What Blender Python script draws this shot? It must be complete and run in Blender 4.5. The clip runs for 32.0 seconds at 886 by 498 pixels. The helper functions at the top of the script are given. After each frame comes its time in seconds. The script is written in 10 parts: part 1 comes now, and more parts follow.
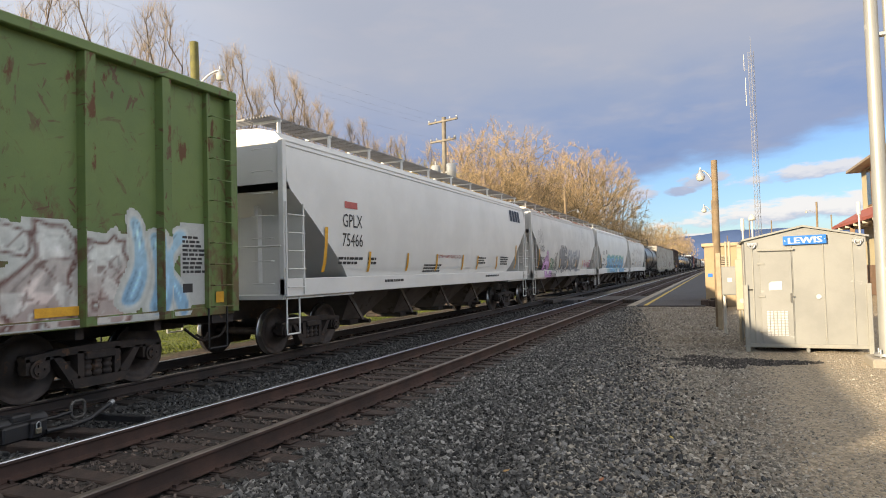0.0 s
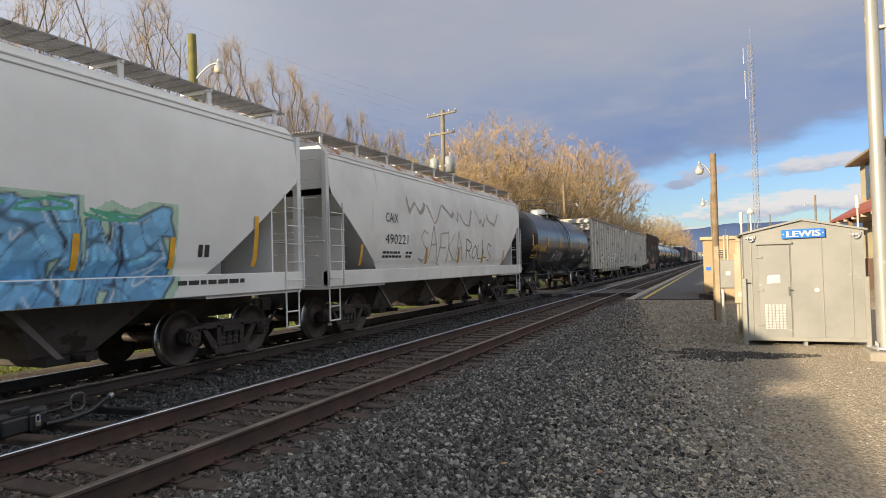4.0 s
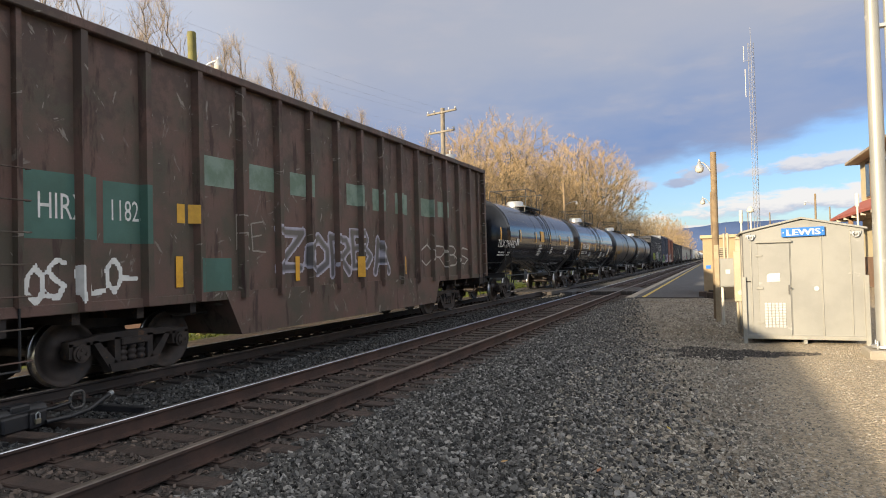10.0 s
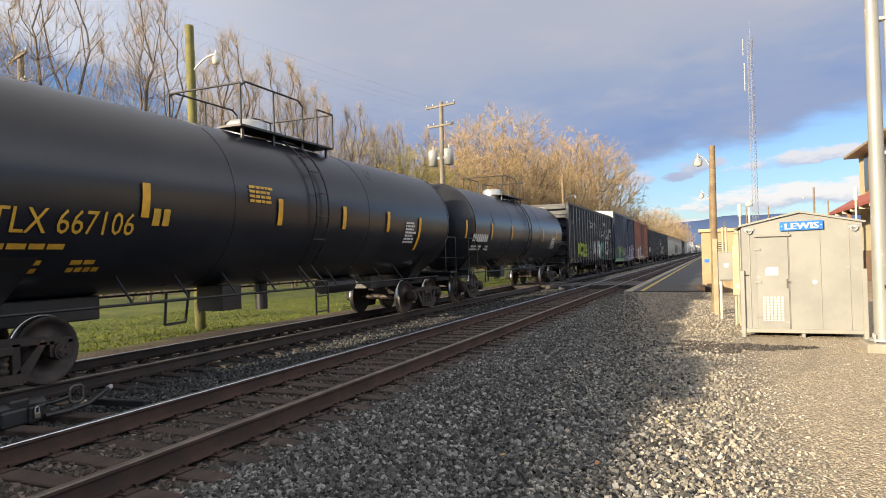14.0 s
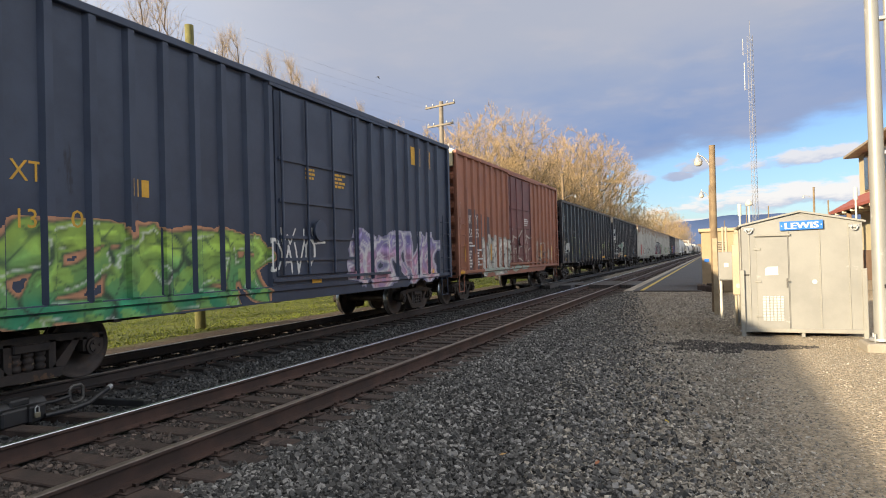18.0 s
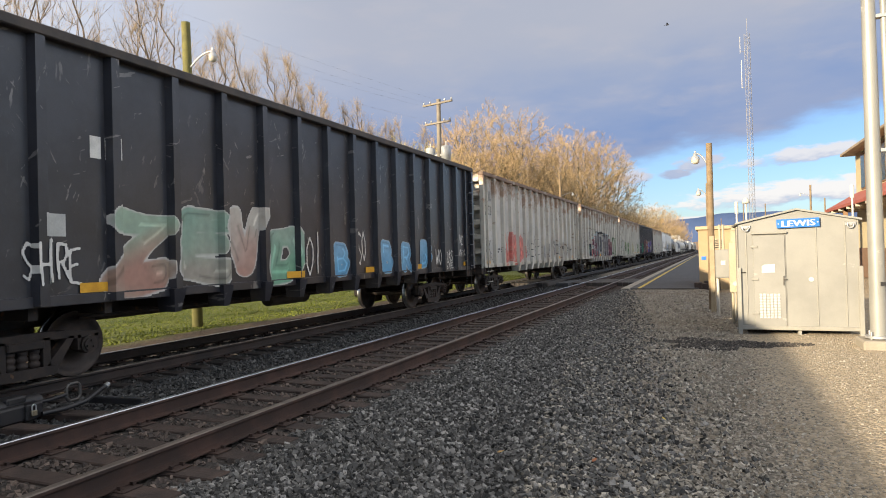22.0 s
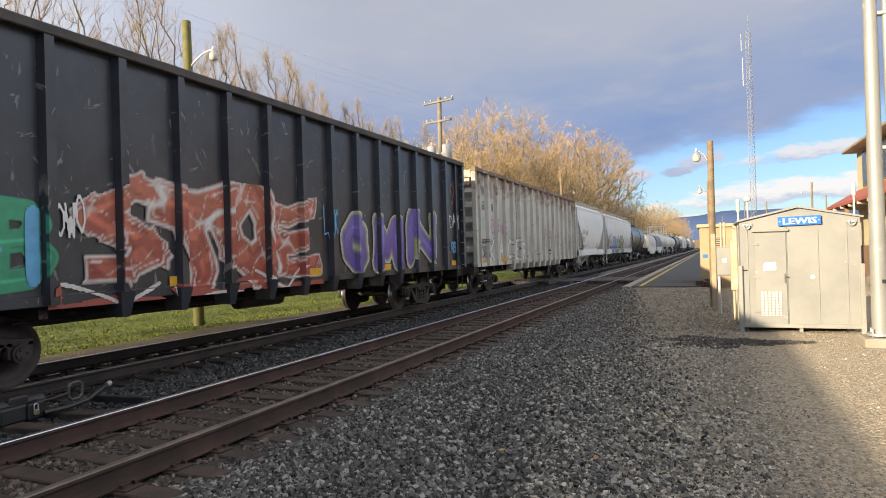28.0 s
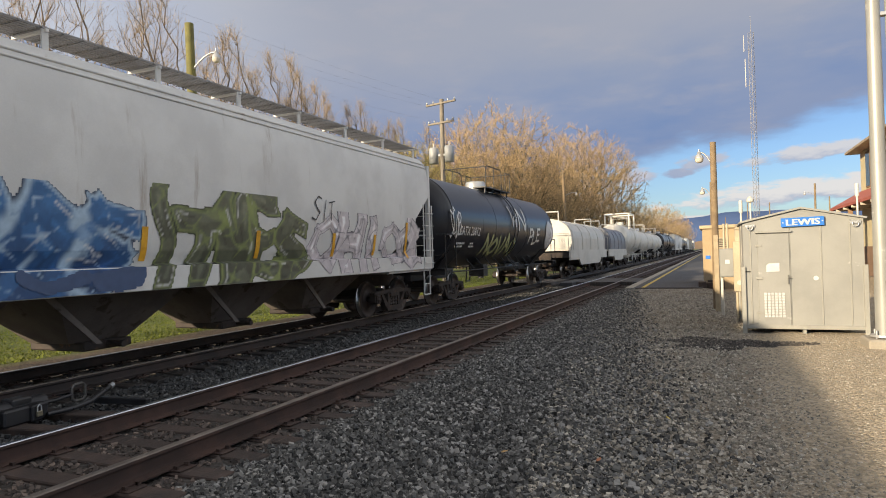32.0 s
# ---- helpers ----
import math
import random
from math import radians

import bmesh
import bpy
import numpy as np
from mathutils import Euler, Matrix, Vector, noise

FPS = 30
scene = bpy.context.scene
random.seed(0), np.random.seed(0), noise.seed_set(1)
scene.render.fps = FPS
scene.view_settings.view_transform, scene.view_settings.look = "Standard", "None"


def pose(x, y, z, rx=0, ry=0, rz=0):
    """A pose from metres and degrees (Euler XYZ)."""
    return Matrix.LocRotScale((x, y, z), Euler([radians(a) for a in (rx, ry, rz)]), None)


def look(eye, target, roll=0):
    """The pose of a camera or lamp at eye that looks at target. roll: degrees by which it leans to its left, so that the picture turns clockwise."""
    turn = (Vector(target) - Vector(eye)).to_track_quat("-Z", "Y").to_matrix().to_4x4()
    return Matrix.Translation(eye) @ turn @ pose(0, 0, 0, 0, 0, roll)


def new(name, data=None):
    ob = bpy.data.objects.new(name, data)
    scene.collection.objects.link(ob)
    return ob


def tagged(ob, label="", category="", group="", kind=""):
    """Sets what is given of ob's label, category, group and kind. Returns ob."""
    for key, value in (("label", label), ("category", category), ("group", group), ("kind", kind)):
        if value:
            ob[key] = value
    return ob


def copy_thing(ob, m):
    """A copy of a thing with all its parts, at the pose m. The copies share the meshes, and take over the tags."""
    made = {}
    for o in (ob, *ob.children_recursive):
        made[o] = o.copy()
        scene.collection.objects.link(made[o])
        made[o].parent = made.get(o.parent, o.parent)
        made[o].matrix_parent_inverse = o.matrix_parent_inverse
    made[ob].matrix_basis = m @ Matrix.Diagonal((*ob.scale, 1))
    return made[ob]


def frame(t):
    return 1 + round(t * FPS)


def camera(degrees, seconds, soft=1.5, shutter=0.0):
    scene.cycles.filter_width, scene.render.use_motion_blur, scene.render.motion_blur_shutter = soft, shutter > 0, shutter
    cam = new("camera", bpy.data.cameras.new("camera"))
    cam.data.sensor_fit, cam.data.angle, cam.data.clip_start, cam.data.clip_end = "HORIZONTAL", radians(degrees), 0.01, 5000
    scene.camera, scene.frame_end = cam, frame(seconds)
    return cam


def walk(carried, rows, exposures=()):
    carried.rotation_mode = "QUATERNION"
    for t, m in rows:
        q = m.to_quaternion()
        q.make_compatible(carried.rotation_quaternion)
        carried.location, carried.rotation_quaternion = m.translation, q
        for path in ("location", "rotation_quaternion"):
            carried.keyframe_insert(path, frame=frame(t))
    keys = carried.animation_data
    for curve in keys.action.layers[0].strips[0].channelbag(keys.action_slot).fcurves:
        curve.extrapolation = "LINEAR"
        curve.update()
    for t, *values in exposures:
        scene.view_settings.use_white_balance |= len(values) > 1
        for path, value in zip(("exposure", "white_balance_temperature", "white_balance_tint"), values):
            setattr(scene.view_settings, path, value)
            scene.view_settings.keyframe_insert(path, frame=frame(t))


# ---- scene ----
# camera: stands still on the gravel, hand-held, with small turns (yaw to the left, pitch, roll in degrees)
EYE = Vector((0.0, 0.0, 1.708))


def aim(yaw, pitch, roll):
    y, p = radians(yaw), radians(pitch)
    return look(EYE, EYE + Vector((-math.sin(y) * math.cos(p), math.cos(y) * math.cos(p), math.sin(p))), roll)


cam = camera(69.5, 32.0, soft=1.0)
walk(cam, [(t, aim(a, b, c)) for t, a, b, c in (
    (0, 23.076, 2.093, -1.565),
    (0.5, 23.077, 2.057, -1.567),
    (1, 23.111, 1.990, -1.570),
    (1.5, 23.158, 1.901, -1.572),
    (2, 23.153, 1.781, -1.574),
    (2.5, 23.095, 1.668, -1.573),
    (3, 23.036, 1.610, -1.569),
    (3.5, 22.985, 1.559, -1.560),
    (5.5, 23.007, 1.340, -1.494),
    (6, 22.945, 1.347, -1.487),
    (6.5, 22.930, 1.374, -1.486),
    (7, 22.971, 1.379, -1.487),
    (7.5, 22.997, 1.370, -1.490),
    (8, 22.975, 1.373, -1.493),
    (8.5, 22.944, 1.351, -1.495),
    (9, 22.920, 1.338, -1.496),
    (9.5, 22.927, 1.333, -1.497),
    (10, 22.975, 1.326, -1.499),
    (10.5, 23.019, 1.317, -1.502),
    (11, 23.032, 1.249, -1.507),
    (11.5, 23.013, 1.134, -1.513),
    (12, 22.972, 1.045, -1.520),
    (12.5, 22.915, 0.974, -1.527),
    (13, 22.865, 0.892, -1.533),
    (13.5, 22.857, 0.811, -1.538),
    (14, 22.873, 0.786, -1.542),
    (14.5, 22.894, 0.791, -1.547),
    (16.5, 22.878, 0.915, -1.554),
    (17, 22.909, 0.879, -1.551),
    (17.5, 22.906, 0.812, -1.548),
    (18, 22.873, 0.751, -1.545),
    (18.5, 22.841, 0.723, -1.545),
    (19, 22.837, 0.701, -1.546),
    (19.5, 22.870, 0.655, -1.549),
    (20, 22.867, 0.600, -1.553),
    (20.5, 22.801, 0.547, -1.556),
    (21, 22.708, 0.523, -1.559),
    (21.5, 22.655, 0.536, -1.561),
    (22, 22.647, 0.550, -1.562),
    (22.5, 22.677, 0.518, -1.562),
    (23, 22.699, 0.487, -1.562),
    (23.5, 22.701, 0.511, -1.561),
    (24, 22.693, 0.538, -1.560),
    (24.5, 22.697, 0.530, -1.560),
    (25, 22.717, 0.436, -1.563),
    (25.5, 22.738, 0.350, -1.572),
    (27.5, 22.669, 0.380, -1.661),
    (28, 22.749, 0.408, -1.679),
    (28.5, 22.861, 0.416, -1.692),
    (29, 22.918, 0.409, -1.702),
    (29.5, 22.916, 0.440, -1.709),
    (30, 22.883, 0.505, -1.715),
    (30.5, 22.901, 0.577, -1.720),
    (31, 22.969, 0.607, -1.723),
    (31.5, 22.987, 0.570, -1.725),
    (32, 22.965, 0.544, -1.727),
)], exposures=((0, 1.40), (0.5, 1.28), (1, 1.14), (3, 1.14), (5, 1.28), (6, 1.34), (7, 1.33), (8, 1.18), (9, 1.14), (9.6, 1.28), (10, 1.38), (11, 1.43), (12, 1.45), (17, 1.43), (20, 1.47), (23, 1.44),
              (25, 1.45), (28, 1.46), (29, 1.43), (30, 1.43), (31, 1.28), (32, 1.14)))

# ---- light: low sun behind and to the left of the camera, broken cloud ----
SUN_WAY = Vector((1.85, 3.30, -1.0)).normalized()      # the way the light goes
sun = new("sun", bpy.data.lights.new("sun", "SUN"))
sun.data.energy, sun.data.angle, sun.data.color = 4.6, radians(0.6), (1.0, 0.82, 0.57)
sun.matrix_basis = Matrix.Translation((-30, -50, 40)) @ SUN_WAY.to_track_quat("-Z", "Y").to_matrix().to_4x4()


def node(nt, kind, **sets):
    n = nt.nodes.new(kind)
    for k, v in sets.items():
        n.inputs[k[2:].replace("_", " ")].default_value = v
    return n


def link(nt, a, b):
    nt.links.new(a, b)


def math_node(nt, op, a, b=None, c=None, clamp=False):
    n = nt.nodes.new("ShaderNodeMath")
    n.operation, n.use_clamp = op, clamp
    for i, v in enumerate((a, b, c)):
        if v is None:
            continue
        if isinstance(v, (int, float)):
            n.inputs[i].default_value = v
        else:
            nt.links.new(v, n.inputs[i])
    return n.outputs[0]


def mix_col(nt, fac, a, b, mode="MIX"):
    n = nt.nodes.new("ShaderNodeMix")
    n.data_type, n.blend_type = "RGBA", mode
    for i, v in ((0, fac), (6, a), (7, b)):
        if isinstance(v, (int, float)):
            n.inputs[i].default_value = v
        elif isinstance(v, tuple):
            n.inputs[i].default_value = (*v, 1)[:4]
        else:
            nt.links.new(v, n.inputs[i])
    return n.outputs[2]


def ramp(nt, fac, lo, hi):
    n = nt.nodes.new("ShaderNodeMapRange")
    n.interpolation_type = "SMOOTHSTEP"
    n.inputs["From Min"].default_value, n.inputs["From Max"].default_value = lo, hi
    nt.links.new(fac, n.inputs["Value"])
    return n.outputs[0]


def make_world():
    w = bpy.data.worlds.new("sky")
    scene.world = w
    w.use_nodes = True
    nt = w.node_tree
    nt.nodes.clear()
    out, bg = node(nt, "ShaderNodeOutputWorld"), node(nt, "ShaderNodeBackground")
    link(nt, bg.outputs[0], out.inputs[0])
    sky = node(nt, "ShaderNodeTexSky")
    sky.sky_type, sky.sun_disc = "NISHITA", False
    sky.sun_elevation, sky.sun_rotation = radians(15.0), math.atan2(-1.85, -3.30)
    sky.air_density, sky.dust_density = 1.0, 0.6
    blue = mix_col(nt, 1.0, sky.outputs[0], (0.036, 0.045, 0.064), "MULTIPLY")
    tc = node(nt, "ShaderNodeTexCoord")
    sep = node(nt, "ShaderNodeSeparateXYZ")
    link(nt, tc.outputs["Generated"], sep.inputs[0])
    x, y, z = sep.outputs
    # bearing and height over the horizon, in degrees
    az = math_node(nt, "MULTIPLY", math_node(nt, "ARCTAN2", x, y), 57.296)
    el = math_node(nt, "MULTIPLY", math_node(nt, "ARCSINE", z), 57.296)
    flat = node(nt, "ShaderNodeCombineXYZ")
    link(nt, math_node(nt, "MULTIPLY", az, 0.10), flat.inputs[0]), link(nt, math_node(nt, "MULTIPLY", el, 0.30), flat.inputs[1])
    wisp = node(nt, "ShaderNodeTexNoise", i_Scale=1.0, i_Detail=8.0, i_Roughness=0.55)
    link(nt, flat.outputs[0], wisp.inputs["Vector"])
    billow = node(nt, "ShaderNodeTexNoise", i_Scale=3.6, i_Detail=7.0, i_Roughness=0.6)
    link(nt, flat.outputs[0], billow.inputs["Vector"])
    wv = math_node(nt, "SUBTRACT", wisp.outputs[0], 0.5)
    bv = math_node(nt, "SUBTRACT", billow.outputs[0], 0.5)
    # a flat cloud deck, seen in perspective
    den = math_node(nt, "ADD", math_node(nt, "MAXIMUM", z, 0.0), 0.10)
    comb = node(nt, "ShaderNodeCombineXYZ")
    link(nt, math_node(nt, "DIVIDE", x, den), comb.inputs[0]), link(nt, math_node(nt, "DIVIDE", y, den), comb.inputs[1])
    big = node(nt, "ShaderNodeTexNoise", i_Scale=0.42, i_Detail=7.0, i_Roughness=0.55)
    link(nt, comb.outputs[0], big.inputs["Vector"])
    # its lower edge, by bearing: low over the trees, higher over the open country
    rim = node(nt, "ShaderNodeValToRGB")
    link(nt, math_node(nt, "MULTIPLY_ADD", az, 1 / 120.0, 0.5), rim.inputs[0])
    stops = ((-60, 21.0), (-48, 17.0), (-40, 7.0), (-24, 6.0), (-9, 6.6), (-6, 6.6), (-2, 7.9), (3, 8.1), (5.5, 8.4), (8, 9.3), (11, 10.0), (30, 13.0), (60, 16.0))
    for k, (a, e) in enumerate(stops):
        at = a / 120.0 + 0.5
        st = rim.color_ramp.elements[k] if k < 2 else rim.color_ramp.elements.new(at)
        st.position, st.color = at, (e / 25.0, e / 25.0, e / 25.0, 1)
    edge = math_node(nt, "SUBTRACT", el, math_node(nt, "MULTIPLY", rim.outputs[0], 25.0))
    edge = math_node(nt, "ADD", edge, math_node(nt, "MULTIPLY_ADD", wv, 4.0, math_node(nt, "MULTIPLY", bv, 1.5)))
    left = ramp(nt, math_node(nt, "MULTIPLY", az, -1.0), 40.0, 52.0)
    edge = math_node(nt, "ADD", edge, math_node(nt, "MULTIPLY", math_node(nt, "MULTIPLY_ADD", big.outputs[0], 30.0, -15.0), left))
    deck = ramp(nt, edge, -0.5, 1.6)
    shade = ramp(nt, big.outputs[0], 0.40, 0.62)
    low = ramp(nt, edge, 0.5, 13.0)
    grey = mix_col(nt, low, (0.070, 0.116, 0.222), (0.165, 0.178, 0.215))
    grey = mix_col(nt, shade, grey, mix_col(nt, 0.35, grey, (0.20, 0.20, 0.225)))
    grey = mix_col(nt, math_node(nt, "MULTIPLY", ramp(nt, wv, -0.02, 0.16), 0.22), grey, (0.215, 0.205, 0.22))
    grey = mix_col(nt, ramp(nt, math_node(nt, "MULTIPLY", x, -1.0), 0.45, 0.85), grey, (0.265, 0.28, 0.315))
    # unseen deck overhead and on the near side is brightened as fill light
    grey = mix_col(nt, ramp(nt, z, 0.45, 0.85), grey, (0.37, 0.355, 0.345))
    fill_side = math_node(nt, "MULTIPLY", ramp(nt, x, 0.26, 0.75), math_node(nt, "MULTIPLY_ADD", ramp(nt, z, 0.40, 0.75), -0.55, 1.0))
    grey = mix_col(nt, fill_side, grey, (0.71, 0.74, 0.79))
    # cumulus low down: bearing, height, half length, half depth, slope, how white
    base = blue
    for a, e, ra, re, tilt, lit in ((6.6, 7.1, 5.8, 0.72, 0.09, 0.75), (-2.8, 6.25, 1.4, 0.50, 0.0, 0.10), (-5.7, 6.30, 1.9, 0.75, 0.05, 0.45), (-0.9, 7.15, 2.2, 0.75, 0.1, 0.40),
                                    (8.5, 4.35, 13.8, 1.15, 0.055, 1.0), (0.5, 2.5, 5.5, 0.30, 0.02, 0.9), (38, 6.0, 12, 1.6, 0.0, 0.9), (-70, 9, 14, 3.0, 0.0, 0.8), (120, 8, 30, 3.0, 0.0, 0.9), (-140, 8, 30, 3.0, 0.0, 0.9)):
        du = math_node(nt, "MULTIPLY_ADD", az, 1 / ra, -a / ra)
        dv = math_node(nt, "MULTIPLY", math_node(nt, "SUBTRACT", el, math_node(nt, "MULTIPLY_ADD", az, tilt, e - a * tilt)), 1 / re)
        d = math_node(nt, "SUBTRACT", 1.0, math_node(nt, "ADD", math_node(nt, "MULTIPLY", du, du), math_node(nt, "MULTIPLY", dv, dv)))
        d = math_node(nt, "ADD", d, math_node(nt, "MULTIPLY_ADD", bv, 3.4, math_node(nt, "MULTIPLY", wv, 0.6)))
        sunny = ramp(nt, math_node(nt, "ADD", dv, math_node(nt, "MULTIPLY", bv, 3.0)), -1.1, 0.15)
        cloud = mix_col(nt, math_node(nt, "MULTIPLY", sunny, lit), (0.150, 0.175, 0.245), (0.36, 0.345, 0.335))
        base = mix_col(nt, math_node(nt, "MULTIPLY", ramp(nt, d, 0.0, 0.75), 0.93), base, cloud)
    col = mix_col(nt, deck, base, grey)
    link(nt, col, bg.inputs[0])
    bg.inputs[1].default_value = 1.0


make_world()

# ---- materials ----
MATS = {}


def surf(name, c1, c2=None, scale=3.0, rough=0.6, metal=0.0, bump=0.15, fine=60.0, stain=None, stain_at=0.62,
         stain_scale=(1.0, 1.0, 1.0), stain_soft=0.06, rand=0.0, spec=0.5, bump_dist=0.01,
         scuff=None, scuff_at=0.66, wash=None, wash_z=(3.0, 4.3), grain=0.3):
    """A painted or raw surface: two tones at a large scale, grain at a fine one, stains of their own colour."""
    if name in MATS:
        return MATS[name]
    m = bpy.data.materials.new(name)
    m.use_nodes = True
    nt = m.node_tree
    b = nt.nodes["Principled BSDF"]
    c2 = c2 or tuple(v * 0.8 for v in c1)
    tc = node(nt, "ShaderNodeTexCoord")
    mp = node(nt, "ShaderNodeMapping")
    mp.inputs["Scale"].default_value = stain_scale
    oi = node(nt, "ShaderNodeObjectInfo")
    shift = node(nt, "ShaderNodeVectorMath")
    link(nt, tc.outputs["Object"], shift.inputs[0])
    link(nt, math_node(nt, "MULTIPLY", oi.outputs["Random"], 37.0), shift.inputs[1])
    link(nt, shift.outputs[0], mp.inputs[0])
    big = node(nt, "ShaderNodeTexNoise", i_Scale=scale, i_Detail=5.0, i_Roughness=0.6)
    gr = node(nt, "ShaderNodeTexNoise", i_Scale=fine, i_Detail=3.0, i_Roughness=0.7)
    st = node(nt, "ShaderNodeTexNoise", i_Scale=scale * 1.3, i_Detail=7.0, i_Roughness=0.65)
    link(nt, shift.outputs[0], big.inputs["Vector"])
    link(nt, shift.outputs[0], gr.inputs["Vector"])
    link(nt, mp.outputs[0], st.inputs["Vector"])
    col = mix_col(nt, ramp(nt, big.outputs[0], 0.35, 0.65), c1, c2)
    g = math_node(nt, "MULTIPLY_ADD", gr.outputs[0], grain * 1.6, 1 - grain * 0.8)
    grey = node(nt, "ShaderNodeCombineColor")
    for i in range(3):
        link(nt, g, grey.inputs[i])
    col = mix_col(nt, 1.0, col, grey.outputs[0], "MULTIPLY")
    if wash:
        # rust washed down from the top edge
        sz = node(nt, "ShaderNodeSeparateXYZ")
        link(nt, tc.outputs["Object"], sz.inputs[0])
        wn = node(nt, "ShaderNodeTexNoise", i_Scale=2.6, i_Detail=7.0, i_Roughness=0.7)
        link(nt, shift.outputs[0], wn.inputs["Vector"])
        k = math_node(nt, "ADD", math_node(nt, "MULTIPLY", ramp(nt, sz.outputs[2], *wash_z), 0.22), wn.outputs[0])
        col = mix_col(nt, math_node(nt, "MULTIPLY", ramp(nt, k, 0.62, 0.78), 0.75), col, wash)
    if scuff:
        # short scrapes at several slants, thicker in some places than in others
        where = ramp(nt, big.outputs[0], 0.36, 0.58)
        for turn, sc, seed in ((0.35, (1, 8.0, 1.9), 3.1), (-0.6, (1, 7.0, 1.7), 7.7), (1.25, (1, 7.0, 1.7), 17.1), (0.05, (1, 4.5, 1.0), 12.3)):
            mt = node(nt, "ShaderNodeMapping")
            mt.inputs["Rotation"].default_value = (turn, 0, 0)
            link(nt, shift.outputs[0], mt.inputs[0])
            mr = node(nt, "ShaderNodeMapping")
            mr.inputs["Scale"].default_value = sc
            mr.inputs["Location"].default_value = (seed, seed, seed)
            link(nt, mt.outputs[0], mr.inputs[0])
            sn = node(nt, "ShaderNodeTexNoise", i_Scale=1.05, i_Detail=4.0, i_Roughness=0.6)
            link(nt, mr.outputs[0], sn.inputs["Vector"])
            k = math_node(nt, "MULTIPLY", ramp(nt, sn.outputs[0], scuff_at, scuff_at + 0.03), where)
            col = mix_col(nt, math_node(nt, "MULTIPLY", k, 0.85), col, scuff)
    if stain:
        s = ramp(nt, st.outputs[0], stain_at, stain_at + stain_soft)
        col = mix_col(nt, s, col, stain)
        link(nt, math_node(nt, "MULTIPLY_ADD", s, 0.85 - rough, rough, clamp=True), b.inputs["Roughness"])
    else:
        link(nt, math_node(nt, "MULTIPLY_ADD", gr.outputs[0], 0.2, rough - 0.1, clamp=True), b.inputs["Roughness"])
    if rand:
        k = math_node(nt, "MULTIPLY_ADD", oi.outputs["Random"], rand, 1 - rand / 2)
        kk = node(nt, "ShaderNodeCombineColor")
        for i in range(3):
            link(nt, k, kk.inputs[i])
        col = mix_col(nt, 1.0, col, kk.outputs[0], "MULTIPLY")
    link(nt, col, b.inputs["Base Color"])
    b.inputs["Metallic"].default_value = metal
    b.inputs["Specular IOR Level"].default_value = spec
    if bump:
        bp = node(nt, "ShaderNodeBump", i_Strength=bump, i_Distance=bump_dist)
        link(nt, gr.outputs[0], bp.inputs["Height"])
        link(nt, bp.outputs[0], b.inputs["Normal"])
    MATS[name] = m
    return m


RUST = (0.16, 0.065, 0.03)
M_RAIL = surf("rail_rust", (0.062, 0.032, 0.024), (0.033, 0.019, 0.015), 2.0, 0.75, 0.2, 0.3, 90)
M_RAILTOP = surf("rail_polished", (0.55, 0.56, 0.58), (0.42, 0.42, 0.44), 2.0, 0.28, 1.0, 0.03, 120)
M_RAILTOP2 = surf("rail_dull_top", (0.20, 0.165, 0.14), (0.12, 0.10, 0.085), 2.0, 0.5, 0.6, 0.1, 120)
M_TIE = surf("sleeper_wood", (0.048, 0.031, 0.024), (0.025, 0.017, 0.014), 4.0, 0.85, 0, 0.8, 40, (0.090, 0.062, 0.046), 0.6, (8, 0.7, 3), rand=0.5)
# copies for the train's track, with the train's shade put into their colour
M_TIE_SHADE = surf("shade_dark_sleeper_wood", (0.022, 0.017, 0.015), (0.012, 0.010, 0.009), 4.0, 0.7, 0, 0.8, 40, (0.045, 0.033, 0.027), 0.62, (8, 0.7, 3), rand=0.4)
M_RAIL_SHADE = surf("shade_dark_rail_rust", (0.034, 0.022, 0.019), (0.016, 0.012, 0.011), 2.0, 0.65, 0.2, 0.3, 90)
M_STEEL_DARK = surf("truck_steel", (0.036, 0.026, 0.022), (0.019, 0.015, 0.014), 4.0, 0.75, 0.2, 0.3, 50, (0.10, 0.055, 0.032), 0.6)
M_WHEEL = surf("wheel_steel", (0.055, 0.042, 0.037), (0.032, 0.026, 0.024), 5.0, 0.6, 0.5, 0.2, 60, (0.09, 0.055, 0.038), 0.62)
M_TREAD = surf("wheel_tread", (0.4, 0.4, 0.41), None, 5.0, 0.3, 1.0, 0.02, 60)
M_BLACK = surf("black_steel", (0.018, 0.018, 0.020), (0.010, 0.010, 0.012), 3.0, 0.5, 0.1, 0.15, 60)
M_GALV = surf("galvanised", (0.42, 0.43, 0.44), (0.34, 0.35, 0.36), 5.0, 0.45, 0.6, 0.1, 60)
M_YELLOW = surf("yellow_reflector", (0.62, 0.33, 0.02), (0.5, 0.25, 0.015), 6.0, 0.5, 0, 0.05)
M_WHITE_LETTER = surf("white_lettering", (0.62, 0.62, 0.60), None, 6.0, 0.6, 0, 0.05)
M_BLACK_LETTER = surf("black_lettering", (0.015, 0.015, 0.018), None, 6.0, 0.6, 0, 0.05)
M_YELLOW_LETTER = surf("yellow_lettering", (0.55, 0.31, 0.03), None, 6.0, 0.6, 0, 0.05)


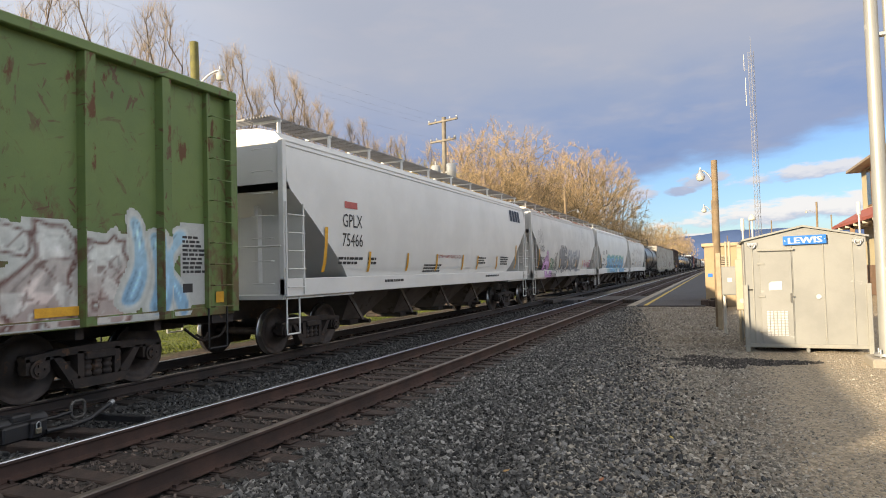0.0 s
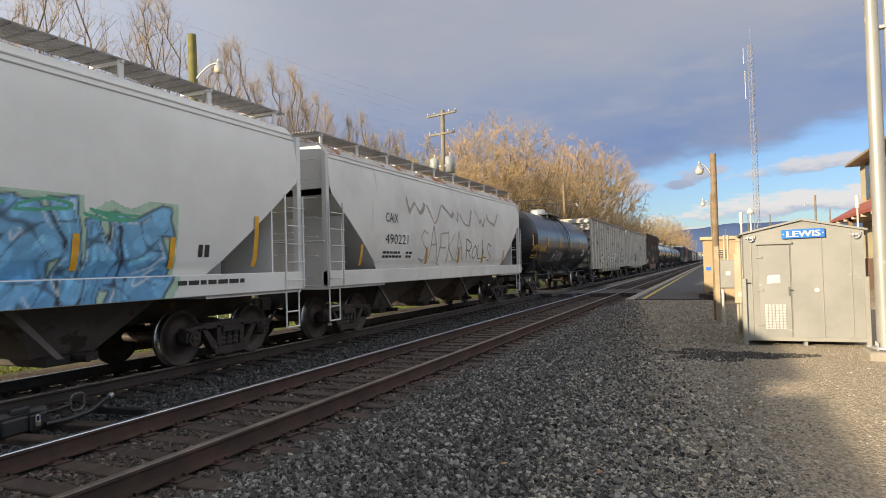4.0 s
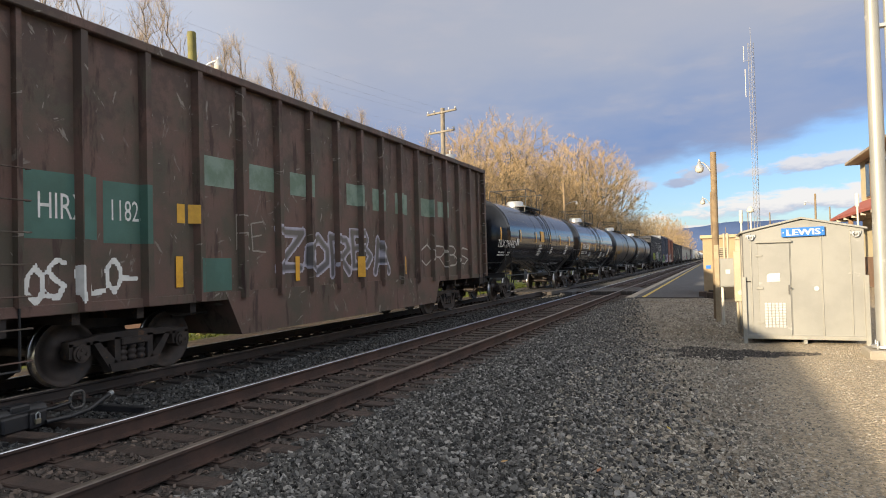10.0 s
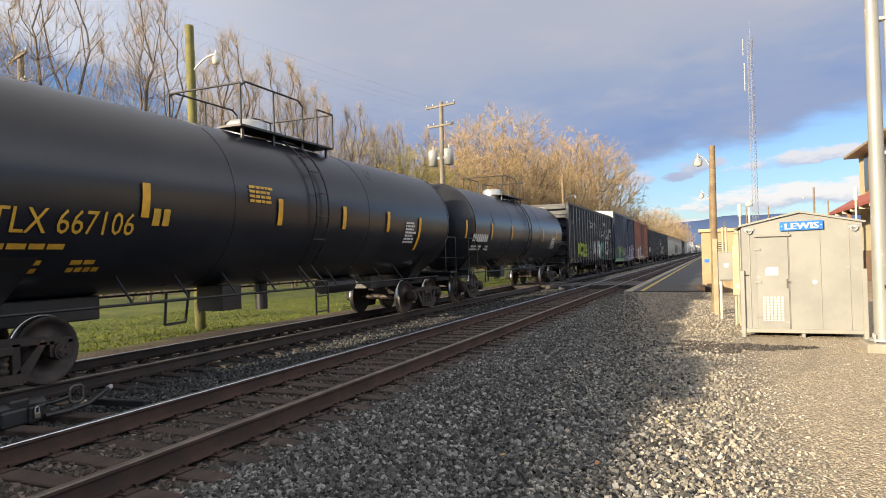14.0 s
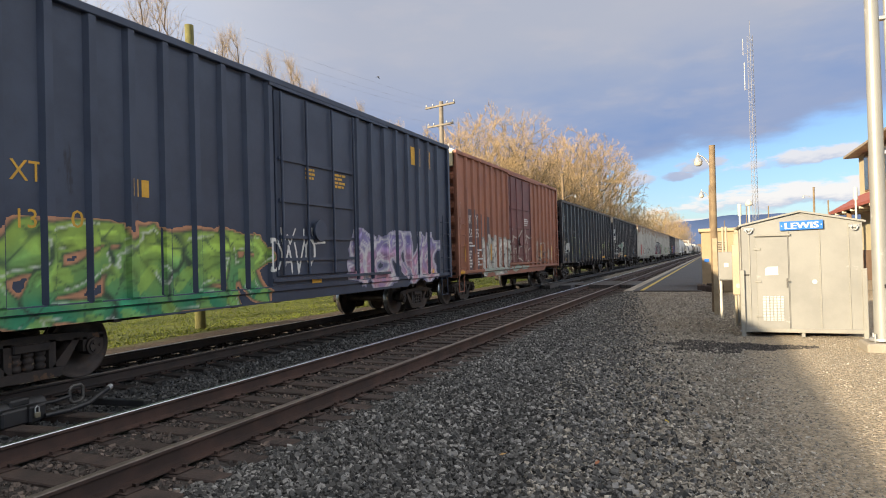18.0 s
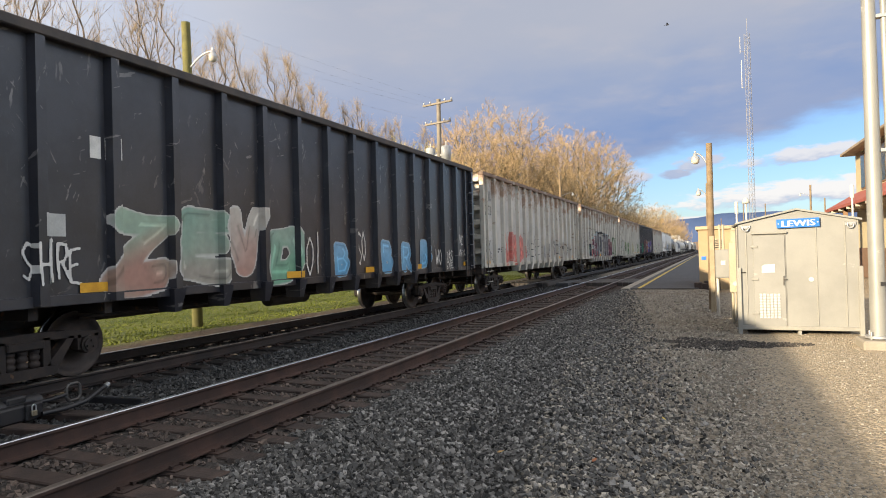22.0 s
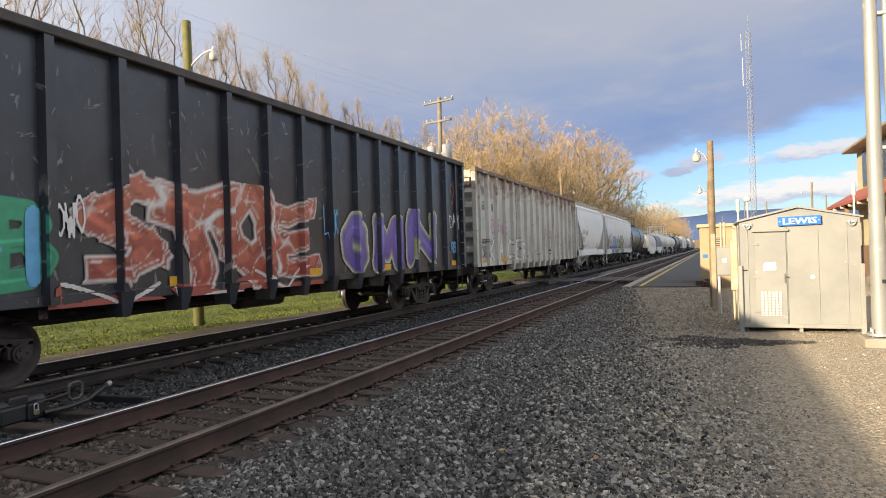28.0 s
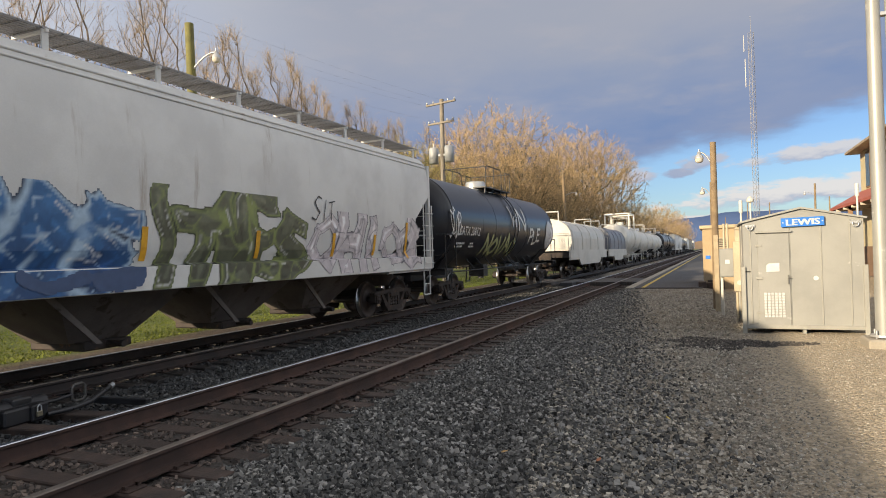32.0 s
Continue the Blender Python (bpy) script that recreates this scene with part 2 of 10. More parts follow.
# ---- mesh building ----
class Mesh:
    """Collects boxes, bars, tubes and prisms into one mesh."""

    def __init__(self):
        self.v, self.f, self.m, self.s = [], [], [], []

    def add(self, verts, faces, mat=0, smooth=False):
        o = len(self.v)
        self.v.extend(verts)
        for f in faces:
            self.f.append([i + o for i in f])
            self.m.append(mat)
            self.s.append(smooth)
        return self

    def box(self, x0, x1, y0, y1, z0, z1, mat=0):
        v = [(x, y, z) for x in (x0, x1) for y in (y0, y1) for z in (z0, z1)]
        return self.add(v, [(0, 1, 3, 2), (4, 6, 7, 5), (0, 4, 5, 1), (2, 3, 7, 6), (0, 2, 6, 4), (1, 5, 7, 3)], mat)

    def cbox(self, x0, x1, y0, y1, z0, z1, c=0.01, mat=0):
        """A box with chamfered edges."""
        lo, hi = (x0, y0, z0), (x1, y1, z1)
        v, idx = [], {}
        for sx in (0, 1):
            for sy in (0, 1):
                for sz in (0, 1):
                    s = (sx, sy, sz)
                    for ax in range(3):
                        p = []
                        for k in range(3):
                            e = (hi if s[k] else lo)[k]
                            p.append(e if k == ax else e + (-c if s[k] else c))
                        idx[s, ax] = len(v)
                        v.append(tuple(p))
        f = []
        for ax in range(3):
            a, b = [k for k in range(3) if k != ax]
            for side in (0, 1):
                q = []
                for u, w in ((0, 0), (1, 0), (1, 1), (0, 1)):
                    s = [0, 0, 0]
                    s[ax], s[a], s[b] = side, u, w
                    q.append(idx[tuple(s), ax])
                f.append(q)
            for u in (0, 1):
                for w in (0, 1):
                    s0, s1 = [0, 0, 0], [0, 0, 0]
                    s0[a] = s1[a] = u
                    s0[b] = s1[b] = w
                    s1[ax] = 1
                    f.append([idx[tuple(s0), a], idx[tuple(s1), a], idx[tuple(s1), b], idx[tuple(s0), b]])
        for sx in (0, 1):
            for sy in (0, 1):
                for sz in (0, 1):
                    f.append([idx[(sx, sy, sz), k] for k in range(3)])
        return self.add(v, f, mat)

    def prism(self, pts, axis, a, b, mat=0, smooth=False):
        """A polygon in the plane across axis, drawn out from a to b. pts go by the other two axes in order."""
        def at(p, d):
            q = list(p)
            q.insert("xyz".index(axis), d)
            return tuple(q)
        n = len(pts)
        self.add([at(p, a) for p in pts] + [at(p, b) for p in pts],
                 [[i, (i + 1) % n, n + (i + 1) % n, n + i] for i in range(n)], mat, smooth)
        self.add([at(p, a) for p in pts], [list(range(n))[::-1]], mat)
        return self.add([at(p, b) for p in pts], [list(range(n))], mat)

    def cyl(self, p, q, r, n=10, mat=0, r2=None, caps=True):
        p, q = Vector(p), Vector(q)
        r2 = r if r2 is None else r2
        d = (q - p).normalized()
        u = d.orthogonal().normalized()
        w = d.cross(u)
        ring = [(math.cos(2 * math.pi * i / n), math.sin(2 * math.pi * i / n)) for i in range(n)]
        v = [tuple(p + (u * c + w * s) * r) for c, s in ring] + [tuple(q + (u * c + w * s) * r2) for c, s in ring]
        self.add(v, [[i, (i + 1) % n, n + (i + 1) % n, n + i] for i in range(n)], mat, n > 5)
        if caps:
            self.add(v[:n], [list(range(n))[::-1]], mat)
            self.add(v[n:], [list(range(n))], mat)
        return self

    def tube(self, pts, r, n=6, mat=0):
        for a, b in zip(pts, pts[1:]):
            self.cyl(a, b, r, n, mat)
        return self

    def turn(self, prof, axis="y", n=24, mat=0, centre=(0, 0, 0), smooth=True):
        """A profile of (along, radius) turned round an axis through centre."""
        k = "xyz".index(axis)
        v = []
        for a, r in prof:
            for i in range(n):
                c, s = math.cos(2 * math.pi * i / n) * r, math.sin(2 * math.pi * i / n) * r
                q = [c, s]
                q.insert(k, a)
                v.append(tuple(q[j] + centre[j] for j in range(3)))
        f = [[j * n + i, j * n + (i + 1) % n, (j + 1) * n + (i + 1) % n, (j + 1) * n + i]
             for j in range(len(prof) - 1) for i in range(n)]
        return self.add(v, f, mat, smooth)

    def data(self, name, mats):
        me = bpy.data.meshes.new(name)
        me.from_pydata(self.v, [], self.f)
        for m in mats if isinstance(mats, (list, tuple)) else [mats]:
            me.materials.append(m)
        me.polygons.foreach_set("material_index", self.m)
        me.polygons.foreach_set("use_smooth", self.s)
        bm = bmesh.new()
        bm.from_mesh(me)
        bmesh.ops.recalc_face_normals(bm, faces=bm.faces)
        bm.to_mesh(me)
        bm.free()
        return me


def part(name, mesh, mats, parent, label="", m=None):
    me = mesh.data(name, mats) if isinstance(mesh, Mesh) else mesh
    ob = new(name, me)
    if parent is not None:
        ob.parent = parent
    if m is not None:
        ob.matrix_basis = m
    if label:
        ob["label"] = label
    return ob


def islands(mesh):
    """The connected pieces of a Mesh, each as a Mesh of its own, largest first."""
    root = list(range(len(mesh.v)))

    def find(i):
        while root[i] != i:
            root[i] = root[root[i]]
            i = root[i]
        return i
    for f in mesh.f:
        a = find(f[0])
        for i in f[1:]:
            root[find(i)] = a
    # a cap touches its tube at the same corners
    seat = {}
    for i, v in enumerate(mesh.v):
        k = tuple(round(c, 4) for c in v)
        if k in seat:
            root[find(i)] = find(seat[k])
        else:
            seat[k] = i
    out = {}
    for f, mt, sm in zip(mesh.f, mesh.m, mesh.s):
        out.setdefault(find(f[0]), []).append((f, mt, sm))
    made = []
    for fs in out.values():
        m, at = Mesh(), {}
        for f, mt, sm in fs:
            for i in f:
                if i not in at:
                    at[i] = len(m.v)
                    m.v.append(mesh.v[i])
            m.f.append([at[i] for i in f])
            m.m.append(mt)
            m.s.append(sm)
        made.append(m)
    size = [max(max(v[k] for v in m.v) - min(v[k] for v in m.v) for k in range(3)) for m in made]
    return [m for _, m in sorted(zip(size, made), key=lambda p: -p[0])]


FAR_CARS = []


def split_part(name, child, mesh, mats, parent):
    """A part whose largest piece carries the others as sub-parts; on the far cars it stays whole."""
    if FAR_CARS:
        return part(name, mesh, mats, parent)
    ms = islands(mesh)
    ob = part(name, ms[0], mats, parent)
    for m in ms[1:]:
        part(child, m, mats, ob)
    return ob


def thing(name, label, category, group="", kind="", mesh=None, mats=None, m=None):
    ob = new(name, mesh.data(name, mats) if mesh else None)
    if m is not None:
        ob.matrix_basis = m
    return tagged(ob, label, category, group, kind)


# ---- ground ----
NEAR_RAIL, RAIL_GAP, TRACK_GAP, RAIL_TOP = -4.346, 1.51, 4.011, 0.15
XC = NEAR_RAIL - TRACK_GAP - RAIL_GAP / 2      # middle of the track that the train runs on
XN = NEAR_RAIL - RAIL_GAP / 2                  # middle of the empty track
TIE_TOP = RAIL_TOP - 0.20


def ground_z(x, y):
    """Height of the gravel: nearly level, a low shoulder along the empty track, a soft ridge, ballast between the tracks."""
    n = noise.noise((x * 0.35, y * 0.35, 0.0)) * 0.02 + noise.noise((x * 1.3, y * 1.3, 3.0)) * 0.012
    z = n
    edge = -1.04 - (y - 5.8) * 0.153                   # where coarse ballast meets the finer gravel
    if x > -3.6:
        z += 0.05 * math.exp(-((x - edge + 0.25) / 0.35) ** 2) * (1 if y < 24 else 0)
        z += 0.07 * math.exp(-((x + 2.55) / 0.6) ** 2 - ((y - 19.5) / 4.5) ** 2)
        if x < 0.3:                                    # gravel banked up to the platform's end
            z += 0.13 * math.exp(-((y - 26.3) / 1.5) ** 2) * min(1.0, (0.3 - x) / 0.6)
    if x < -3.3:
        k = min(1.0, (-3.3 - x) / 0.6)
        z = z * (1 - k) + (TIE_TOP - 0.03 + n * 0.6) * k
        if -8.0 < x < -6.5:                            # between the tracks
            z -= 0.03
    if x < -10.9:
        k = min(1.0, (-10.9 - x) / 1.2)
        z = z * (1 - k) + (-0.06 + n) * k
        if x < -18:
            z += (-18 - x) * 0.035
    return z


def ground_material():
    m = bpy.data.materials.new("gravel_and_grass")
    m.use_nodes = True
    nt = m.node_tree
    b = nt.nodes["Principled BSDF"]
    b.inputs["Roughness"].default_value = 0.9
    tc = node(nt, "ShaderNodeTexCoord")
    sep = node(nt, "ShaderNodeSeparateXYZ")
    link(nt, tc.outputs["Object"], sep.inputs[0])
    x, y, z = sep.outputs

    def voro(scale):
        v = node(nt, "ShaderNodeTexVoronoi", i_Scale=scale)
        link(nt, tc.outputs["Object"], v.inputs["Vector"])
        return v

    def noi(scale, d=5.0):
        v = node(nt, "ShaderNodeTexNoise", i_Scale=scale, i_Detail=d, i_Roughness=0.6)
        link(nt, tc.outputs["Object"], v.inputs["Vector"])
        return v.outputs[0]
    va, vb = voro(18.0), voro(34.0)
    wob = math_node(nt, "MULTIPLY_ADD", noi(0.9), 1.2, -0.6)
    # ballast ground is near black: shade in the gaps put into its colour
    stone_a = mix_col(nt, ramp(nt, node_bw(nt, va.outputs["Color"]), 0.1, 0.9), (0.007, 0.007, 0.007), (0.040, 0.038, 0.035))
    stone_b = mix_col(nt, ramp(nt, node_bw(nt, vb.outputs["Color"]), 0.1, 0.9), (0.090, 0.080, 0.066), (0.34, 0.297, 0.235))
    stone_b = mix_col(nt, ramp(nt, noi(1.7), 0.42, 0.66), stone_b, (0.15, 0.12, 0.085))
    # lighter tan of the sunlit strip is put into the gravel's colour
    tan = mix_col(nt, ramp(nt, node_bw(nt, vb.outputs["Color"]), 0.1, 0.9), (0.215, 0.175, 0.118), (0.40, 0.328, 0.232))
    stone_b = mix_col(nt, ramp(nt, math_node(nt, "MULTIPLY_ADD", wob, 0.4, x), 0.2, 1.0), stone_b, tan)
    brown = mix_col(nt, ramp(nt, noi(2.2), 0.4, 0.65), (0.028, 0.022, 0.018), (0.048, 0.034, 0.026))
    stone_in = mix_col(nt, 0.55, stone_a, brown)
    grass = mix_col(nt, ramp(nt, noi(1.3), 0.38, 0.62), (0.088, 0.122, 0.014), (0.150, 0.168, 0.026))
    grass = mix_col(nt, ramp(nt, noi(60.0), 0.35, 0.7), grass, (0.070, 0.078, 0.016))
    litter = mix_col(nt, ramp(nt, noi(9.0), 0.4, 0.65), (0.038, 0.025, 0.016), (0.085, 0.057, 0.034))
    # zones across the place
    e = math_node(nt, "ADD", math_node(nt, "ADD", x, 1.04), math_node(nt, "MULTIPLY_ADD", y, 0.153, -0.887))
    fine = ramp(nt, math_node(nt, "ADD", e, math_node(nt, "MULTIPLY", wob, 0.35)), -0.4, 0.6)
    col = mix_col(nt, fine, stone_a, stone_b)
    inner = math_node(nt, "MULTIPLY", ramp(nt, math_node(nt, "MULTIPLY_ADD", wob, 0.5, x), -3.75, -4.1), ramp(nt, math_node(nt, "MULTIPLY_ADD", wob, 0.3, x), -6.55, -6.35))
    col = mix_col(nt, inner, col, stone_in)
    # the train's shade is put into the colour of its track bed
    bed_shade = mix_col(nt, ramp(nt, noi(3.1), 0.35, 0.7), (0.009, 0.0085, 0.008), (0.028, 0.024, 0.021))
    col = mix_col(nt, ramp(nt, math_node(nt, "MULTIPLY_ADD", wob, 0.25, x), -7.75, -8.05), col, bed_shade)
    far = ramp(nt, math_node(nt, "MULTIPLY_ADD", wob, 0.5, x), -10.9, -11.3)
    col = mix_col(nt, far, col, litter)
    gr = ramp(nt, math_node(nt, "MULTIPLY_ADD", wob, 1.0, x), -11.7, -12.5)
    col = mix_col(nt, gr, col, grass)
    wood = ramp(nt, math_node(nt, "MULTIPLY_ADD", wob, 2.0, x), -24.0, -28.0)
    col = mix_col(nt, wood, col, litter)
    link(nt, col, b.inputs["Base Color"])
    h = mix_col(nt, fine, va.outputs["Distance"], vb.outputs["Distance"])
    h = mix_col(nt, gr, h, noi(45.0))
    bp = node(nt, "ShaderNodeBump", i_Strength=0.9, i_Distance=0.035)
    bp.invert = True
    link(nt, h, bp.inputs["Height"])
    link(nt, bp.outputs[0], b.inputs["Normal"])
    return m


def node_bw(nt, col):
    n = node(nt, "ShaderNodeRGBToBW")
    link(nt, col, n.inputs[0])
    return n.outputs[0]


def axis_steps(*runs):
    out = []
    for a, b, s in runs:
        k = max(1, round((b - a) / s))
        out += [a + (b - a) * i / k for i in range(k)]
    return out + [runs[-1][1]]


def make_ground():
    xs = axis_steps((-1500, -200, 260), (-200, -30, 17), (-30, -12, 1.5), (-12, 5, 0.2), (5, 30, 2.5), (30, 200, 17), (200, 1500, 260))
    ys = axis_steps((-600, -100, 100), (-100, -12, 8), (-12, 1, 1.0), (1, 32, 0.25), (32, 100, 2.0), (100, 400, 20), (400, 3000, 260))
    v = [(x, y, ground_z(x, y)) for y in ys for x in xs]
    n = len(xs)
    f = [(j * n + i, j * n + i + 1, (j + 1) * n + i + 1, (j + 1) * n + i) for j in range(len(ys) - 1) for i in range(n - 1)]
    me = bpy.data.meshes.new("ground")
    me.from_pydata(v, [], f)
    me.polygons.foreach_set("use_smooth", [True] * len(f))
    me.materials.append(ground_material())
    tagged(new("ground", me), "grey ballast and gravel with a grass strip beyond the tracks", "ground", kind="structure")


make_ground()


# ---- tracks ----
def rail_profile():
    h = [(0.076, 0.0), (0.076, 0.012), (0.012, 0.03), (0.009, 0.05), (0.009, 0.135), (0.034, 0.146), (0.0375, 0.152)]
    top = [(0.0375, 0.176), (0.033, 0.184), (0.02, 0.187)]
    side = h + top
    return side + [(-x, z) for x, z in reversed(side)]


def make_rail(x, y0, y1, track, bright, steel):
    m = Mesh()
    prof = rail_profile()
    n = len(prof)
    for i in range(n):
        a, b = prof[i], prof[(i + 1) % n]
        shiny = min(a[1], b[1]) >= 0.176
        ax, bx = x + a[0], x + b[0]
        az, bz = RAIL_TOP - 0.187 + a[1], RAIL_TOP - 0.187 + b[1]
        m.add([(ax, y0, az), (bx, y0, bz), (bx, y1, bz), (ax, y1, az)], [(0, 1, 2, 3)], 1 if shiny else 0)
    part("rail", m, [steel, M_RAILTOP if bright else M_RAILTOP2], track, "rusty steel rail with a worn head")


TIE_Y = {}


def make_track(name, xc, label, bright, near_stretch):
    t = thing(name, label, "railway track", kind="structure", m=pose(0, 0, 0))
    for s, br in zip((-1, 1), bright):
        make_rail(xc + s * RAIL_GAP / 2, -120, 900, t, br, M_RAIL if xc == XN else M_RAIL_SHADE)
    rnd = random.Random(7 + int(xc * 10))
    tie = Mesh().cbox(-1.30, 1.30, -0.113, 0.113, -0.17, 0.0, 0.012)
    wood = M_TIE if xc == XN else M_TIE_SHADE
    me = tie.data("sleeper", wood)
    plate = Mesh()
    for s in (-1, 1):
        plate.cbox(s * 0.755 - 0.17, s * 0.755 + 0.17, -0.095, 0.095, 0.0, 0.014, 0.004)
        for sx in (-0.105, 0.105, 0.09):
            for sy in (-0.06, 0.06):
                plate.box(s * 0.755 + sx - 0.014, s * 0.755 + sx + 0.014, sy - 0.012, sy + 0.012, 0.012, 0.042)
    pm = plate.data("tie_plate", surf("tie_plate_rust", (0.055, 0.032, 0.024), (0.035, 0.022, 0.018), 5, 0.8, 0.2, 0.3))
    y, rest = -20.0, Mesh()
    TIE_Y[xc] = []
    while y < 330:
        jit, ang, dz = rnd.uniform(-0.05, 0.05), rnd.uniform(-1.2, 1.2), rnd.uniform(-0.012, 0.004)
        TIE_Y[xc].append(y)
        if near_stretch[0] <= y <= near_stretch[1]:
            m = pose(xc + jit, y, TIE_TOP + dz, 0, 0, ang)
            part("sleeper", me, None, t, m=m)
            part("tie_plate", pm, None, t, m=pose(xc, y, TIE_TOP + dz * 0.5, 0, 0, 0))
        else:
            rest.box(xc - 1.30 + jit, xc + 1.30 + jit, y - 0.113, y + 0.113, TIE_TOP - 0.17, TIE_TOP + dz)
        y += 0.505 + rnd.uniform(-0.02, 0.02)
    ob = part("sleepers", rest, [wood], t)
    ob["kind"] = "stuff"
    return t


make_track("track_1", XN, "empty railway track with dark wooden sleepers in grey ballast", (True, False), (2.0, 45.0))
make_track("track_2", XC, "railway track with dark sleepers under a passing freight train", (True, False), (2.0, 30.0))

# ---- freight train: shared running gear ----
def wheelset_mesh():
    m = Mesh()
    m.cyl((-1.09, 0, 0), (1.09, 0, 0), 0.08, 12, 0)
    for s in (-1, 1):
        def pr(pts):
            return [(s * a, r) for a, r in pts]
        m.turn(pr([(0.70, 0.08), (0.70, 0.17), (0.735, 0.20), (0.735, 0.37), (0.685, 0.40), (0.685, 0.482), (0.70, 0.485), (0.715, 0.475)]), "x", 32, 0)
        m.turn(pr([(0.715, 0.475), (0.722, 0.460), (0.825, 0.455)]), "x", 32, 1)
        m.turn(pr([(0.825, 0.455), (0.828, 0.40), (0.79, 0.375), (0.765, 0.20), (0.80, 0.17), (0.80, 0.08)]), "x", 32, 0)
        m.cyl((s * 0.90, 0, 0), (s * 1.13, 0, 0), 0.125, 14, 0)
        m.cyl((s * 1.13, 0, 0), (s * 1.15, 0, 0), 0.09, 12, 0)
        for i in range(3):
            a = i * 2.0944
            m.box(s * 1.15 - 0.02, s * 1.15 + 0.02, 0.055 * math.cos(a) - 0.014, 0.055 * math.cos(a) + 0.014,
                  0.055 * math.sin(a) - 0.014, 0.055 * math.sin(a) + 0.014)
    return m


def side_frame_mesh():
    """A cast side frame: top and bottom chords, slanted columns, pedestal jaws over the bearings."""
    m = Mesh()
    x0, x1 = -0.075, 0.075
    for s in (-1, 1):
        m.prism([(s * 0.0, 0.70), (s * 0.62, 0.68), (s * 0.74, 0.66), (s * 1.06, 0.63), (s * 1.06, 0.56), (s * 0.72, 0.56), (s * 0.55, 0.58), (s * 0.0, 0.60)], "x", x0, x1)
        m.prism([(s * 0.70, 0.60), (s * 0.60, 0.60), (s * 0.30, 0.27), (s * 0.28, 0.16), (s * 0.42, 0.17)], "x", x0, x1)
        m.prism([(s * 0.24, 0.62), (s * 0.34, 0.62), (s * 0.34, 0.24), (s * 0.24, 0.24)], "x", x0, x1)
        for a, b in ((0.73, 0.79), (0.99, 1.05)):
            m.prism([(s * a, 0.60), (s * b, 0.60), (s * b, 0.40), (s * a, 0.40)], "x", x0, x1)
        m.prism([(s * 0.0, 0.25), (s * 0.44, 0.25), (s * 0.40, 0.13), (s * 0.0, 0.12)], "x", x0 - 0.02, x1 + 0.02)
    return m


def spring_mesh():
    m = Mesh()
    for y in (-0.16, 0.0, 0.16):
        m.turn([(0.25 + k * 0.021, (0.055, 0.074, 0.078)[(0, 1, 2, 1)[k % 4]]) for k in range(12)], "z", 10, centre=(0, y, 0))
    m.cbox(-0.12, 0.12, -0.24, 0.24, 0.49, 0.60, 0.015)
    return m


def bolster_mesh():
    m = Mesh()
    m.prism([(-1.0, 0.50), (-1.0, 0.62), (-0.5, 0.72), (0.5, 0.72), (1.0, 0.62), (1.0, 0.50), (0.4, 0.42), (-0.4, 0.42)], "y", -0.2, 0.2)
    m.cyl((0, 0, 0.72), (0, 0, 0.80), 0.2, 16)
    for s in (-1, 1):
        m.box(-0.95, 0.95, s * 0.36 - 0.05, s * 0.36 + 0.05, 0.40, 0.48)
        m.box(-0.8, -0.66, s * 0.36 - 0.02, s * 0.36 + 0.06, 0.34, 0.62)
        m.box(0.66, 0.8, s * 0.36 - 0.02, s * 0.36 + 0.06, 0.34, 0.62)
    return m


WHEELSET = wheelset_mesh().data("wheelset", [M_WHEEL, M_TREAD])
SIDE_FRAME = side_frame_mesh().data("side_frame", M_STEEL_DARK)
SPRINGS = spring_mesh().data("spring_nest", M_STEEL_DARK)
BOLSTER = bolster_mesh().data("truck", M_STEEL_DARK)
WHEELSETS = []


def add_truck(car, y):
    t = part("truck", BOLSTER, None, car, m=pose(0, y, 0))
    for s in (-1, 1):
        part("side_frame", SIDE_FRAME, None, t, m=pose(s * 1.02, 0, 0))
        part("spring_nest", SPRINGS, None, t, m=pose(s * 1.02, 0, 0))
        w = part("wheelset", WHEELSET, None, t, m=pose(0, s * 0.889, 0.457))
        WHEELSETS.append((w, s))


def coupler_mesh(s):
    m = Mesh()
    m.cbox(-0.09, 0.09, min(0, s * 0.62), max(0, s * 0.62), 0.74, 0.92, 0.02)
    m.prism([(-0.16, s * 0.55), (0.15, s * 0.50), (0.20, s * 0.70), (0.10, s * 0.78), (-0.04, s * 0.66), (-0.10, s * 0.84), (-0.18, s * 0.80)], "z", 0.70, 0.96)
    m.tube([(0.25, s * 0.1, 0.66), (0.30, s * 0.35, 0.46), (0.22, s * 0.62, 0.40), (0.12, s * 0.8, 0.52)], 0.025, 6)
    return m


COUPLER = {s: coupler_mesh(s).data("coupler", M_STEEL_DARK) for s in (-1, 1)}


def add_running_gear(car, half, inset):
    for s in (-1, 1):
        add_truck(car, s * (half - inset))
        part("coupler", COUPLER[s], None, car, m=pose(0, s * half, 0))


def ladder(m, x, y, z0, z1, w=0.4, out=0.09, rungs=None, along="y", mat=0):
    """Rungs with stiles standing off a side at x (a ladder on a long side) or off an end at y."""
    rungs = rungs or max(2, round((z1 - z0) / 0.36))
    for k in range(rungs):
        z = z0 + (z1 - z0) * (k + 0.3) / rungs
        if along == "y":
            m.tube([(x, y - w / 2, z), (x + out, y - w / 2, z), (x + out, y + w / 2, z), (x, y + w / 2, z)], 0.011, 5, mat)
        else:
            m.tube([(x - w / 2, y, z), (x - w / 2, y + out, z), (x + w / 2, y + out, z), (x + w / 2, y, z)], 0.011, 5, mat)
    return m


# every car: its kind and its place along the train
DATUM = [0.0]      # where a car's marks are reckoned from, off its middle
TRAIN = []
SPEED = 12.82


